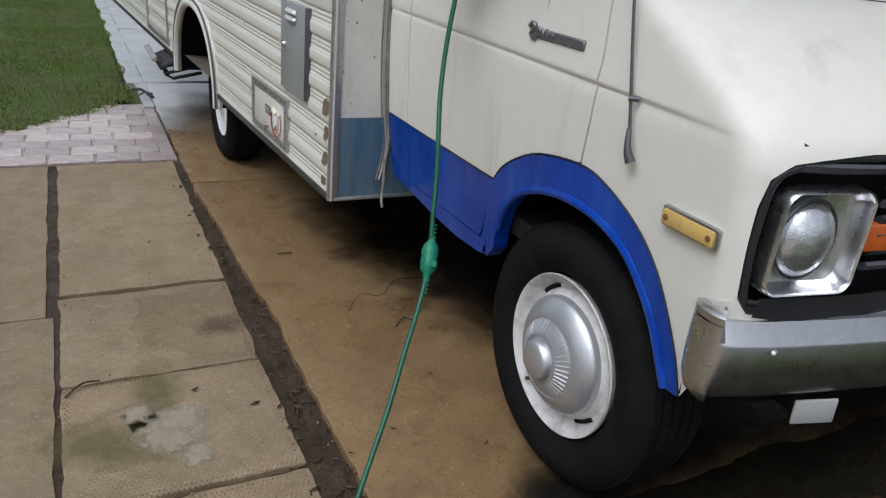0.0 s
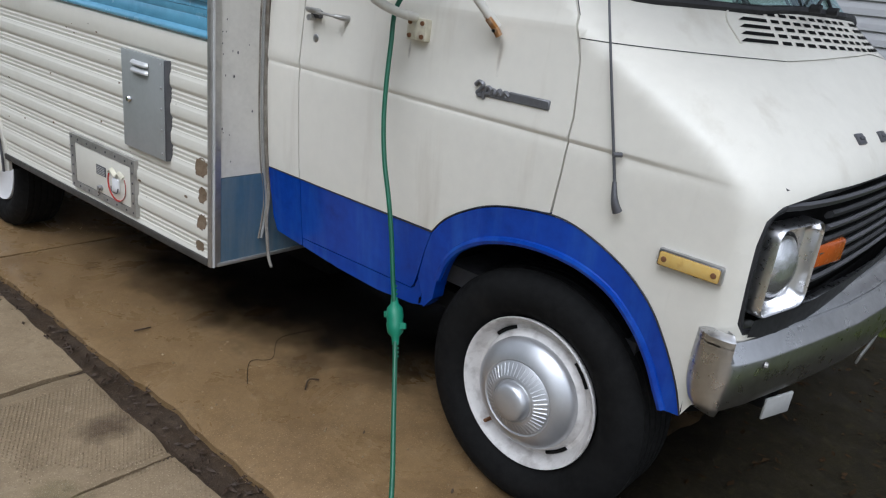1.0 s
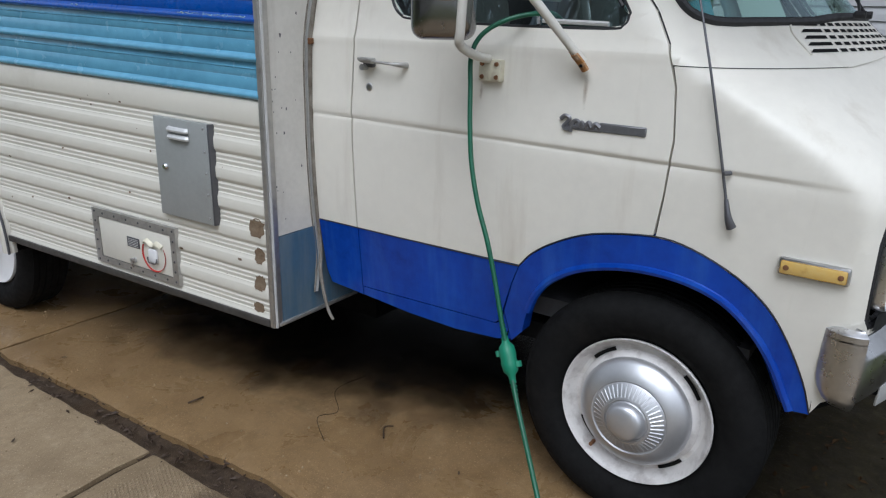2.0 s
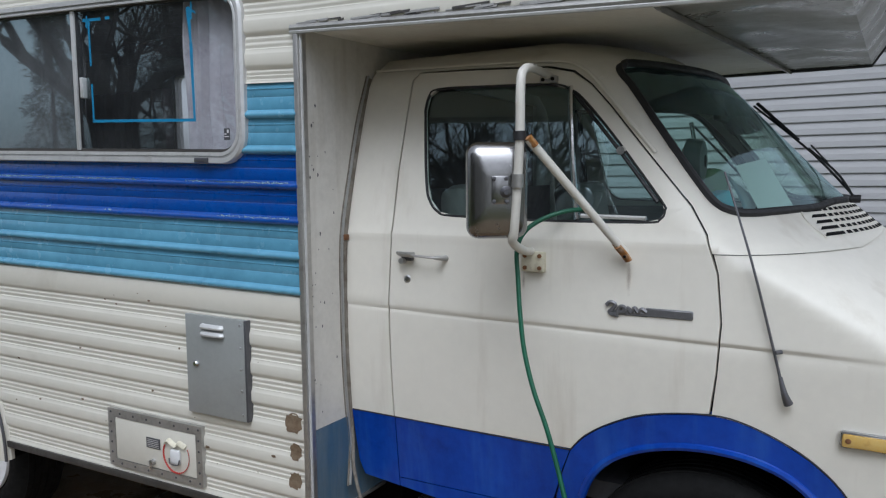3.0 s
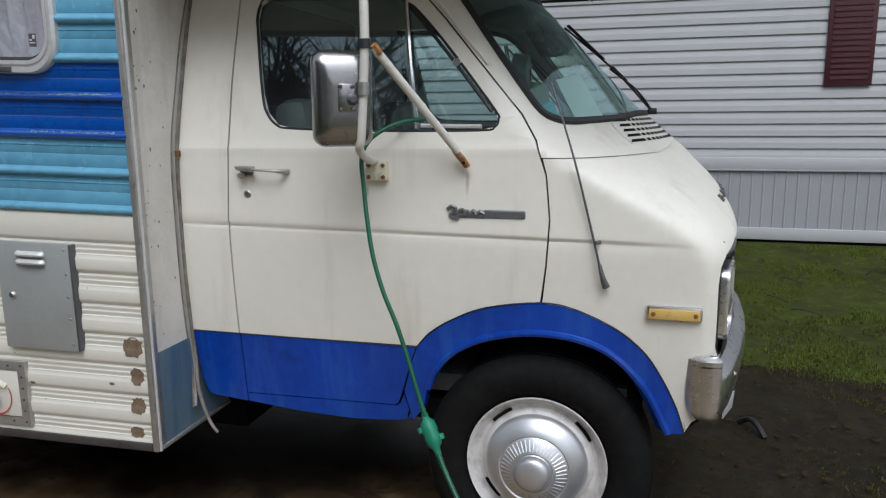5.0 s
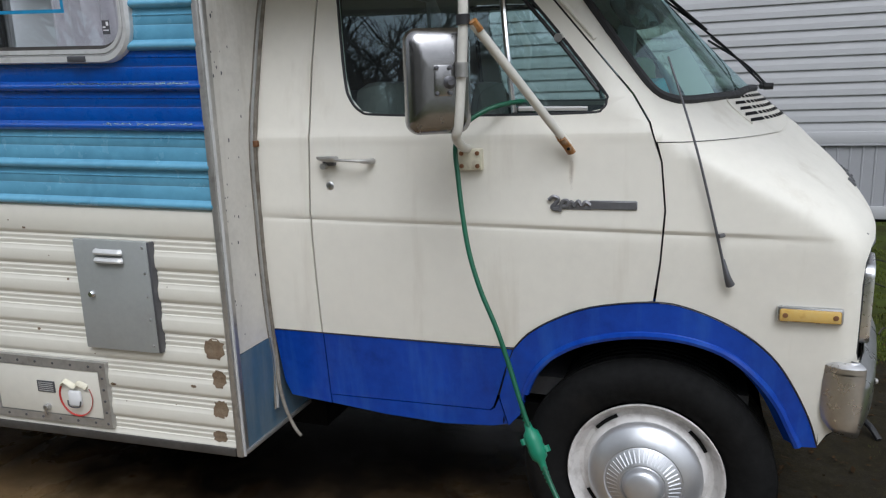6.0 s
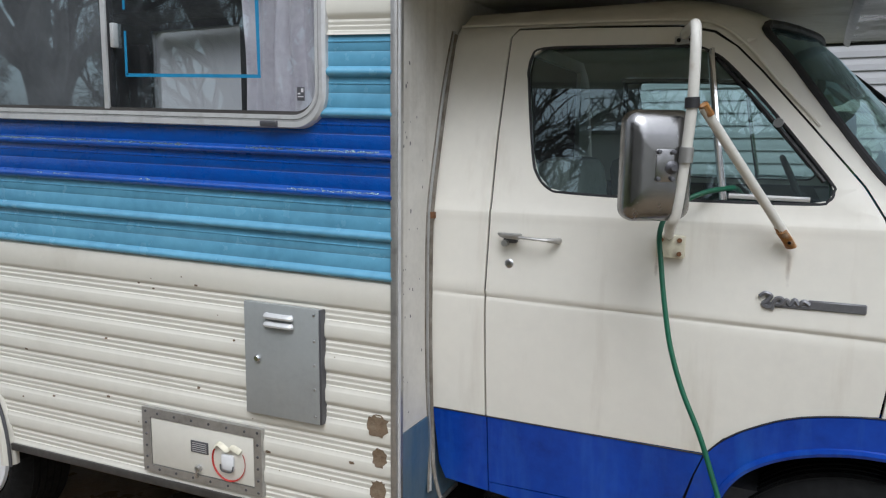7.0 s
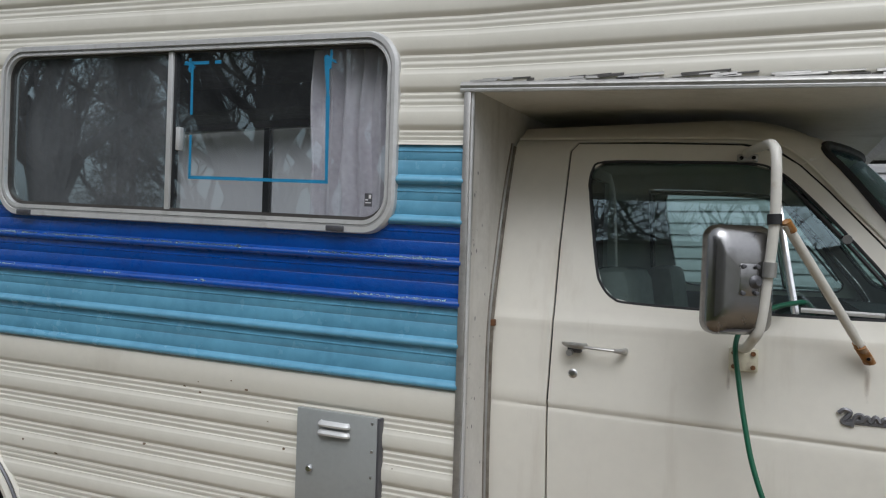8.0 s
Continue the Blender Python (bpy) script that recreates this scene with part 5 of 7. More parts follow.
# rubber gap piping between cab and coach, its lower end hanging loose
pip = [(skin(-0.012, z).x - 0.004, -0.010, z) for z in (1.95, 1.8, 1.62, 1.40, 1.15, 0.95, 0.80, 0.66)]
pip += [(0.212, -0.020, 0.58), (0.200, -0.045, 0.50), (0.180, -0.085, 0.445), (0.172, -0.115, 0.418)]
part("gap_seal", tube(spline(pip, 5), lambda t: 0.009 - 0.004 * t * t, 8), SEAL, home, "loose weathered gap seal strip")
pip2 = [(skin(-0.012, z).x - 0.016, -0.006, z) for z in (1.96, 1.8, 1.62, 1.40, 1.15, 0.95, 0.80, 0.62)] + [(0.19, -0.02, 0.50)]
part("gap_seal", tube(spline(pip2, 5), 0.006, 8), ALU_MID, home, "grey weathered gap seal strip")
pip3 = [(x - 0.012, y, z) for x, y, z in pip2]
part("gap_seal", tube(spline(pip3, 5), 0.0035, 6), SEAL, home, "thin brown line of old sealant")
part("seal_clip", box(skin(-0.01, 1.39).x - 0.018, skin(-0.01, 1.39).x, -0.024, -0.008, 1.38, 1.40, 0.003), RUST, home)

# cab-over bunk
SHAPE = None
N0, N1 = Vector((0.0, 0.0, 2.064)), Vector((0.0, -1.53, 1.985))
F0, F1 = Vector((BOX_W, 0.0, 2.135)), Vector((BOX_W, -1.566, 2.130))
T0, T1 = Vector((0.0, -1.86, 2.40)), Vector((BOX_W, -1.81, 2.50))
fl = bmesh.new()
J0, J1 = N0.lerp(N1, 0.735), F0.lerp(F1, 0.765)
slab_face(fl, [N0, J0, J1, F0])
part("bunk_floor", fl, BUNK_WHITE, home, "stained underside of cab-over bunk", smooth=False)
fl2 = bmesh.new()
slab_face(fl2, [J0, N1, F1, J1])
slab_face(fl2, [N1, T0, T1, F1])
part("bunk_nose", fl2, NOSE_GREY, home, "oxidised aluminium bunk nose panel", smooth=False)
fl3 = bmesh.new()
slab_face(fl3, [T0, (0, -1.80, 2.70), (BOX_W, -1.80, 2.705), T1])
slab_face(fl3, [(0, -1.80, 2.70), (0, 0, 2.705), (BOX_W, 0, 2.705), (BOX_W, -1.80, 2.705)])
part("bunk_roof", fl3, SIDE_WHITE, home, smooth=False)
part("joint_strip", tube([J0 + Vector((0.0, 0, -0.006)), J1 + Vector((0, 0, -0.006))], 0.022, 6, flat=0.35), ALU, home, "dark sealed joint strip")
# bunk sides: ribbed like the walls, clipped by the sloping lower edge
for far in (False, True):
    for course in COURSES[15:]:
        bm = bmesh.new()
        rows = course_rows(course)
        if course[0] < 2.0:
            continue

        def reach(z):
            if z >= 2.40:
                return -1.86 + (z - 2.40) * 0.2
            return -1.53 - 0.33 * max((z - 1.985) / 0.415, 0)

        def start(z):
            return 0.004 if z >= 2.064 else min(-0.004, (2.064 - z) / 0.033 * -1.53)

        for (z0, o0), (z1, o1) in zip(rows, rows[1:]):
            if z1 < 2.032:
                continue
            q = [(-o0, start(z0), z0), (-o0, reach(z0), z0), (-o1, reach(z1), z1), (-o1, start(z1), z1)]
            q = [(x, y, z + RISE * min(y, 0.0)) for x, y, z in q]
            if far:
                q = [(BOX_W - x, max(y, -1.56 - 0.65 * max(z - 2.13, 0.0)), max(z, 2.12)) for x, y, z in q]
            bm.faces.new([bm.verts.new(v) for v in q])
        if bm.faces:
            bmesh.ops.remove_doubles(bm, verts=bm.verts[:], dist=1e-5)
            part("bunk_siding_course", bm, SIDE_WHITE, home, "ribbed white bunk siding course")
        else:
            bm.free()
# edge moulding along the bunk's lower side and up its nose
mo = tube([N0 + Vector((-0.006, 0.02, 0.006)), N1 + Vector((-0.006, 0, 0.006))], 0.015, 8, flat=0.8)
part("bunk_edge_trim", mo, ALU, home, "caulked aluminium edge trim")
part("bunk_edge_lip", tube([N0 + Vector((-0.014, 0.02, -0.008)), N1 + Vector((-0.014, 0, -0.008))], 0.006, 6), ALU_LIGHT, home)
part("bunk_edge_trim", tube([N1 + Vector((-0.006, 0, 0.0)), T0 + Vector((-0.006, 0, 0.0)), Vector((-0.006, -1.80, 2.72))], 0.017, 8), ALU, home, "aluminium nose edge trim")
part("bunk_edge_trim", tube([F0 + Vector((0, 0, -0.004)), F1 + Vector((0, 0, -0.004)), T1], 0.010, 6), RUBBER, home, "dark far edge trim")
rng = random.Random(5)
caulk, grime = bmesh.new(), bmesh.new()
for k in range(70):
    t = rng.random() ** 0.8
    p = N0.lerp(N1, t) + Vector((-0.010, 0, 0.016 + rng.random() * 0.010))
    r = 0.003 + rng.random() * 0.004
    tube([p, p + Vector((0, -0.02 - 0.10 * rng.random(), 0.004 * (rng.random() - 0.5)))], r, 5, grime if k % 3 == 0 else caulk, flat=0.5)
tagged(part("grime", grime, ALU_DARK, home, "dark cracked grime along edge trim"), kind="stuff")
tagged(part("caulk", caulk, ALU, home, "ragged grey caulk smears"), kind="stuff")
part("rust_patch", tube(spline([(-0.012, -1.165, 2.022), (-0.013, -1.182, 2.034), (-0.013, -1.192, 2.040), (-0.012, -1.20, 2.028), (-0.012, -1.222, 2.022)], 4), 0.008, 6, flat=0.35), PEEL, home, "rust stain on bunk edge")

# ---------------------------------------------------------------- coach window
SHAPE = askew
outer = round_rect(0.226, 1.902, 1.637, 2.232, 0.105, 10)
inner_l = round_rect(0.261, 1.867, 1.676, 2.198, 0.080, 10)
wf = part("coach_window", ring(outer, round_rect(0.245, 1.883, 1.656, 2.213, 0.092, 10), -0.025, 0.0, lip=0.008), ALU_LIGHT, home, "rounded sliding coach window with curtains")
part("window_groove", ring(round_rect(0.2452, 1.8828, 1.6560, 2.2131, 0.092, 10), round_rect(0.251, 1.877, 1.662, 2.207, 0.088, 10), -0.0205, 0.02), ALU_MID, wf)
part("window_inner_frame", ring(round_rect(0.2512, 1.8768, 1.6625, 2.2065, 0.088, 10), inner_l, -0.022, 0.02, lip=0.003), ALU_LIGHT, wf)
part("window_track", ring(round_rect(0.2612, 1.8668, 1.6766, 2.1980, 0.080, 10), round_rect(0.268, 1.860, 1.687, 2.192, 0.074, 10), -0.008, 0.02), ALU_DARK, wf)
part("window_mullion", box(-0.014, 0.010, 1.094, 1.105, 1.682, 2.196, 0.003), ALU_LIGHT, wf)
part("window_mullion", box(-0.010, 0.010, 1.1055, 1.118, 1.682, 2.196, 0.002), ALU_LIGHT, wf)
part("window_mullion_seal", box(-0.007, 0.014, 1.086, 1.0935, 1.688, 2.194, 0.002), RUBBER, wf)


def pane_sheet(y0, y1, z0, z1, x):
    bm = bmesh.new()
    slab_face(bm, [(x, y0, z0), (x, y1, z0), (x, y1, z1), (x, y0, z1)])
    return bm


ob = part("front_pane", pane_sheet(0.264, 1.090, 1.682, 2.194, -0.002), GLASS_RV, wf, smooth=False)
ob.visible_shadow = False
ob = part("screened_pane", pane_sheet(1.115, 1.864, 1.682, 2.194, 0.002), SCREEN, wf, "dull screened rear pane", smooth=False)
ob.visible_shadow = False
part("slide_latch", box(-0.020, 0.002, 1.051, 1.067, 1.874, 1.95, 0.003), ALU_LIGHT, wf)
part("weep_cover", box(-0.036, -0.020, 0.395, 0.455, 1.64, 1.657, 0.003), BADGE, wf)
part("weep_cover", box(-0.036, -0.020, 1.72, 1.78, 1.64, 1.657, 0.003), BADGE, wf)
# maker's sticker as a plain dark shape
stk = box(-0.0045, -0.003, 0.312, 0.338, 1.718, 1.757)
part("sticker", stk, BADGE, wf, "small square window sticker", smooth=False)
for y0, y1, z0, z1 in ((0.315, 0.323, 1.742, 1.753), (0.326, 0.335, 1.736, 1.74), (0.315, 0.335, 1.728, 1.731)):
    part("sticker_mark", box(-0.0055, -0.0045, y0, y1, z0, z1), PAPER, wf, smooth=False)
# blue tape stuck to the glass
tp = bmesh.new()
for a, b in (((0.490, 2.165), (0.482, 2.048)), ((0.482, 2.048), (0.478, 1.787)), ((0.472, 1.787), (1.024, 1.789)), ((1.018, 1.789), (1.018, 1.926)), ((1.018, 1.992), (1.020, 2.165)), ((1.04, 2.159), (0.95, 2.159)), ((0.925, 2.16), (0.90, 2.16))):
    (ya, za), (yb, zb) = a, b
    w = 0.0105
    if abs(ya - yb) < abs(za - zb):
        ww = (0.020 if za > 2.1 else 0.015) if ya < 0.6 else w
        pts = [(ya - ww / 2, za), (ya + ww / 2, za), (yb + w / 2, zb), (yb - w / 2, zb)]
    else:
        pts = [(ya, za - w / 2), (yb, zb - w / 2), (yb, zb + w / 2), (ya, za + w / 2)]
    slab_face(tp, [(-0.0035, y, z) for y, z in pts])
for cy, cz in ((0.475, 2.156), (1.03, 2.151)):
    for k in range(5):
        a, l = (0.1 + 0.5 * rng.random(), 1.4 + 0.3 * rng.random())[k % 2], 0.018 + 0.014 * rng.random()
        dy, dz = math.cos(a) * l, math.sin(a) * l
        slab_face(tp, [(-0.0036 - 0.0002 * k, cy - dy, cz - dz), (-0.0036 - 0.0002 * k, cy - dy * 0.8 + 0.008, cz - dz * 0.8), (-0.0036 - 0.0002 * k, cy + dy, cz + dz), (-0.0036 - 0.0002 * k, cy + dy * 0.8 - 0.008, cz + dz * 0.8 + 0.006)])
tagged(part("masking_tape", tp, TAPE, home, "blue masking tape outline on window"), "")


def curtain(y0, y1, z0, z1, x, folds, depth=0.02, seed=1):
    bm, r = bmesh.new(), random.Random(seed)
    n = folds * 8
    ph = [r.random() * 6 for _ in range(4)]
    rows = []
    for i in range(9):
        z = z0 + (z1 - z0) * i / 8
        row = []
        for k in range(n + 1):
            u = k / n
            w = math.sin(u * folds * 6.28 + ph[0]) + 0.5 * math.sin(u * folds * 10.3 + ph[1] + 0.6 * i / 8) + 0.3 * math.sin(i * 0.7 + ph[2])
            row.append(bm.verts.new((x + depth * w * (0.6 + 0.4 * i / 8), y0 + (y1 - y0) * u + 0.006 * math.sin(i + u * 9), z)))
        rows.append(row)
    for a, b in zip(rows, rows[1:]):
        for k in range(n):
            bm.faces.new((a[k], a[k + 1], b[k + 1], b[k]))
    return bm


part("curtain", curtain(0.24, 0.60, 1.645, 2.245, 0.07, 6, 0.018, 3), CURTAIN, home, "pale gathered window curtain")
part("curtain", curtain(1.20, 1.92, 1.645, 2.245, 0.09, 5, 0.008, 4), CURTAIN_DARK, home, "grey gathered window curtain")
# far side window lets light in behind the near one
fo = round_rect(2.05, 3.49, 1.68, 2.50, 0.105, 10)
part("coach_window", ring(fo, round_rect(2.10, 3.44, 1.73, 2.45, 0.04, 10), BOX_W + 0.026, BOX_W - 0.03), ALU_LIGHT, home, "rounded far side coach window")
part("far_mullion", box(BOX_W - 0.02, BOX_W + 0.02, 2.555, 2.605, 1.72, 2.46), RUBBER, home)
ob = part("far_pane", pane_sheet(2.09, 3.45, 1.72, 2.46, BOX_W), FROSTED, home, "rain-blurred far window pane", smooth=False)
ob.visible_shadow = False
part("curtain", curtain(1.50, 2.13, 1.66, 2.48, BOX_W - 0.10, 7, 0.02, 7), CURTAIN, home, "pale far window curtain")
part("curtain", curtain(3.40, 4.4, 1.70, 2.35, BOX_W - 0.12, 12, 0.025, 8), PINK_CURTAIN, home, "dusky pink far window curtain")
# cupboard and galley seen dimly inside
part("galley_cupboard", box(1.75, 2.35, 2.2, 3.6, 0.50, 1.45, 0.02), INTERIOR, home)
part("overhead_cupboard", box(1.95, 2.35, 0.1, 3.6, 2.50, 2.66, 0.02), INTERIOR, home)

bead_rng = random.Random(21)
for course in [c for c in COURSES if 1.52 < c[0] < 1.70]:
    beads = bmesh.new()
    dense = course[0] > 1.6
    for k in range(1500 if dense else 700):
        y = 0.05 + 2.2 * bead_rng.random()
        if noise.noise(Vector((y * 2.3, course[0] * 9, 1))) + 0.5 * noise.noise(Vector((y * 11, 3, 1))) < (-0.22 if dense else 0.05):
            continue
        z = course[0] + (course[1] - course[0]) * (0.81 + 0.022 * bead_rng.gauss(0, 0.6))
        r, w = 0.0014 + 0.0018 * bead_rng.random() ** 2, 1.3 + 1.2 * bead_rng.random()
        x = -stands_out(z) - 0.0003
        ends = [beads.verts.new((x, y, z + r)), beads.verts.new((x - 0.5 * r, y, z - 0.35 * r))]
        belt = [beads.verts.new((x + dx * r, y + dy * r * w, z)) for dx, dy in ((-0.8, 0), (-0.5, 0.7), (0, 1), (0, -1), (-0.5, -0.7))]
        for e in ends:
            for q in range(5):
                beads.faces.new((e, belt[q], belt[(q + 1) % 5]))
    tagged(part("rain_film", beads, WATER, home, "beaded rain on rolled blue edge"), kind="stuff")

# ---------------------------------------------------------------- hatches on the wall
pd = box(-0.029, -0.012, 0.256, 0.541, 0.750, 1.108, 0.004)
pdoor = part("utility_door", pd, PANEL_GREY, home, "grey steel utility door with louvres")
part("utility_door_hinge", box(-0.0265, 0.004, 0.248, 0.258, 0.750, 1.106, 0.003), BADGE, pdoor, "dark hinge edge")
for z in (1.072, 1.046):
    bm = tube(spline([(-0.030, 0.352, z), (-0.036, 0.36, z), (-0.037, 0.40, z), (-0.036, 0.444, z), (-0.030, 0.452, z)], 4), 0.0105, 8, flat=0.7)
    part("louvre", bm, ALU_LIGHT, pdoor, "raised bright louvre")
part("key_lock", lathe([(-0.010, 0.002), (-0.010, 0.008), (-0.006, 0.0115), (0.0, 0.013)], (-0.030, 0.488, 0.932), 18), CHROME_CLEAN, pdoor)
for z in (1.09, 1.01, 0.935, 0.86, 0.775):
    part("rivet", lathe([(-0.003, 0.001), (-0.002, 0.004), (0.0, 0.005)], (-0.029, 0.272, z), 8), CHROME, pdoor)

hf = [(0.492, 0.468), (1.006, 0.468), (1.006, 0.694), (0.492, 0.694)]
hi = [(0.524, 0.494), (0.970, 0.494), (0.970, 0.662), (0.524, 0.662)]
hatch = part("service_hatch", ring(hf, hi, -0.020, 0.0), ALU, home, "white service hatch in riveted frame", smooth=False)
part("hatch_door", box(-0.018, -0.004, 0.526, 0.968, 0.496, 0.660, 0.003), SIDE_WHITE, hatch)
part("rating_plate", box(-0.021, -0.018, 0.715, 0.790, 0.572, 0.612, 0.001), BADGE, hatch, "small dark metal plate")
for k in range(5):
    part("plate_line", box(-0.0218, -0.021, 0.722, 0.783, 0.577 + k * 0.0068, 0.579 + k * 0.0068), ALU_LIGHT, hatch, smooth=False)
part("hatch_latch", lathe([(-0.018, 0.002), (-0.016, 0.010), (0.0, 0.012)], (-0.018, 0.756, 0.520), 14), CHROME, hatch, "chrome hatch latch")
part("hatch_latch_lever", box(-0.036, -0.026, 0.752, 0.760, 0.492, 0.530, 0.002), CHROME, hatch)
arc_pts = [(-0.021, 0.628 + 0.068 * math.cos(a), 0.566 + 0.066 * math.sin(a)) for a in np.linspace(radians(150), radians(390), 26)]
part("red_ring_mark", tube(arc_pts, 0.0032, 5, flat=0.4), RED, hatch, "red ring printed round inlet")
part("inlet_flap", box(-0.030, -0.018, 0.603, 0.655, 0.535, 0.590, 0.008), PAPER, hatch, "white inlet flap")
part("inlet_flap_edge", tube(spline([(-0.030, 0.602, 0.556), (-0.032, 0.610, 0.536), (-0.032, 0.648, 0.536), (-0.030, 0.656, 0.556)], 4), 0.0025, 5), BADGE, hatch)
part("peeled_glue", tube(spline([(-0.022, 0.575, 0.606), (-0.022, 0.61, 0.618), (-0.022, 0.63, 0.606), (-0.022, 0.665, 0.622), (-0.022, 0.685, 0.606)], 4), 0.011, 6, flat=0.25), BRACKET, hatch, "yellowed peeling glue")
rv = [(0.508, 0.481 + 0.04 * k) for k in range(6)] + [(0.988, 0.481 + 0.04 * k) for k in range(6)] + [(0.56 + 0.075 * k, 0.678) for k in range(6)] + [(0.56 + 0.075 * k, 0.481) for k in range(6)]
for y, z in rv:
    part("rivet", lathe([(-0.003, 0.001), (-0.002, 0.004), (0.0, 0.005)], (-0.020, y, z), 8), BADGE, hatch)


def patch(cy, cz, w, h, seed):
    """A ragged flake where the paint has come off."""
    r, bm = random.Random(seed), bmesh.new()
    rim = []
    for k in range(26):
        a = 2 * math.pi * k / 26
        f = 0.80 + 0.28 * r.random()
        rim.append(((abs(math.cos(a)) ** 0.7) * math.copysign(1, math.cos(a)) * w / 2 * f, (abs(math.sin(a)) ** 0.7) * math.copysign(1, math.sin(a)) * h / 2 * f))
    rows = []
    for q in (1.0, 0.6, 0.2):
        row = []
        for dy, dz in rim:
            y, z = cy + dy * q, cz + dz * q
            row.append(bm.verts.new((-stands_out(z) - 0.0016, y, z)))
        rows.append(row)
    for a, b in zip(rows, rows[1:]):
        for k in range(26):
            bm.faces.new((a[k], a[(k + 1) % 26], b[(k + 1) % 26], b[k]))
    bm.faces.new(rows[-1])
    return bm


for i, (y, z, w, h) in enumerate(((0.060, 0.772, 0.076, 0.066), (0.054, 0.674, 0.056, 0.056), (0.060, 0.572, 0.056, 0.058), (0.072, 0.478, 0.055, 0.040))):
    part("bare_patch", patch(y, z, w, h, 20 + i), PEEL, home, "ragged brown patch of bare wall")
for i in range(26):
    y, z = 0.05 + rng.random() * 1.9, 0.55 + rng.random() * 0.62
    s = 0.004 + 0.010 * rng.random() ** 2
    part("paint_chip", patch(y, z, s * (1 + rng.random()), s * 0.8, 90 + i), PEEL, home)

# chips along the edge of the front wall
for i in range(30):
    cx, cz = 0.03 + 0.14 * rng.random() ** 1.5, 0.80 + 1.05 * rng.random()
    bm, s0 = bmesh.new(), 0.002 + 0.0035 * rng.random() ** 2
    slab_face(bm, [(cx + s0 * (0.6 + 0.6 * rng.random()) * math.cos(a), -0.0078, cz + 1.5 * s0 * (0.6 + 0.6 * rng.random()) * math.sin(a)) for a in np.linspace(0, 5.5, 8)])
    part("paint_chip", bm, BADGE, home, smooth=False)

# rear wheel arch moulding
arc = [(2.22 + 0.515 * (math.copysign(abs(math.cos(a)) ** 0.9, math.cos(a))), 0.37 + 0.485 * math.sin(a) ** 0.9) for a in np.linspace(0.02, math.pi - 0.02, 33)]
arc = [(2.735, 0.36)] + arc + [(1.705, 0.36)]
part("arch_moulding", tube([(-0.012, y, z) for y, z in arc], 0.030, 8, flat=0.7), SIDE_WHITE, home, "white rear wheel arch moulding")
part("arch_moulding_edge", tube([(-0.030, 2.22 + (y - 2.22) * 1.05, 0.36 + (z - 0.36) * 1.055) for y, z in arc], 0.006, 6), BADGE, home)
liner = bmesh.new()
va = [liner.verts.new((0.0, y, z)) for y, z in arc]
vb = [liner.verts.new((0.55, y, z)) for y, z in arc]
for k in range(len(arc) - 1):
    liner.faces.new((va[k], va[k + 1], vb[k + 1], vb[k]))
liner.faces.new(vb)
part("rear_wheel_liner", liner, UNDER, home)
# lower doors towards the rear
part("rear_hatch", ring([(3.0, 0.47), (3.75, 0.47), (3.75, 0.86), (3.0, 0.86)], [(3.03, 0.50), (3.72, 0.50), (3.72, 0.83), (3.03, 0.83)], -0.018, 0.0), ALU, home, "low rear hatch", smooth=False)
# folding entry step, black, tilted
SHAPE = None
tilt = pose(0, 0, 0, 0, -24, 0)
step = part("entry_step", box(-0.34, -0.02, 2.74, 3.22, 0.450, 0.470, 0.006, turn=tilt), RUBBER, home, "folding black metal entry step, tilted down")
for k in range(9):
    part("step_rib", box(-0.335, -0.025, 2.76 + 0.055 * k, 2.772 + 0.055 * k, 0.469, 0.480, 0.002, segs=1, turn=tilt), BADGE, step)
part("step_lip", box(-0.372, -0.335, 2.73, 3.23, 0.448, 0.478, 0.005, turn=tilt), ALU, step, "grey step edge")
for y in (2.76, 3.20):
    part("step_arm", tube([(0.10, y, 0.46), (-0.10, y, 0.41), (-0.30, y, 0.36), (-0.24, y, 0.33), (-0.05, y, 0.37)], 0.012, 8), RUBBER, step)
for k in range(10):
    y = 2.76 + 0.046 * k
    part("step_fringe", tube([(-0.28, y, 0.385), (-0.27, y + 0.02, 0.345 - 0.01 * (k % 3))], 0.008, 5), RUBBER, step)

# ---------------------------------------------------------------- extension cord
cord_pts = [(0.36, -0.90, 1.43), (0.275, -0.880, 1.490), (0.225, -0.845, 1.495), (0.175, -0.785, 1.478), (0.140, -0.730, 1.440), (0.118, -0.709, 1.385), (0.102, -0.719, 1.30), (0.080, -0.736, 1.20), (0.060, -0.758, 1.10), (0.040, -0.794, 1.00), (0.022, -0.842, 0.90), (0.008, -0.880, 0.80), (-0.010, -0.916, 0.70), (-0.030, -0.957, 0.60), (-0.075, -1.015, 0.50), (-0.150, -1.100, 0.40), (-0.220, -1.180, 0.30), (-0.295, -1.255, 0.20), (-0.370, -1.330, 0.10), (-0.440, -1.400, 0.025), (-0.50, -1.47, 0.011), (-0.60, -1.7, 0.010), (-0.70, -2.1, 0.010), (-0.80, -2.6, 0.010), (-0.9, -3.4, 0.010)]
cord = thing("extension_cord", (-0.46, -1.22, 0.0), "green extension cord hanging from cab window", "extension cord")
part("cable", tube(spline(cord_pts, 8), 0.0068, 10), GREEN, cord)
d = (Vector(cord_pts[14]) - Vector(cord_pts[12])).normalized()
c = Vector(cord_pts[13])
plug = tube([c - d * 0.062, c - d * 0.045, c - d * 0.034, c - d * 0.012, c + d * 0.0, c + d * 0.012, c + d * 0.034, c + d * 0.045, c + d * 0.062], lambda t: (0.009, 0.011, 0.021, 0.024, 0.022, 0.024, 0.021, 0.011, 0.009)[min(8, int(round(t * 8)))], 12)
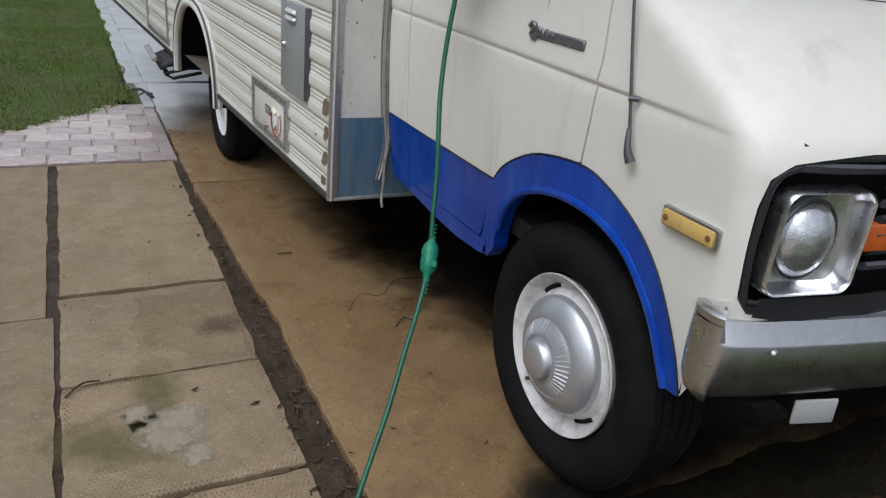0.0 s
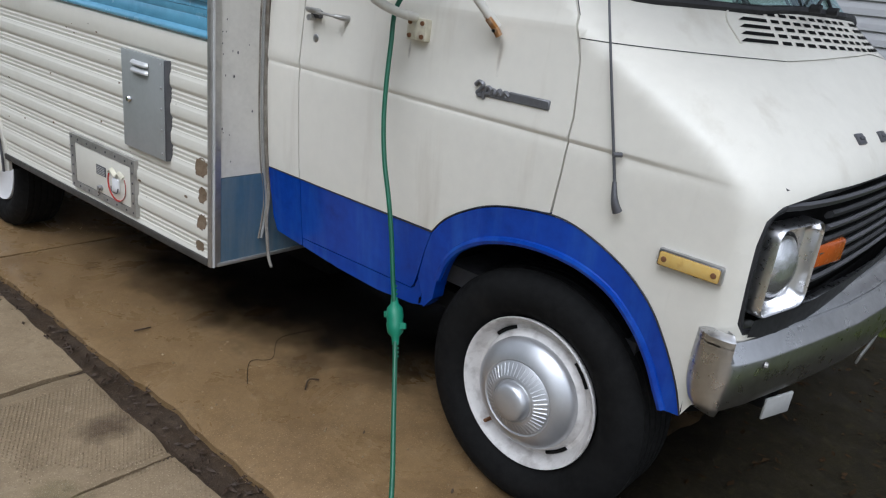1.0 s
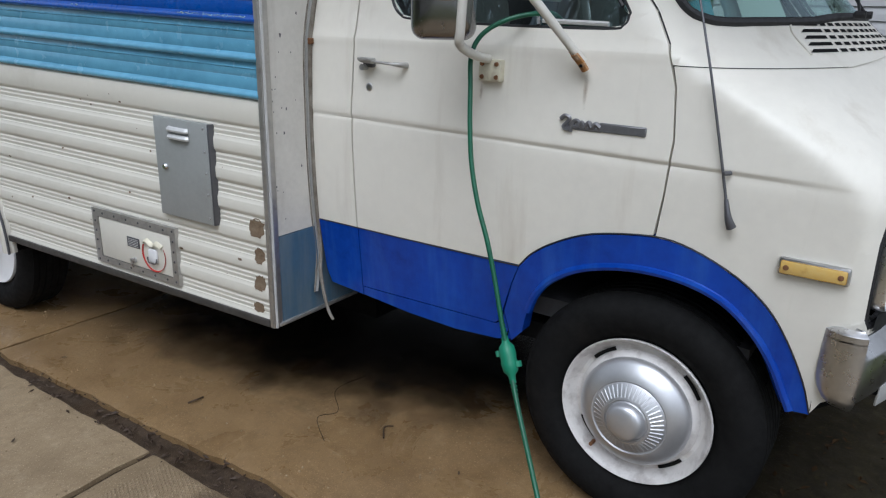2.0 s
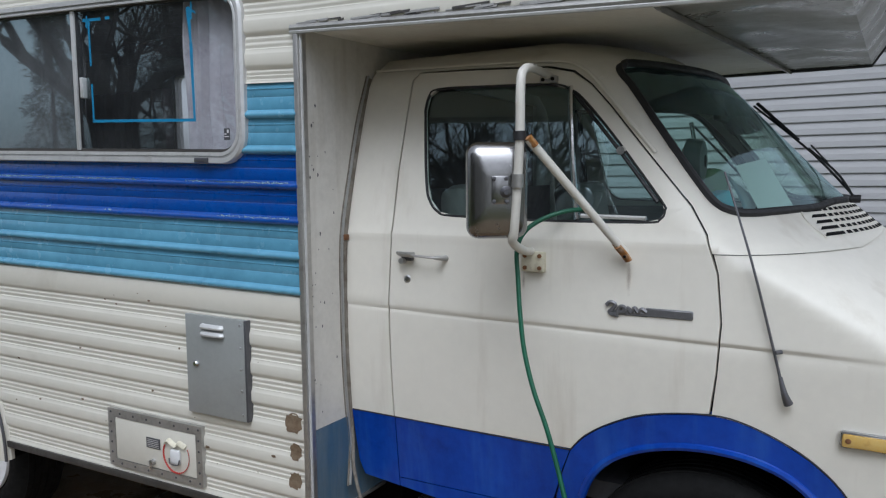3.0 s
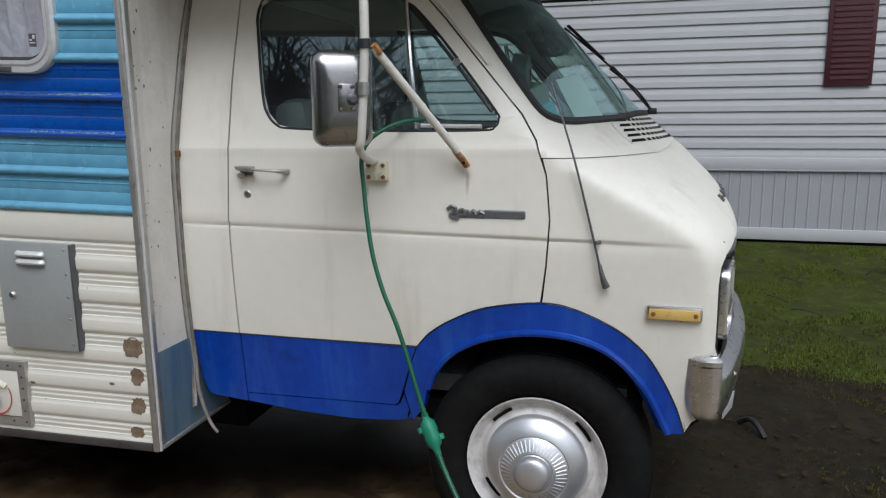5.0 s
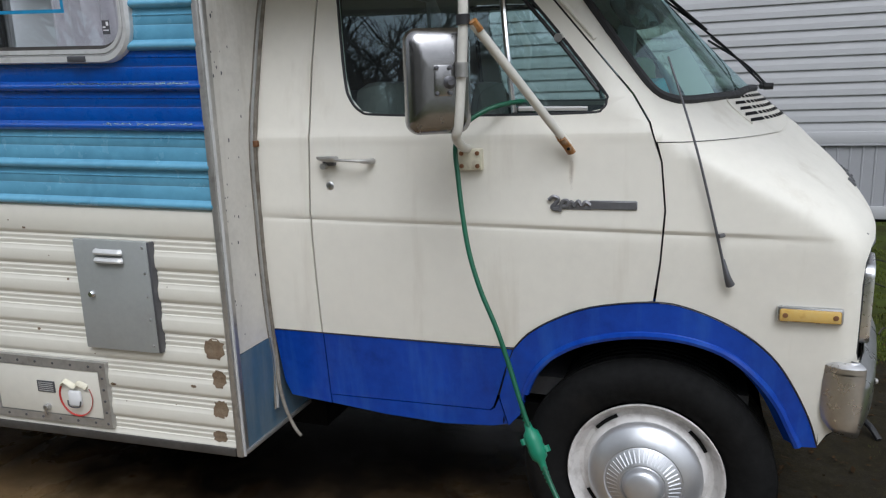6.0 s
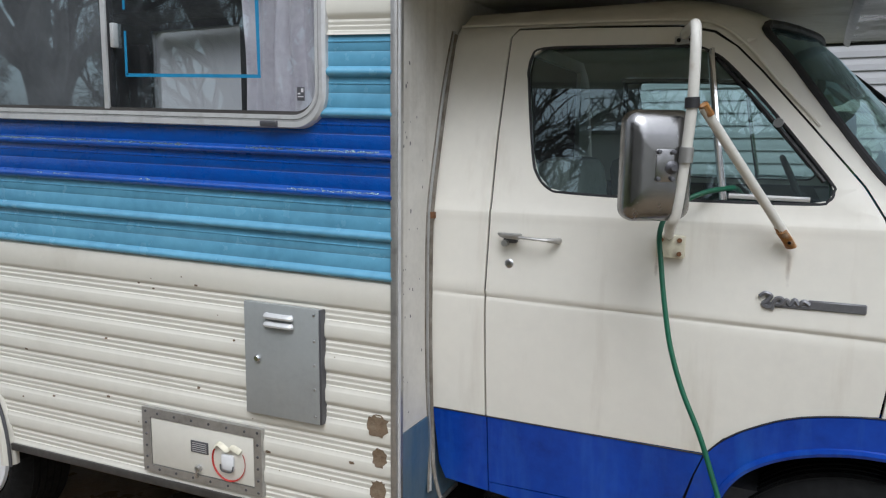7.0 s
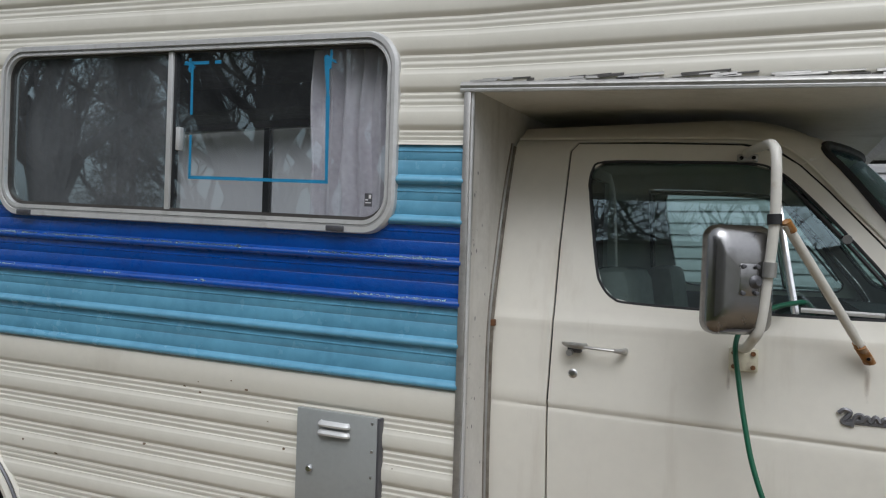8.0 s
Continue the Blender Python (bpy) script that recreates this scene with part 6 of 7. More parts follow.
pl = part("plug", plug, GREEN_PLUG, cord, "green plug and socket joint")
for k in (-1, 1):
    q = c + Vector((0.0, 0.030 * k, 0.006 * k))
    part("plug_ear", tube([q + d * 0.008, q - d * 0.008], 0.010, 8), GREEN_PLUG, pl)
for k in range(4):
    for sgn in (-1, 1):
        q = c + d * sgn * (0.062 + 0.011 * k)
        part("strain_rib", tube([q, q + d * 0.005], 0.0095 - 0.0005 * k, 10), GREEN_PLUG, pl)

# ---------------------------------------------------------------- ground
GROUND_Z = -0.025
g = bmesh.new()
slab_face(g, [(-300, -300, GROUND_Z - 0.02), (300, -300, GROUND_Z - 0.02), (300, 300, GROUND_Z - 0.02), (-300, 300, GROUND_Z - 0.02)])
tagged(part("ground", g, GRASS_SOIL, None, smooth=False), "mossy worn lawn reaching to the horizon", "ground", kind="structure")

soil = bmesh.new()
nx, ny = 14, 220
vsoil = [[soil.verts.new((-0.42 + 0.20 * i / nx, -5.2 + 7.2 * j / ny, -0.012 + 0.008 * noise.noise(Vector((i * 0.5, j * 0.35, 2))) + 0.006 * noise.noise(Vector((i * 1.3, j * 1.1, 7))))) for j in range(ny + 1)] for i in range(nx + 1)]
for i in range(nx):
    for j in range(ny):
        soil.faces.new((vsoil[i][j], vsoil[i + 1][j], vsoil[i + 1][j + 1], vsoil[i][j + 1]))
tagged(part("soil_strip", soil, DIRT, None), "wet dark soil filling the paving gap", "soil", kind="structure")
soil2 = box(-1.075, -0.985, -5.3, 1.95, -0.05, -0.010)
tagged(part("soil_strip", soil2, DIRT, None, smooth=False), "wet dark soil in narrow paving gap", "soil", kind="structure")


def worn_slab(x0, x1, y0, y1, top=0.0, cell=0.06, rough=0.0012, edge=0.006, seed=0, wobble=0.010, left=None):
    """A concrete slab with a slightly uneven top and worn, wavy edges."""
    bm = bmesh.new()
    nx, ny = max(2, int((x1 - x0) / cell)), max(2, int((y1 - y0) / cell))
    rows = []
    for i in range(nx + 1):
        row = []
        for j in range(ny + 1):
            y = y0 + (y1 - y0) * j / ny
            xa = left(y) if left else x0
            x = xa + (x1 - xa) * i / nx
            on = i in (0, nx) or j in (0, ny)
            z = top + rough * noise.noise(Vector((x * 3, y * 3, seed)))
            if on:
                w = wobble * (noise.noise(Vector((x * 7, y * 7, seed + 3))) + 0.55 * noise.noise(Vector((x * 31, y * 31, seed))))
                x += w if i in (0, nx) else 0
                y += w if j in (0, ny) else 0
                z -= edge
            row.append(bm.verts.new((x, y, z)))
        rows.append(row)
    for i in range(nx):
        for j in range(ny):
            bm.faces.new((rows[i][j], rows[i + 1][j], rows[i + 1][j + 1], rows[i][j + 1]))
    edges = [e for e in bm.edges if len(e.link_faces) == 1]
    made = bmesh.ops.extrude_edge_only(bm, edges=edges)["geom"]
    for v in (q for q in made if isinstance(q, bmesh.types.BMVert)):
        v.co.z = top - 0.06
    return bm


def drive_edge(y):
    """The drive's side towards the paving: the gap widens to the front, its edge is broken."""
    f = min(max((1.3 - y) / 1.5, 0.0), 1.0)
    return -0.320 + 0.062 * f + 0.016 * noise.noise(Vector((3.1, y * 3.5, 0))) + 0.010 * noise.noise(Vector((1.7, y * 11, 4)))


drive = thing("driveway", (1.0, 0.0, 0.0), "wet stained concrete driveway in jointed bays", "driveway", kind="structure")
for i, (y0, y1) in enumerate(((-1.42, 1.458), (1.470, 2.60), (2.606, 4.12), (4.13, 7.2), (7.21, 10.5))):
    part("driveway_bay", worn_slab(-0.240 if i == 0 else -0.322, 2.35, y0, y1, 0.018, 0.04, 0.002, 0.006, i, 0.012, drive_edge if i == 0 else None), DRIVE if i < 2 else WET, drive)
bed = box(-2.62, -0.24, -5.4, 1.96, -0.06, -0.022)
tagged(part("soil_bed", bed, DIRT, None, smooth=False), "dark wet soil bed under the paving", "soil", kind="structure")
path = thing("paving", (-0.7, 0.0, 0.0), "old square concrete paving slabs with gritty wear", "paving", kind="structure")
for i, (y0, y1) in enumerate(((-4.60, -4.01), (-4.0, -3.41), (-3.40, -2.81), (-2.80, -2.21), (-2.20, -1.594), (-1.582, -0.988), (-0.975, -0.391), (-0.379, 0.250), (0.268, 1.94))):
    part("slab", worn_slab(-0.992, -0.370, y0 + 0.004, y1 - 0.004, 0.0012 * (((i - 4) * 7) % 3 - 1), 0.03 if 3 < i < 8 else 0.06, 0.0015, 0.005, 10 + i), SLAB, path)
for i, (y0, y1) in enumerate(((-5.4, -2.41), (-2.4, 0.10), (0.11, 1.94))):
    part("slab", worn_slab(-2.6, -1.012 if i < 2 else -1.040, y0, y1, 0.0, 0.08, 0.0015, 0.005, 20 + i), SLAB, path)
walkway = thing("walkway", (-0.35, 5.0, 0.0), "wet pale concrete walkway beside the lawn", "walkway", kind="structure")
for i, (y0, y1) in enumerate(((3.28, 4.12), (4.13, 6.3), (6.31, 8.6), (8.61, 11.0))):
    part("walkway_bay", worn_slab(-0.40, -0.322, y0, y1, 0.012, 0.08, 0.001, 0.004, 30 + i) if i < 1 else worn_slab(-0.46, -0.322, y0, y1, 0.012, 0.08, 0.001, 0.004, 30 + i), WET, walkway)

# wet patch under the cab, the van's shade put into its near-black
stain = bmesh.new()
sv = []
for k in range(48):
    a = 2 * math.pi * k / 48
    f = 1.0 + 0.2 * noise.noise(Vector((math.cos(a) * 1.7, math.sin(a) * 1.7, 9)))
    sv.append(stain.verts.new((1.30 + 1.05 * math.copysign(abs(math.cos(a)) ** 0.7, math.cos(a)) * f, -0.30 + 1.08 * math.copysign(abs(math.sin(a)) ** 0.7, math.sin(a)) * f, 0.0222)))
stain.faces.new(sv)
part("oil_stain", stain, WET_SHADE, drive, "wet ground darkened for the shade under the cab", smooth=False)
# assumed road out of view, added so the chrome mirrors grey ground
rd = box(-60, 60, -14, -5.5, -0.20, -0.03)
tagged(part("road", rd, ASPHALT, None, smooth=False), "wet grey asphalt road before the drive", "road", kind="structure")

# ridged grip of small pimples on two of the slabs
grip = bmesh.new()
gr_rng = random.Random(8)
for i in range(44):
    for j in range(122):
        x, y = -0.985 + i * 0.0137 + (0.0068 if j % 2 else 0), -1.55 + j * 0.0142
        if abs(y + 0.382) < 0.012 or (y > -0.37 and x < -0.72 + 0.1 * noise.noise(Vector((x * 5, y * 5, 2)))):
            continue
        if abs(y + 0.988) < 0.012 or (x - -0.70) ** 2 / 0.03 + (y + 0.64) ** 2 / 0.02 < 1 + 0.5 * noise.noise(Vector((x * 9, y * 9, 0))):
            continue
        if noise.noise(Vector((x * 2.4, y * 2.4, 4))) < -0.28:
            continue
        z = 0.0
        r = 0.0052
        top = grip.verts.new((x, y, z + 0.0042))
        vs = [grip.verts.new((x + r * dx, y + r * dy, z - 0.001)) for dx, dy in ((1, 0), (0, 1), (-1, 0), (0, -1))]
        for k in range(4):
            grip.faces.new((top, vs[k], vs[(k + 1) % 4]))
tagged(part("slab_grip", grip, SLAB, path), kind="stuff")

# pale scaled patches and moss on the slabs
for n, (x, y, w, h, m, z) in enumerate(((-0.70, -0.72, 0.19, 0.18, SCAB_MAT, 0.0056), (-0.67, -0.66, 0.14, 0.11, SCAB_MAT, 0.0060), (-0.79, -0.60, 0.09, 0.07, SCAB_MAT, 0.0058), (-0.65, -0.84, 0.10, 0.08, SCAB_MAT, 0.0054), (-0.88, -0.72, 0.15, 0.28, MOSSY, 0.0050), (-0.72, -0.48, 0.26, 0.12, MOSSY, 0.0048), (-0.46, -0.13, 0.11, 0.13, DAMP, 0.0050))):
    bm = bmesh.new()
    slab_face(bm, [(-w, -h, 0), (w, -h, 0), (w, h, 0), (-w, h, 0)])
    ob = part("worn_patch", bm, m, path, "pale scaled patch on slab" if m is SCAB_MAT else ("thin moss film on slab" if m is MOSSY else "dark damp stain on slab"), smooth=False)
    ob.matrix_basis = pose(x, y, z, 0, 0, 17 * n)

# more wet patches whose near-black carries the shade under the van
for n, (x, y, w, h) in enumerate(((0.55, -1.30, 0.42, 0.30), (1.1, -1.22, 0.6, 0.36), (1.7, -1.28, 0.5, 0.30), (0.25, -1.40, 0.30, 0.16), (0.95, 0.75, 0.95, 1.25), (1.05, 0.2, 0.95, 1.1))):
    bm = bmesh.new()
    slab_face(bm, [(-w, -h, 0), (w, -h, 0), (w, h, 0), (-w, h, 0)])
    ob = part("wet_stain", bm, WET_SHADE, drive, "wet ground darkened for the shade under the van", smooth=False)
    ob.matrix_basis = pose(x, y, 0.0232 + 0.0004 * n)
# added sheet that carries the drive's tan past the joint
bm = bmesh.new()
slab_face(bm, [(-0.55, -0.62, 0), (0.55, -0.62, 0), (0.55, 0.62, 0), (-0.55, 0.62, 0)])
ob = part("silt_film", bm, TANFILM, drive, "tan driveway colour fading out over pale concrete", smooth=False)
ob.matrix_basis = pose(0.10, 2.70, 0.0226)


def left_edge(x, y):
    """Lawn beyond the pavers: its front edge rises towards the walkway, its corner is round."""
    wob = 0.06 * noise.noise(Vector((x * 2, y * 2, 1)))
    return x < -0.46 + wob and y > 2.62 + 0.86 * max(0.0, min(1.0, (x + 1.35) / 0.9)) ** 1.35 + wob


# pink pavers behind the slabs
pav = thing("paver_border", (-0.8, 2.1, 0.0), "pinkish wet brick pavers in staggered rows", "pavers", kind="structure")
bedding = box(-2.2, -0.335, 1.958, 3.40, -0.05, -0.001)
part("bedding", bedding, BRICK, pav, smooth=False)
brick_mesh = None
for row in range(9):
    for col in range(-1, 8):
        x0 = -2.05 + col * 0.252 + (0.126 if row % 2 else 0)
        y0 = 1.958 + row * 0.158
        if x0 > -0.56 or left_edge(x0 + 0.1, y0 - 0.05):
            continue
        if brick_mesh is None:
            bm = box(0, 0.246, 0, 0.152, -0.05, 0.0, 0.007, segs=1)
            ob = part("brick", bm, BRICK, pav)
            brick_mesh = ob.data
        else:
            ob = new("brick", brick_mesh)
            ob.parent = pav
            ob.matrix_parent_inverse = pav.matrix_basis.inverted()
        ob.matrix_basis = pose(x0 + 0.004 * rng.random(), y0 + 0.004 * rng.random(), 0.004 + 0.007 * rng.random(), 1.5 * (rng.random() - 0.5), 1.5 * (rng.random() - 0.5), 1.5 * (rng.random() - 0.5))


def lawn(name, keep, x0, x1, y0, y1, count, h, m, label, seed, base):
    r = np.random.RandomState(seed)
    verts, faces = [], []
    for _ in range(count):
        x, y = r.uniform(x0, x1), r.uniform(y0, y1)
        if not keep(x, y):
            continue
        a, hh, lean = r.uniform(0, 6.28), h * r.uniform(0.45, 1.2), r.uniform(-0.6, 0.6)
        w = r.uniform(0.003, 0.006)
        dx, dy = math.cos(a) * w, math.sin(a) * w
        n = len(verts)
        z = base(x) if callable(base) else base
        verts += [(x - dx, y - dy, z), (x + dx, y + dy, z), (x + lean * hh * math.sin(a) + dx * 0.2, y - lean * hh * math.cos(a), z + hh)]
        faces.append((n, n + 1, n + 2))
    me = bpy.data.meshes.new(name)
    me.from_pydata(verts, [], faces)
    me.materials.append(m)
    return tagged(new(name, me), label, "grass", kind="stuff")


mound = bmesh.new()
cols = np.linspace(-9, -0.40, 90)
rws = np.linspace(2.5, 13.0, 100)
mv = {}
for i, x in enumerate(cols):
    for j, y in enumerate(rws):
        if left_edge(float(x), float(y)):
            mv[i, j] = mound.verts.new((x, y, 0.012 + 0.012 * noise.noise(Vector((x * 1.5, y * 1.5, 0)))))
for i in range(len(cols) - 1):
    for j in range(len(rws) - 1):
        q = [(i, j), (i + 1, j), (i + 1, j + 1), (i, j + 1)]
        if all(k in mv for k in q):
            mound.faces.new([mv[k] for k in q])
tagged(part("lawn", mound, GRASS_SOIL, None), "green mossy lawn beside walkway", "lawn", kind="structure")


def bank(x):
    """Height of the lawn that rises towards the neighbour's house."""
    return GROUND_Z - 0.02 + 0.145 * min(max((x - 2.4) / 3.8, 0.0), 1.0)


rise_bm = bmesh.new()
bx, by = np.linspace(2.3, 6.5, 60), np.linspace(-9.0, 9.0, 120)
bv = [[rise_bm.verts.new((x, y, bank(x) + (0.004 + 0.012 * noise.noise(Vector((x * 2, y * 2, 5))) if 2.4 < x else -0.004))) for y in by] for x in bx]
for i in range(len(bx) - 1):
    for j in range(len(by) - 1):
        rise_bm.faces.new((bv[i][j], bv[i + 1][j], bv[i + 1][j + 1], bv[i][j + 1]))
tagged(part("lawn", rise_bm, MOSS_LAWN, None), "mossy lawn rising to the mobile home", "lawn", kind="structure")
lawn("grass", left_edge, -3.6, -0.40, 2.5, 10.5, 110000, 0.022, BLADE, "short wet green grass", 3, 0.008)
lawn("grass", lambda x, y: (y < -2.9 + 0.9 * min(max(x - 0.6, 0), 1.6) - 0.5 * noise.noise(Vector((x * 2, y * 2, 3))) or x > 2.6) and noise.noise(Vector((x * 1.3, y * 1.3, 8))) + 0.6 * noise.noise(Vector((x * 5, y * 5, 3))) > 0.02, 0.1, 6.3, -6.5, -0.4, 190000, 0.024, BLADE_DRY, "patchy mossy grass before the house", 4, bank)

bits = bmesh.new()
br_rng = random.Random(12)
for k in range(520):
    y = br_rng.uniform(-1.75, 1.7)
    x = -0.30 + br_rng.gauss(0, 0.045)
    a, l = br_rng.random() * 6.28, 0.004 + 0.012 * br_rng.random() ** 2
    z = -0.004 + 0.012 * br_rng.random()
    pts = [(x + l * (u * math.cos(a) - v * math.sin(a)), y + l * (u * math.sin(a) + v * math.cos(a))) for u, v in ((-1.4, 0), (0, 0.45), (1.4, 0.1), (0.2, -0.5))]
    top = bits.verts.new((x, y, z + l * 0.5))
    vs = [bits.verts.new((u, v, z)) for u, v in pts]
    for q in range(4):
        bits.faces.new((top, vs[q], vs[(q + 1) % 4]))
tagged(part("soil_litter", bits, LEAF, None, smooth=False), "rotting leaf bits and roots on soil strip", "leaf litter", kind="stuff")

# bare wet earth before the van
earth = bmesh.new()
ev = []
for i in range(31):
    u = i / 30
    for_x = -0.27 + 3.1 * u
    ev.append([earth.verts.new((for_x, y0 + (0.12 * noise.noise(Vector((for_x * 2, y0, 5))) if y0 < -1.85 else 0), 0.012 - 0.05 * q + 0.012 * noise.noise(Vector((for_x * 4, y0 * 4, 1))))) for q, y0 in ((0, -1.36), (0.1, -1.6), (0.4, -1.8), (0.7, -2.0), (0.9, -2.4), (1.0, -3.2))])
for a, b in zip(ev, ev[1:]):
    for k in range(5):
        earth.faces.new((a[k], a[k + 1], b[k + 1], b[k]))
tagged(part("bare_earth", earth, EARTH, None), "bare dark wet earth before the van", "soil", kind="structure")

# leaves, twigs and grit
for i in range(14):
    x, y = -1.0 + rng.random() * 1.7, -1.5 + rng.random() * 3.3
    bm = bmesh.new()
    l, a, tw = 0.007 + 0.011 * rng.random(), rng.random() * 6.28, 0.004 * rng.random()
    pts = [(-1, 0, 0.3), (-0.2, 0.35, 0), (0.5, 0.3, 0.4), (1, 0, 1.0), (0.4, -0.3, 0.3), (-0.3, -0.35, 0)]
    z = 0.022 if x > -0.26 else 0.008
    slab_face(bm, [(x + l * (px * math.cos(a) - py * math.sin(a)), y + l * (px * math.sin(a) + py * math.cos(a)), z + 0.005 * pz) for px, py, pz in pts])
    tagged(part("leaf", bm, LEAF, None, smooth=False), "small dark dead leaf on concrete", "leaf", "fallen leaves")
for pts in (((-0.11, 0.40, 0.024), (-0.08, 0.385, 0.03), (-0.045, 0.392, 0.024)), ((0.16, -0.36, 0.022), (0.20, -0.33, 0.034), (0.24, -0.34, 0.024)), ((-0.98, -0.45, 0.006), (-0.93, -0.40, 0.015), (-0.88, -0.39, 0.008))):
    tagged(part("twig", tube(spline(pts, 5), 0.0032, 6), LEAF, None), "thin dark twig on concrete", "twig", "twigs")
# leaf litter on the bare earth
lit = bmesh.new()
for k in range(700):
    x, y = rng.uniform(0.5, 2.9), rng.uniform(-2.9, -1.5)
    a, l, z = rng.random() * 6.28, 0.008 + 0.02 * rng.random() ** 2, 0.004 if y > -1.75 else -0.03 + 0.012 * rng.random()
    slab_face(lit, [(x + l * (px * math.cos(a) - py * math.sin(a)), y + l * (px * math.sin(a) + py * math.cos(a)), z + 0.012 + 0.01 * rng.random()) for px, py in ((-1, 0), (0, 0.4), (1, 0), (0, -0.4))])
LITTER = mat("brown_leaf_litter", (0.040, 0.022, 0.009), 0.9, var=0.5, scale=40, color2=(0.016, 0.011, 0.006), spec=0.1)
tagged(part("leaf_litter", lit, LITTER, None, smooth=False), "rotting brown leaf litter on bare earth", "leaf litter", kind="stuff")
gritm = bmesh.new()
for k in range(900):
    x = rng.choice((rng.uniform(-1.0, -0.38), rng.uniform(-0.3, 0.7), rng.uniform(-0.3, 0.4)))
    y = rng.uniform(-1.55, 1.8)
    s = 0.0012 + 0.0034 * rng.random() ** 2
    z = 0.019 if x > -0.24 else 0.0
    o = bmesh.ops.create_icosphere(gritm, subdivisions=1, radius=s)
    for v in o["verts"]:
        v.co += Vector((x, y, z))
tagged(part("grit", gritm, SLAB, None), "pale grit scattered on wet concrete", "grit", kind="stuff")
crack = tube(spline([(0.02, -0.20, 0.0195), (0.12, -0.07, 0.0195), (0.20, -0.10, 0.0195), (0.32, 0.02, 0.0195), (0.48, 0.0, 0.0195)], 6), 0.0012, 5, flat=1.0)
part("crack", crack, UNDER, drive)

# ---------------------------------------------------------------- neighbour's mobile home
HX = 6.4
house = thing("mobile_home", (HX + 2, -1.0, 0.0), "pale lap-sided mobile home with grey skirting", "house")
part("wall_core", box(HX + 0.03, HX + 4.2, -7.0, 9.0, 0.0, 3.35), SKIRT, house, smooth=False)
lap_mesh = None
for k in range(19):
    z = 0.972 + k * 0.128
    if lap_mesh is None:
        bm = bmesh.new()
        prof = [(0.030, 0.0), (-0.004, 0.0), (-0.008, 0.003), (-0.008, 0.008), (-0.004, 0.060), (0.012, 0.128)]
        va = [bm.verts.new((x, -7.0, zz)) for x, zz in prof]
        vb = [bm.verts.new((x, 9.0, zz)) for x, zz in prof]
        for q in range(len(prof) - 1):
            bm.faces.new((va[q], va[q + 1], vb[q + 1], vb[q]))
        ob = part("siding_plank", bm, LAP, house, smooth=False)
        lap_mesh = ob.data
    else:
        ob = new("siding_plank", lap_mesh)
        ob.parent = house
        ob.matrix_parent_inverse = house.matrix_basis.inverted()
    ob.matrix_basis = pose(HX, 0, z)
part("skirt_cap", box(HX - 0.030, HX + 0.03, -7.0, 9.0, 0.885, 1.005, 0.006), LAP, house)
part("skirt_cap_lip", box(HX - 0.038, HX + 0.03, -7.0, 9.0, 0.866, 0.885, 0.003), SKIRT, house)
part("skirt_base", box(HX - 0.030, HX + 0.03, -7.0, 9.0, 0.135, 0.262, 0.006), LAP, house)
sk = bmesh.new()
y = -7.0
va = []
while y < 9.0:
    for dy, dx in ((0.0, 0.0), (0.085, 0.0), (0.092, -0.007), (0.100, -0.007), (0.107, 0.0)):
        va.append((sk.verts.new((HX - 0.006 + dx, y + dy, 0.255)), sk.verts.new((HX - 0.006 + dx, y + dy, 0.870))))
    y += 0.112
for a, b in zip(va, va[1:]):
    sk.faces.new((a[0], b[0], b[1], a[1]))
part("skirting", sk, SKIRT, house, "ribbed grey vinyl skirting", smooth=False)
part("foundation_shadow_gap", box(HX, HX + 0.05, -7.0, 9.0, -0.06, 0.14), UNDER, house, smooth=False)
shut = part("shutter", box(HX - 0.035, HX - 0.010, -3.69, -3.255, 1.73, 3.04, 0.006), MAROON, house, "maroon louvred window shutter")
for k in range(22):
    part("shutter_slat", box(HX - 0.044, HX - 0.034, -3.65, -3.295, 1.79 + k * 0.055, 1.825 + k * 0.055, 0.004, segs=1), MAROON, shut)
part("roof_edge", box(HX - 0.35, HX + 4.4, -7.2, 9.2, 3.34, 3.50, 0.02), LAP, house)

# black scrap at the lawn's corner
scrap = tube(spline([(-0.44, 3.80, 0.03), (-0.38, 3.68, 0.05), (-0.33, 3.60, 0.03), (-0.31, 3.54, 0.02)], 5), lambda t: 0.008 + 0.008 * abs(math.sin(7 * t)), 7, flat=0.6)
tube(spline([(-0.40, 3.62, 0.02), (-0.36, 3.64, 0.04), (-0.30, 3.66, 0.02)], 4), 0.007, 6, scrap)
tagged(part("scrap", scrap, RUBBER, None), "small bent black scrap on wet walkway", "scrap")
# log and hose end on the grass
lg = tube(spline([(5.2, -3.72, 0.12), (4.9, -3.95, 0.14), (4.6, -4.3, 0.11)], 5), lambda t: 0.11 - 0.02 * t, 12)
for v in lg.verts:
    v.co += Vector((0, 0, 0.02 * noise.noise(v.co * 6)))
tagged(part("log", lg, BARK, None), "dark wet rotting log on grass", "log")
hs = tube(spline([(1.74, -2.03, -0.02), (1.70, -2.07, 0.02), (1.63, -2.10, 0.02), (1.58, -2.13, -0.02)], 6), 0.014, 8)
tagged(part("hose_end", hs, RUBBER, None), "short piece of black hose on ground", "hose")
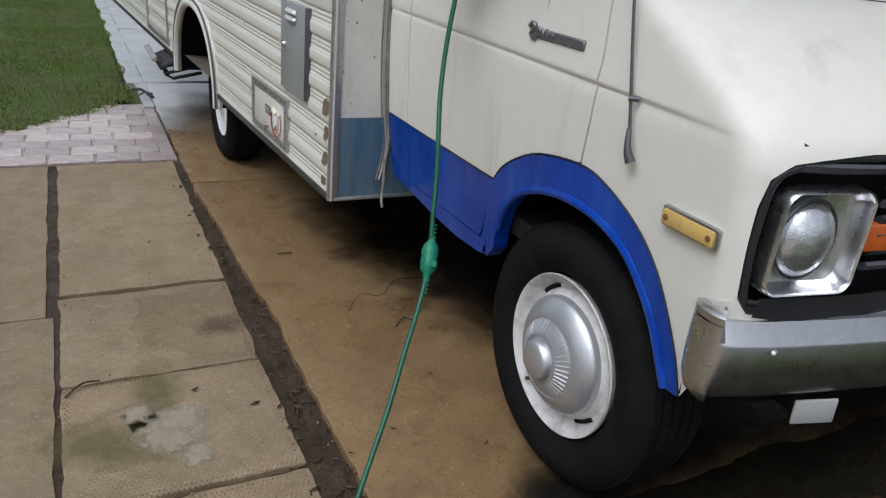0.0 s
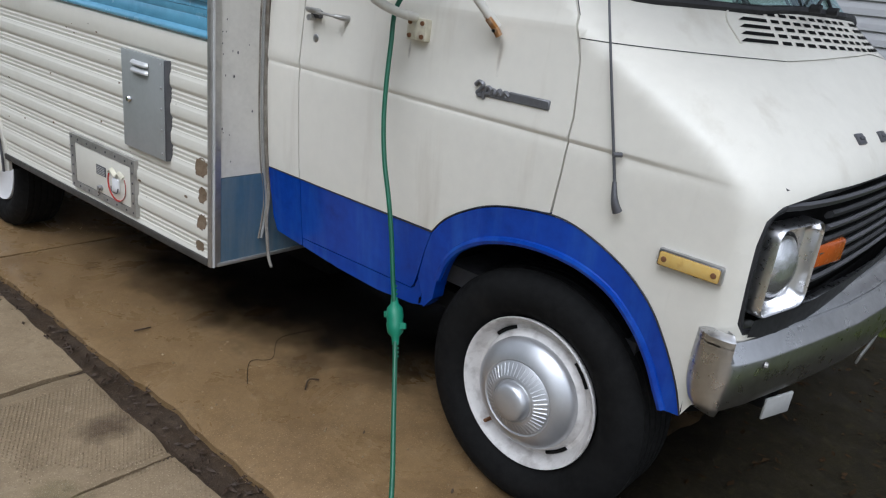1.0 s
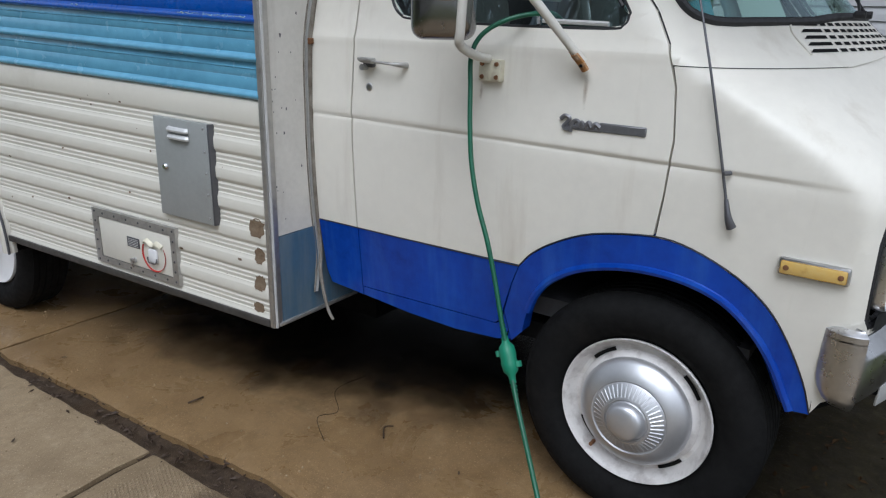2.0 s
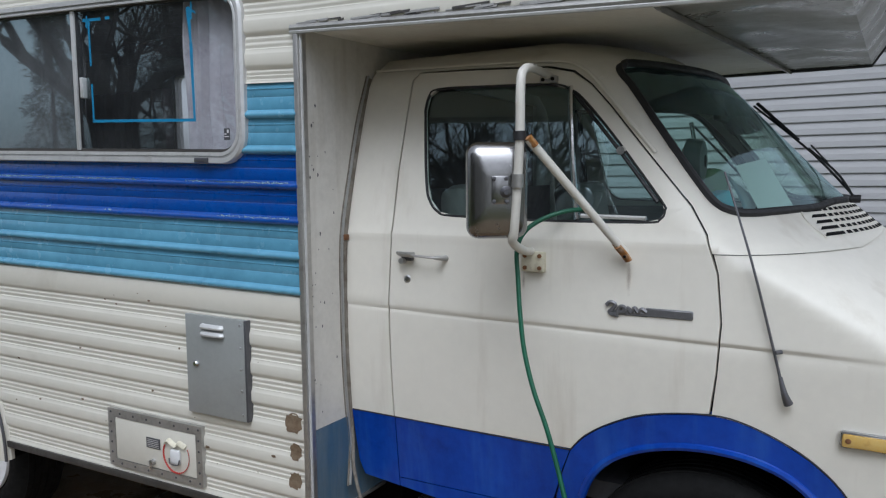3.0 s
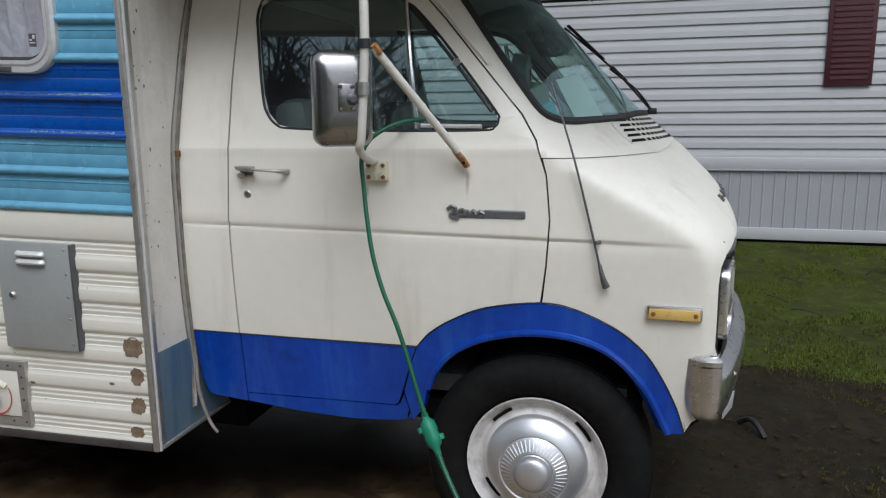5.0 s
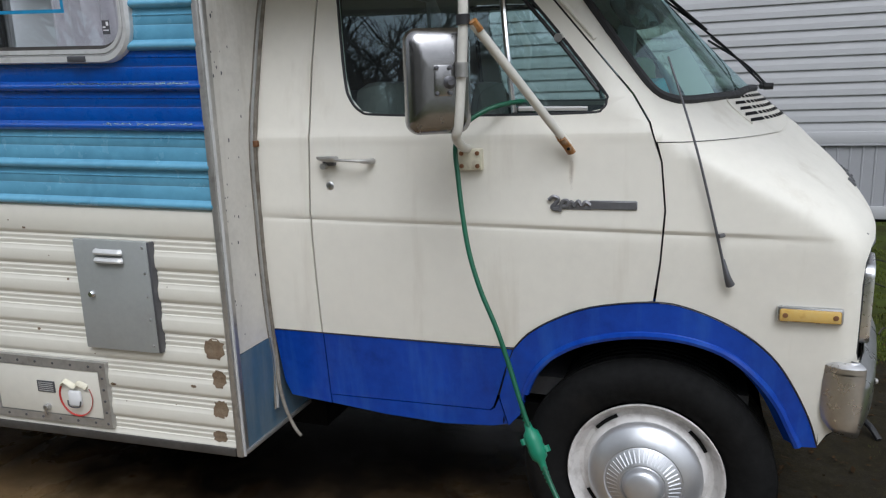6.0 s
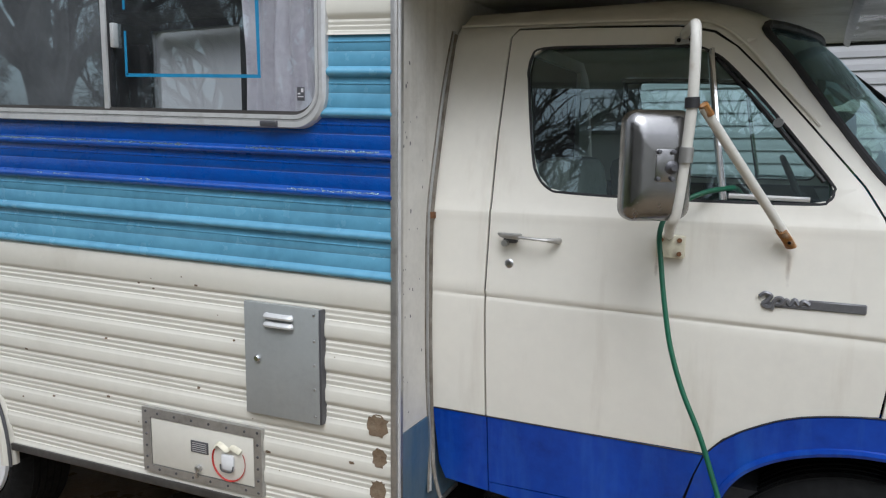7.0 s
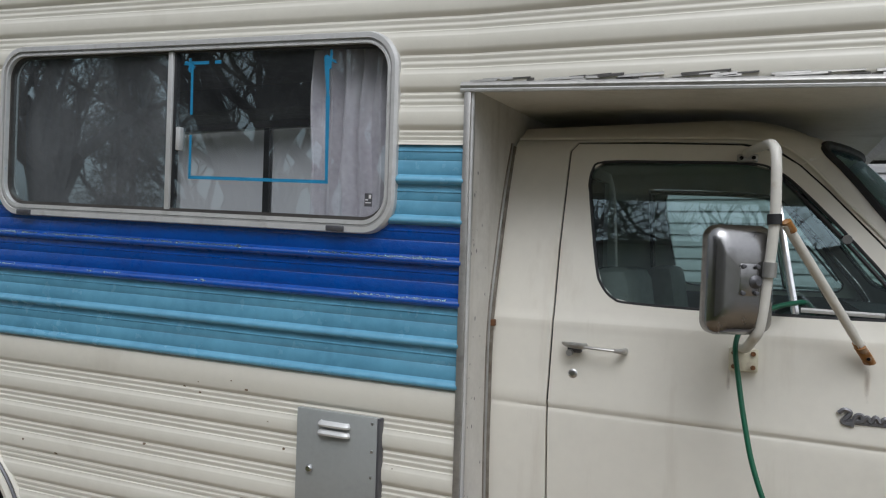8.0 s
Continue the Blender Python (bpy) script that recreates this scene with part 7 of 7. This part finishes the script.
for i in range(24):
    x, y, a = 2.4 + 3.4 * rng.random(), -4.6 + 2.6 * rng.random(), rng.random() * 6.28
    l = 0.10 + 0.25 * rng.random()
    p = Vector((x, y, bank(x) + 0.015))
    tagged(part("twig", tube(spline([p, p + Vector((math.cos(a) * l / 2, math.sin(a) * l / 2, 0.03)), p + Vector((math.cos(a + 0.4) * l, math.sin(a + 0.4) * l, 0.01))], 4), 0.005, 5), BARK, None), "fallen dry twig on grass", "twig", "twigs")

# ---------------------------------------------------------------- bare trees behind the camera, mirrored in the windows


def bare_tree(at, height, seed, lean=0.0):
    r = random.Random(seed)
    tree = thing("tree", (at[0], at[1], -0.05), "tall leafless winter tree with spreading limbs", "tree", "bare trees")
    trunk, crown = bmesh.new(), bmesh.new()

    def grow(p, d, length, rad, depth):
        pts, q = [p.copy()], p.copy()
        dd = d.copy()
        for _ in range(4):
            dd = (dd + Vector((r.uniform(-0.22, 0.22), r.uniform(-0.22, 0.22), r.uniform(-0.08, 0.16)))).normalized()
            q = q + dd * length / 4
            pts.append(q.copy())
        tube(pts, lambda t: max(rad * (1 - 0.4 * t), 0.004), 7 if depth < 2 else (5 if depth < 3 else 3), trunk if depth < 2 else crown)
        if depth >= 5:
            return
        for k in range(r.choice((3, 3, 4)) if depth < 4 else 5):
            i = r.choice((2, 3, 4, 4))
            nd = (dd + Vector((r.uniform(-1, 1), r.uniform(-1, 1), r.uniform(-0.15, 0.75)))).normalized()
            grow(pts[i], nd, length * r.uniform(0.6, 0.8), rad * r.uniform(0.42, 0.6), depth + 1)

    grow(Vector((at[0], at[1], -0.1)), Vector((lean, 0.1, 1)).normalized(), height * 0.36, height * 0.030, 0)
    part("trunk", trunk, BARK, tree)
    tagged(part("crown", crown, BARK, tree))


bare_tree((-9.4, 8.5, 0), 9.0, 2, 0.15)
bare_tree((-9.5, 5.2, 0), 10.0, 5, -0.1)
bare_tree((-11.0, 6.6, 0), 11.0, 14, 0.1)
grown = [o for o in bpy.data.objects if o.name.startswith("tree") and o.parent is None]
tr = random.Random(31)
for i in range(16):
    src = grown[i % 3]
    s = tr.uniform(0.9, 1.3)
    at = src.matrix_basis.translation
    x, y = -15 - 12 * tr.random(), -20 + 44 * (i + tr.random()) / 16
    copy_thing(src, pose(x, y, -0.05, 0, 0, tr.uniform(0, 360)))

def evergreen(at, height, seed):
    """A dense dark conifer: a trunk and whorls of drooping, ragged sprays."""
    r = np.random.RandomState(seed)
    tree = thing("conifer", (at[0], at[1], -0.05), "dense dark green evergreen tree", "tree", "evergreens")
    part("trunk", tube([(at[0], at[1], -0.05), (at[0], at[1], height * 0.95)], lambda t: 0.13 * (1 - 0.9 * t), 8), BARK, tree)
    verts, faces = [], []
    for _ in range(9000):
        u = r.uniform(0.04, 1) ** 0.8
        rad = (1 - u) ** 0.75 * 1.55 * (0.75 + 0.25 * math.sin(u * 40)) * r.uniform(0.35, 1.08)
        a = r.uniform(0, 6.283)
        p = np.array((at[0] + rad * math.cos(a), at[1] + rad * math.sin(a), height * u - 0.25 * rad))
        w = r.uniform(0.12, 0.34)
        n = len(verts)
        way = r.uniform(-1, 1, 3) * w + np.array((0.5 * math.cos(a), 0.5 * math.sin(a), -0.25)) * w
        verts += [tuple(p), tuple(p + way), tuple(p + way * 0.5 + 0.035 * r.uniform(-1, 1, 3))]
        faces.append((n, n + 1, n + 2))
    me = bpy.data.meshes.new("crown")
    me.from_pydata(verts, [], faces)
    me.materials.append(CONIFER)
    ob = new("crown", me)
    ob.parent = tree
    ob.matrix_parent_inverse = tree.matrix_basis.inverted()
    return tree


CONIFER = mat("conifer_needles", (0.018, 0.03, 0.014), 0.8, var=0.4, scale=1.5, color2=(0.03, 0.035, 0.018), spec=0.2)
firs = [evergreen((-15.0, 12.6), 8.6, 1), evergreen((-15.6, 13.5), 9.2, 2)]
copy_thing(firs[0], pose(-17.0, 20.0, -0.05, 0, 0, 140))
for i, (x, y) in enumerate(((-10.5, 2.9), (-10.5, 11.7), (-12.0, 3.8), (-11.2, 8.2), (-12.6, 5.4), (-9.8, 10.6))):
    copy_thing(grown[i % 3], pose(x, y, -0.05, 0, 0, tr.uniform(0, 360)))
for i, (x, y, turn_z) in enumerate(((-12.4, 3.6, 40), (-13.2, 2.4, 200), (-11.8, 4.6, 300))):
    copy_thing(grown[(i + 1) % 3], pose(x, y, -0.05, 0, 0, turn_z) @ Matrix.Scale(1.28, 4))
# evergreen hedge and fence line behind the trees
hv, hfaces = [], []
hr = np.random.RandomState(6)
for k in range(9000):
    y = hr.uniform(-30, 34)
    h = 2.6 + 1.3 * noise.noise(Vector((y * 0.35, 0, 2)))
    z = hr.uniform(0, 1) ** 0.8 * h
    x = -27 + hr.uniform(-0.7, 0.7)
    w = hr.uniform(0.12, 0.3)
    a, b = hr.uniform(-1, 1, 3), hr.uniform(-1, 1, 3)
    n = len(hv)
    hv += [(x, y, z), (x + a[0] * w, y + a[1] * w, z + a[2] * w), (x + b[0] * w, y + b[1] * w, z + b[2] * w)]
    hfaces.append((n, n + 1, n + 2))
hm = bpy.data.meshes.new("hedge")
hm.from_pydata(hv, [], hfaces)
HEDGE = mat("evergreen_hedge", (0.03, 0.05, 0.02), 0.8, var=0.3, scale=1.0, color2=(0.045, 0.05, 0.03))
hm.materials.append(HEDGE)
tagged(new("hedge", hm), "dark evergreen hedge across the street", "hedge", kind="stuff")
# a tall house beside the drive, behind the camera, mirrored low in the cab's window
opp = thing("house", (-8.5, -0.75, 0), "pale two-storey house beside the drive", "house")
part("wall", box(-11.5, -6.4, -3.0, 1.5, -0.05, 5.75), DARK_WALL, opp, smooth=False)
rf = bmesh.new()
slab_face(rf, [(-6.0, -3.3, 5.65), (-6.0, 1.8, 5.65), (-9.0, 1.8, 6.9), (-9.0, -3.3, 6.9)])
slab_face(rf, [(-12.0, -3.3, 5.65), (-12.0, 1.8, 5.65), (-9.0, 1.8, 6.9), (-9.0, -3.3, 6.9)])
slab_face(rf, [(-6.0, -3.3, 5.65), (-9.0, -3.3, 6.9), (-12.0, -3.3, 5.65)])
slab_face(rf, [(-6.0, 1.8, 5.65), (-9.0, 1.8, 6.9), (-12.0, 1.8, 5.65)])
part("roof", rf, ROOFING, opp, smooth=False)
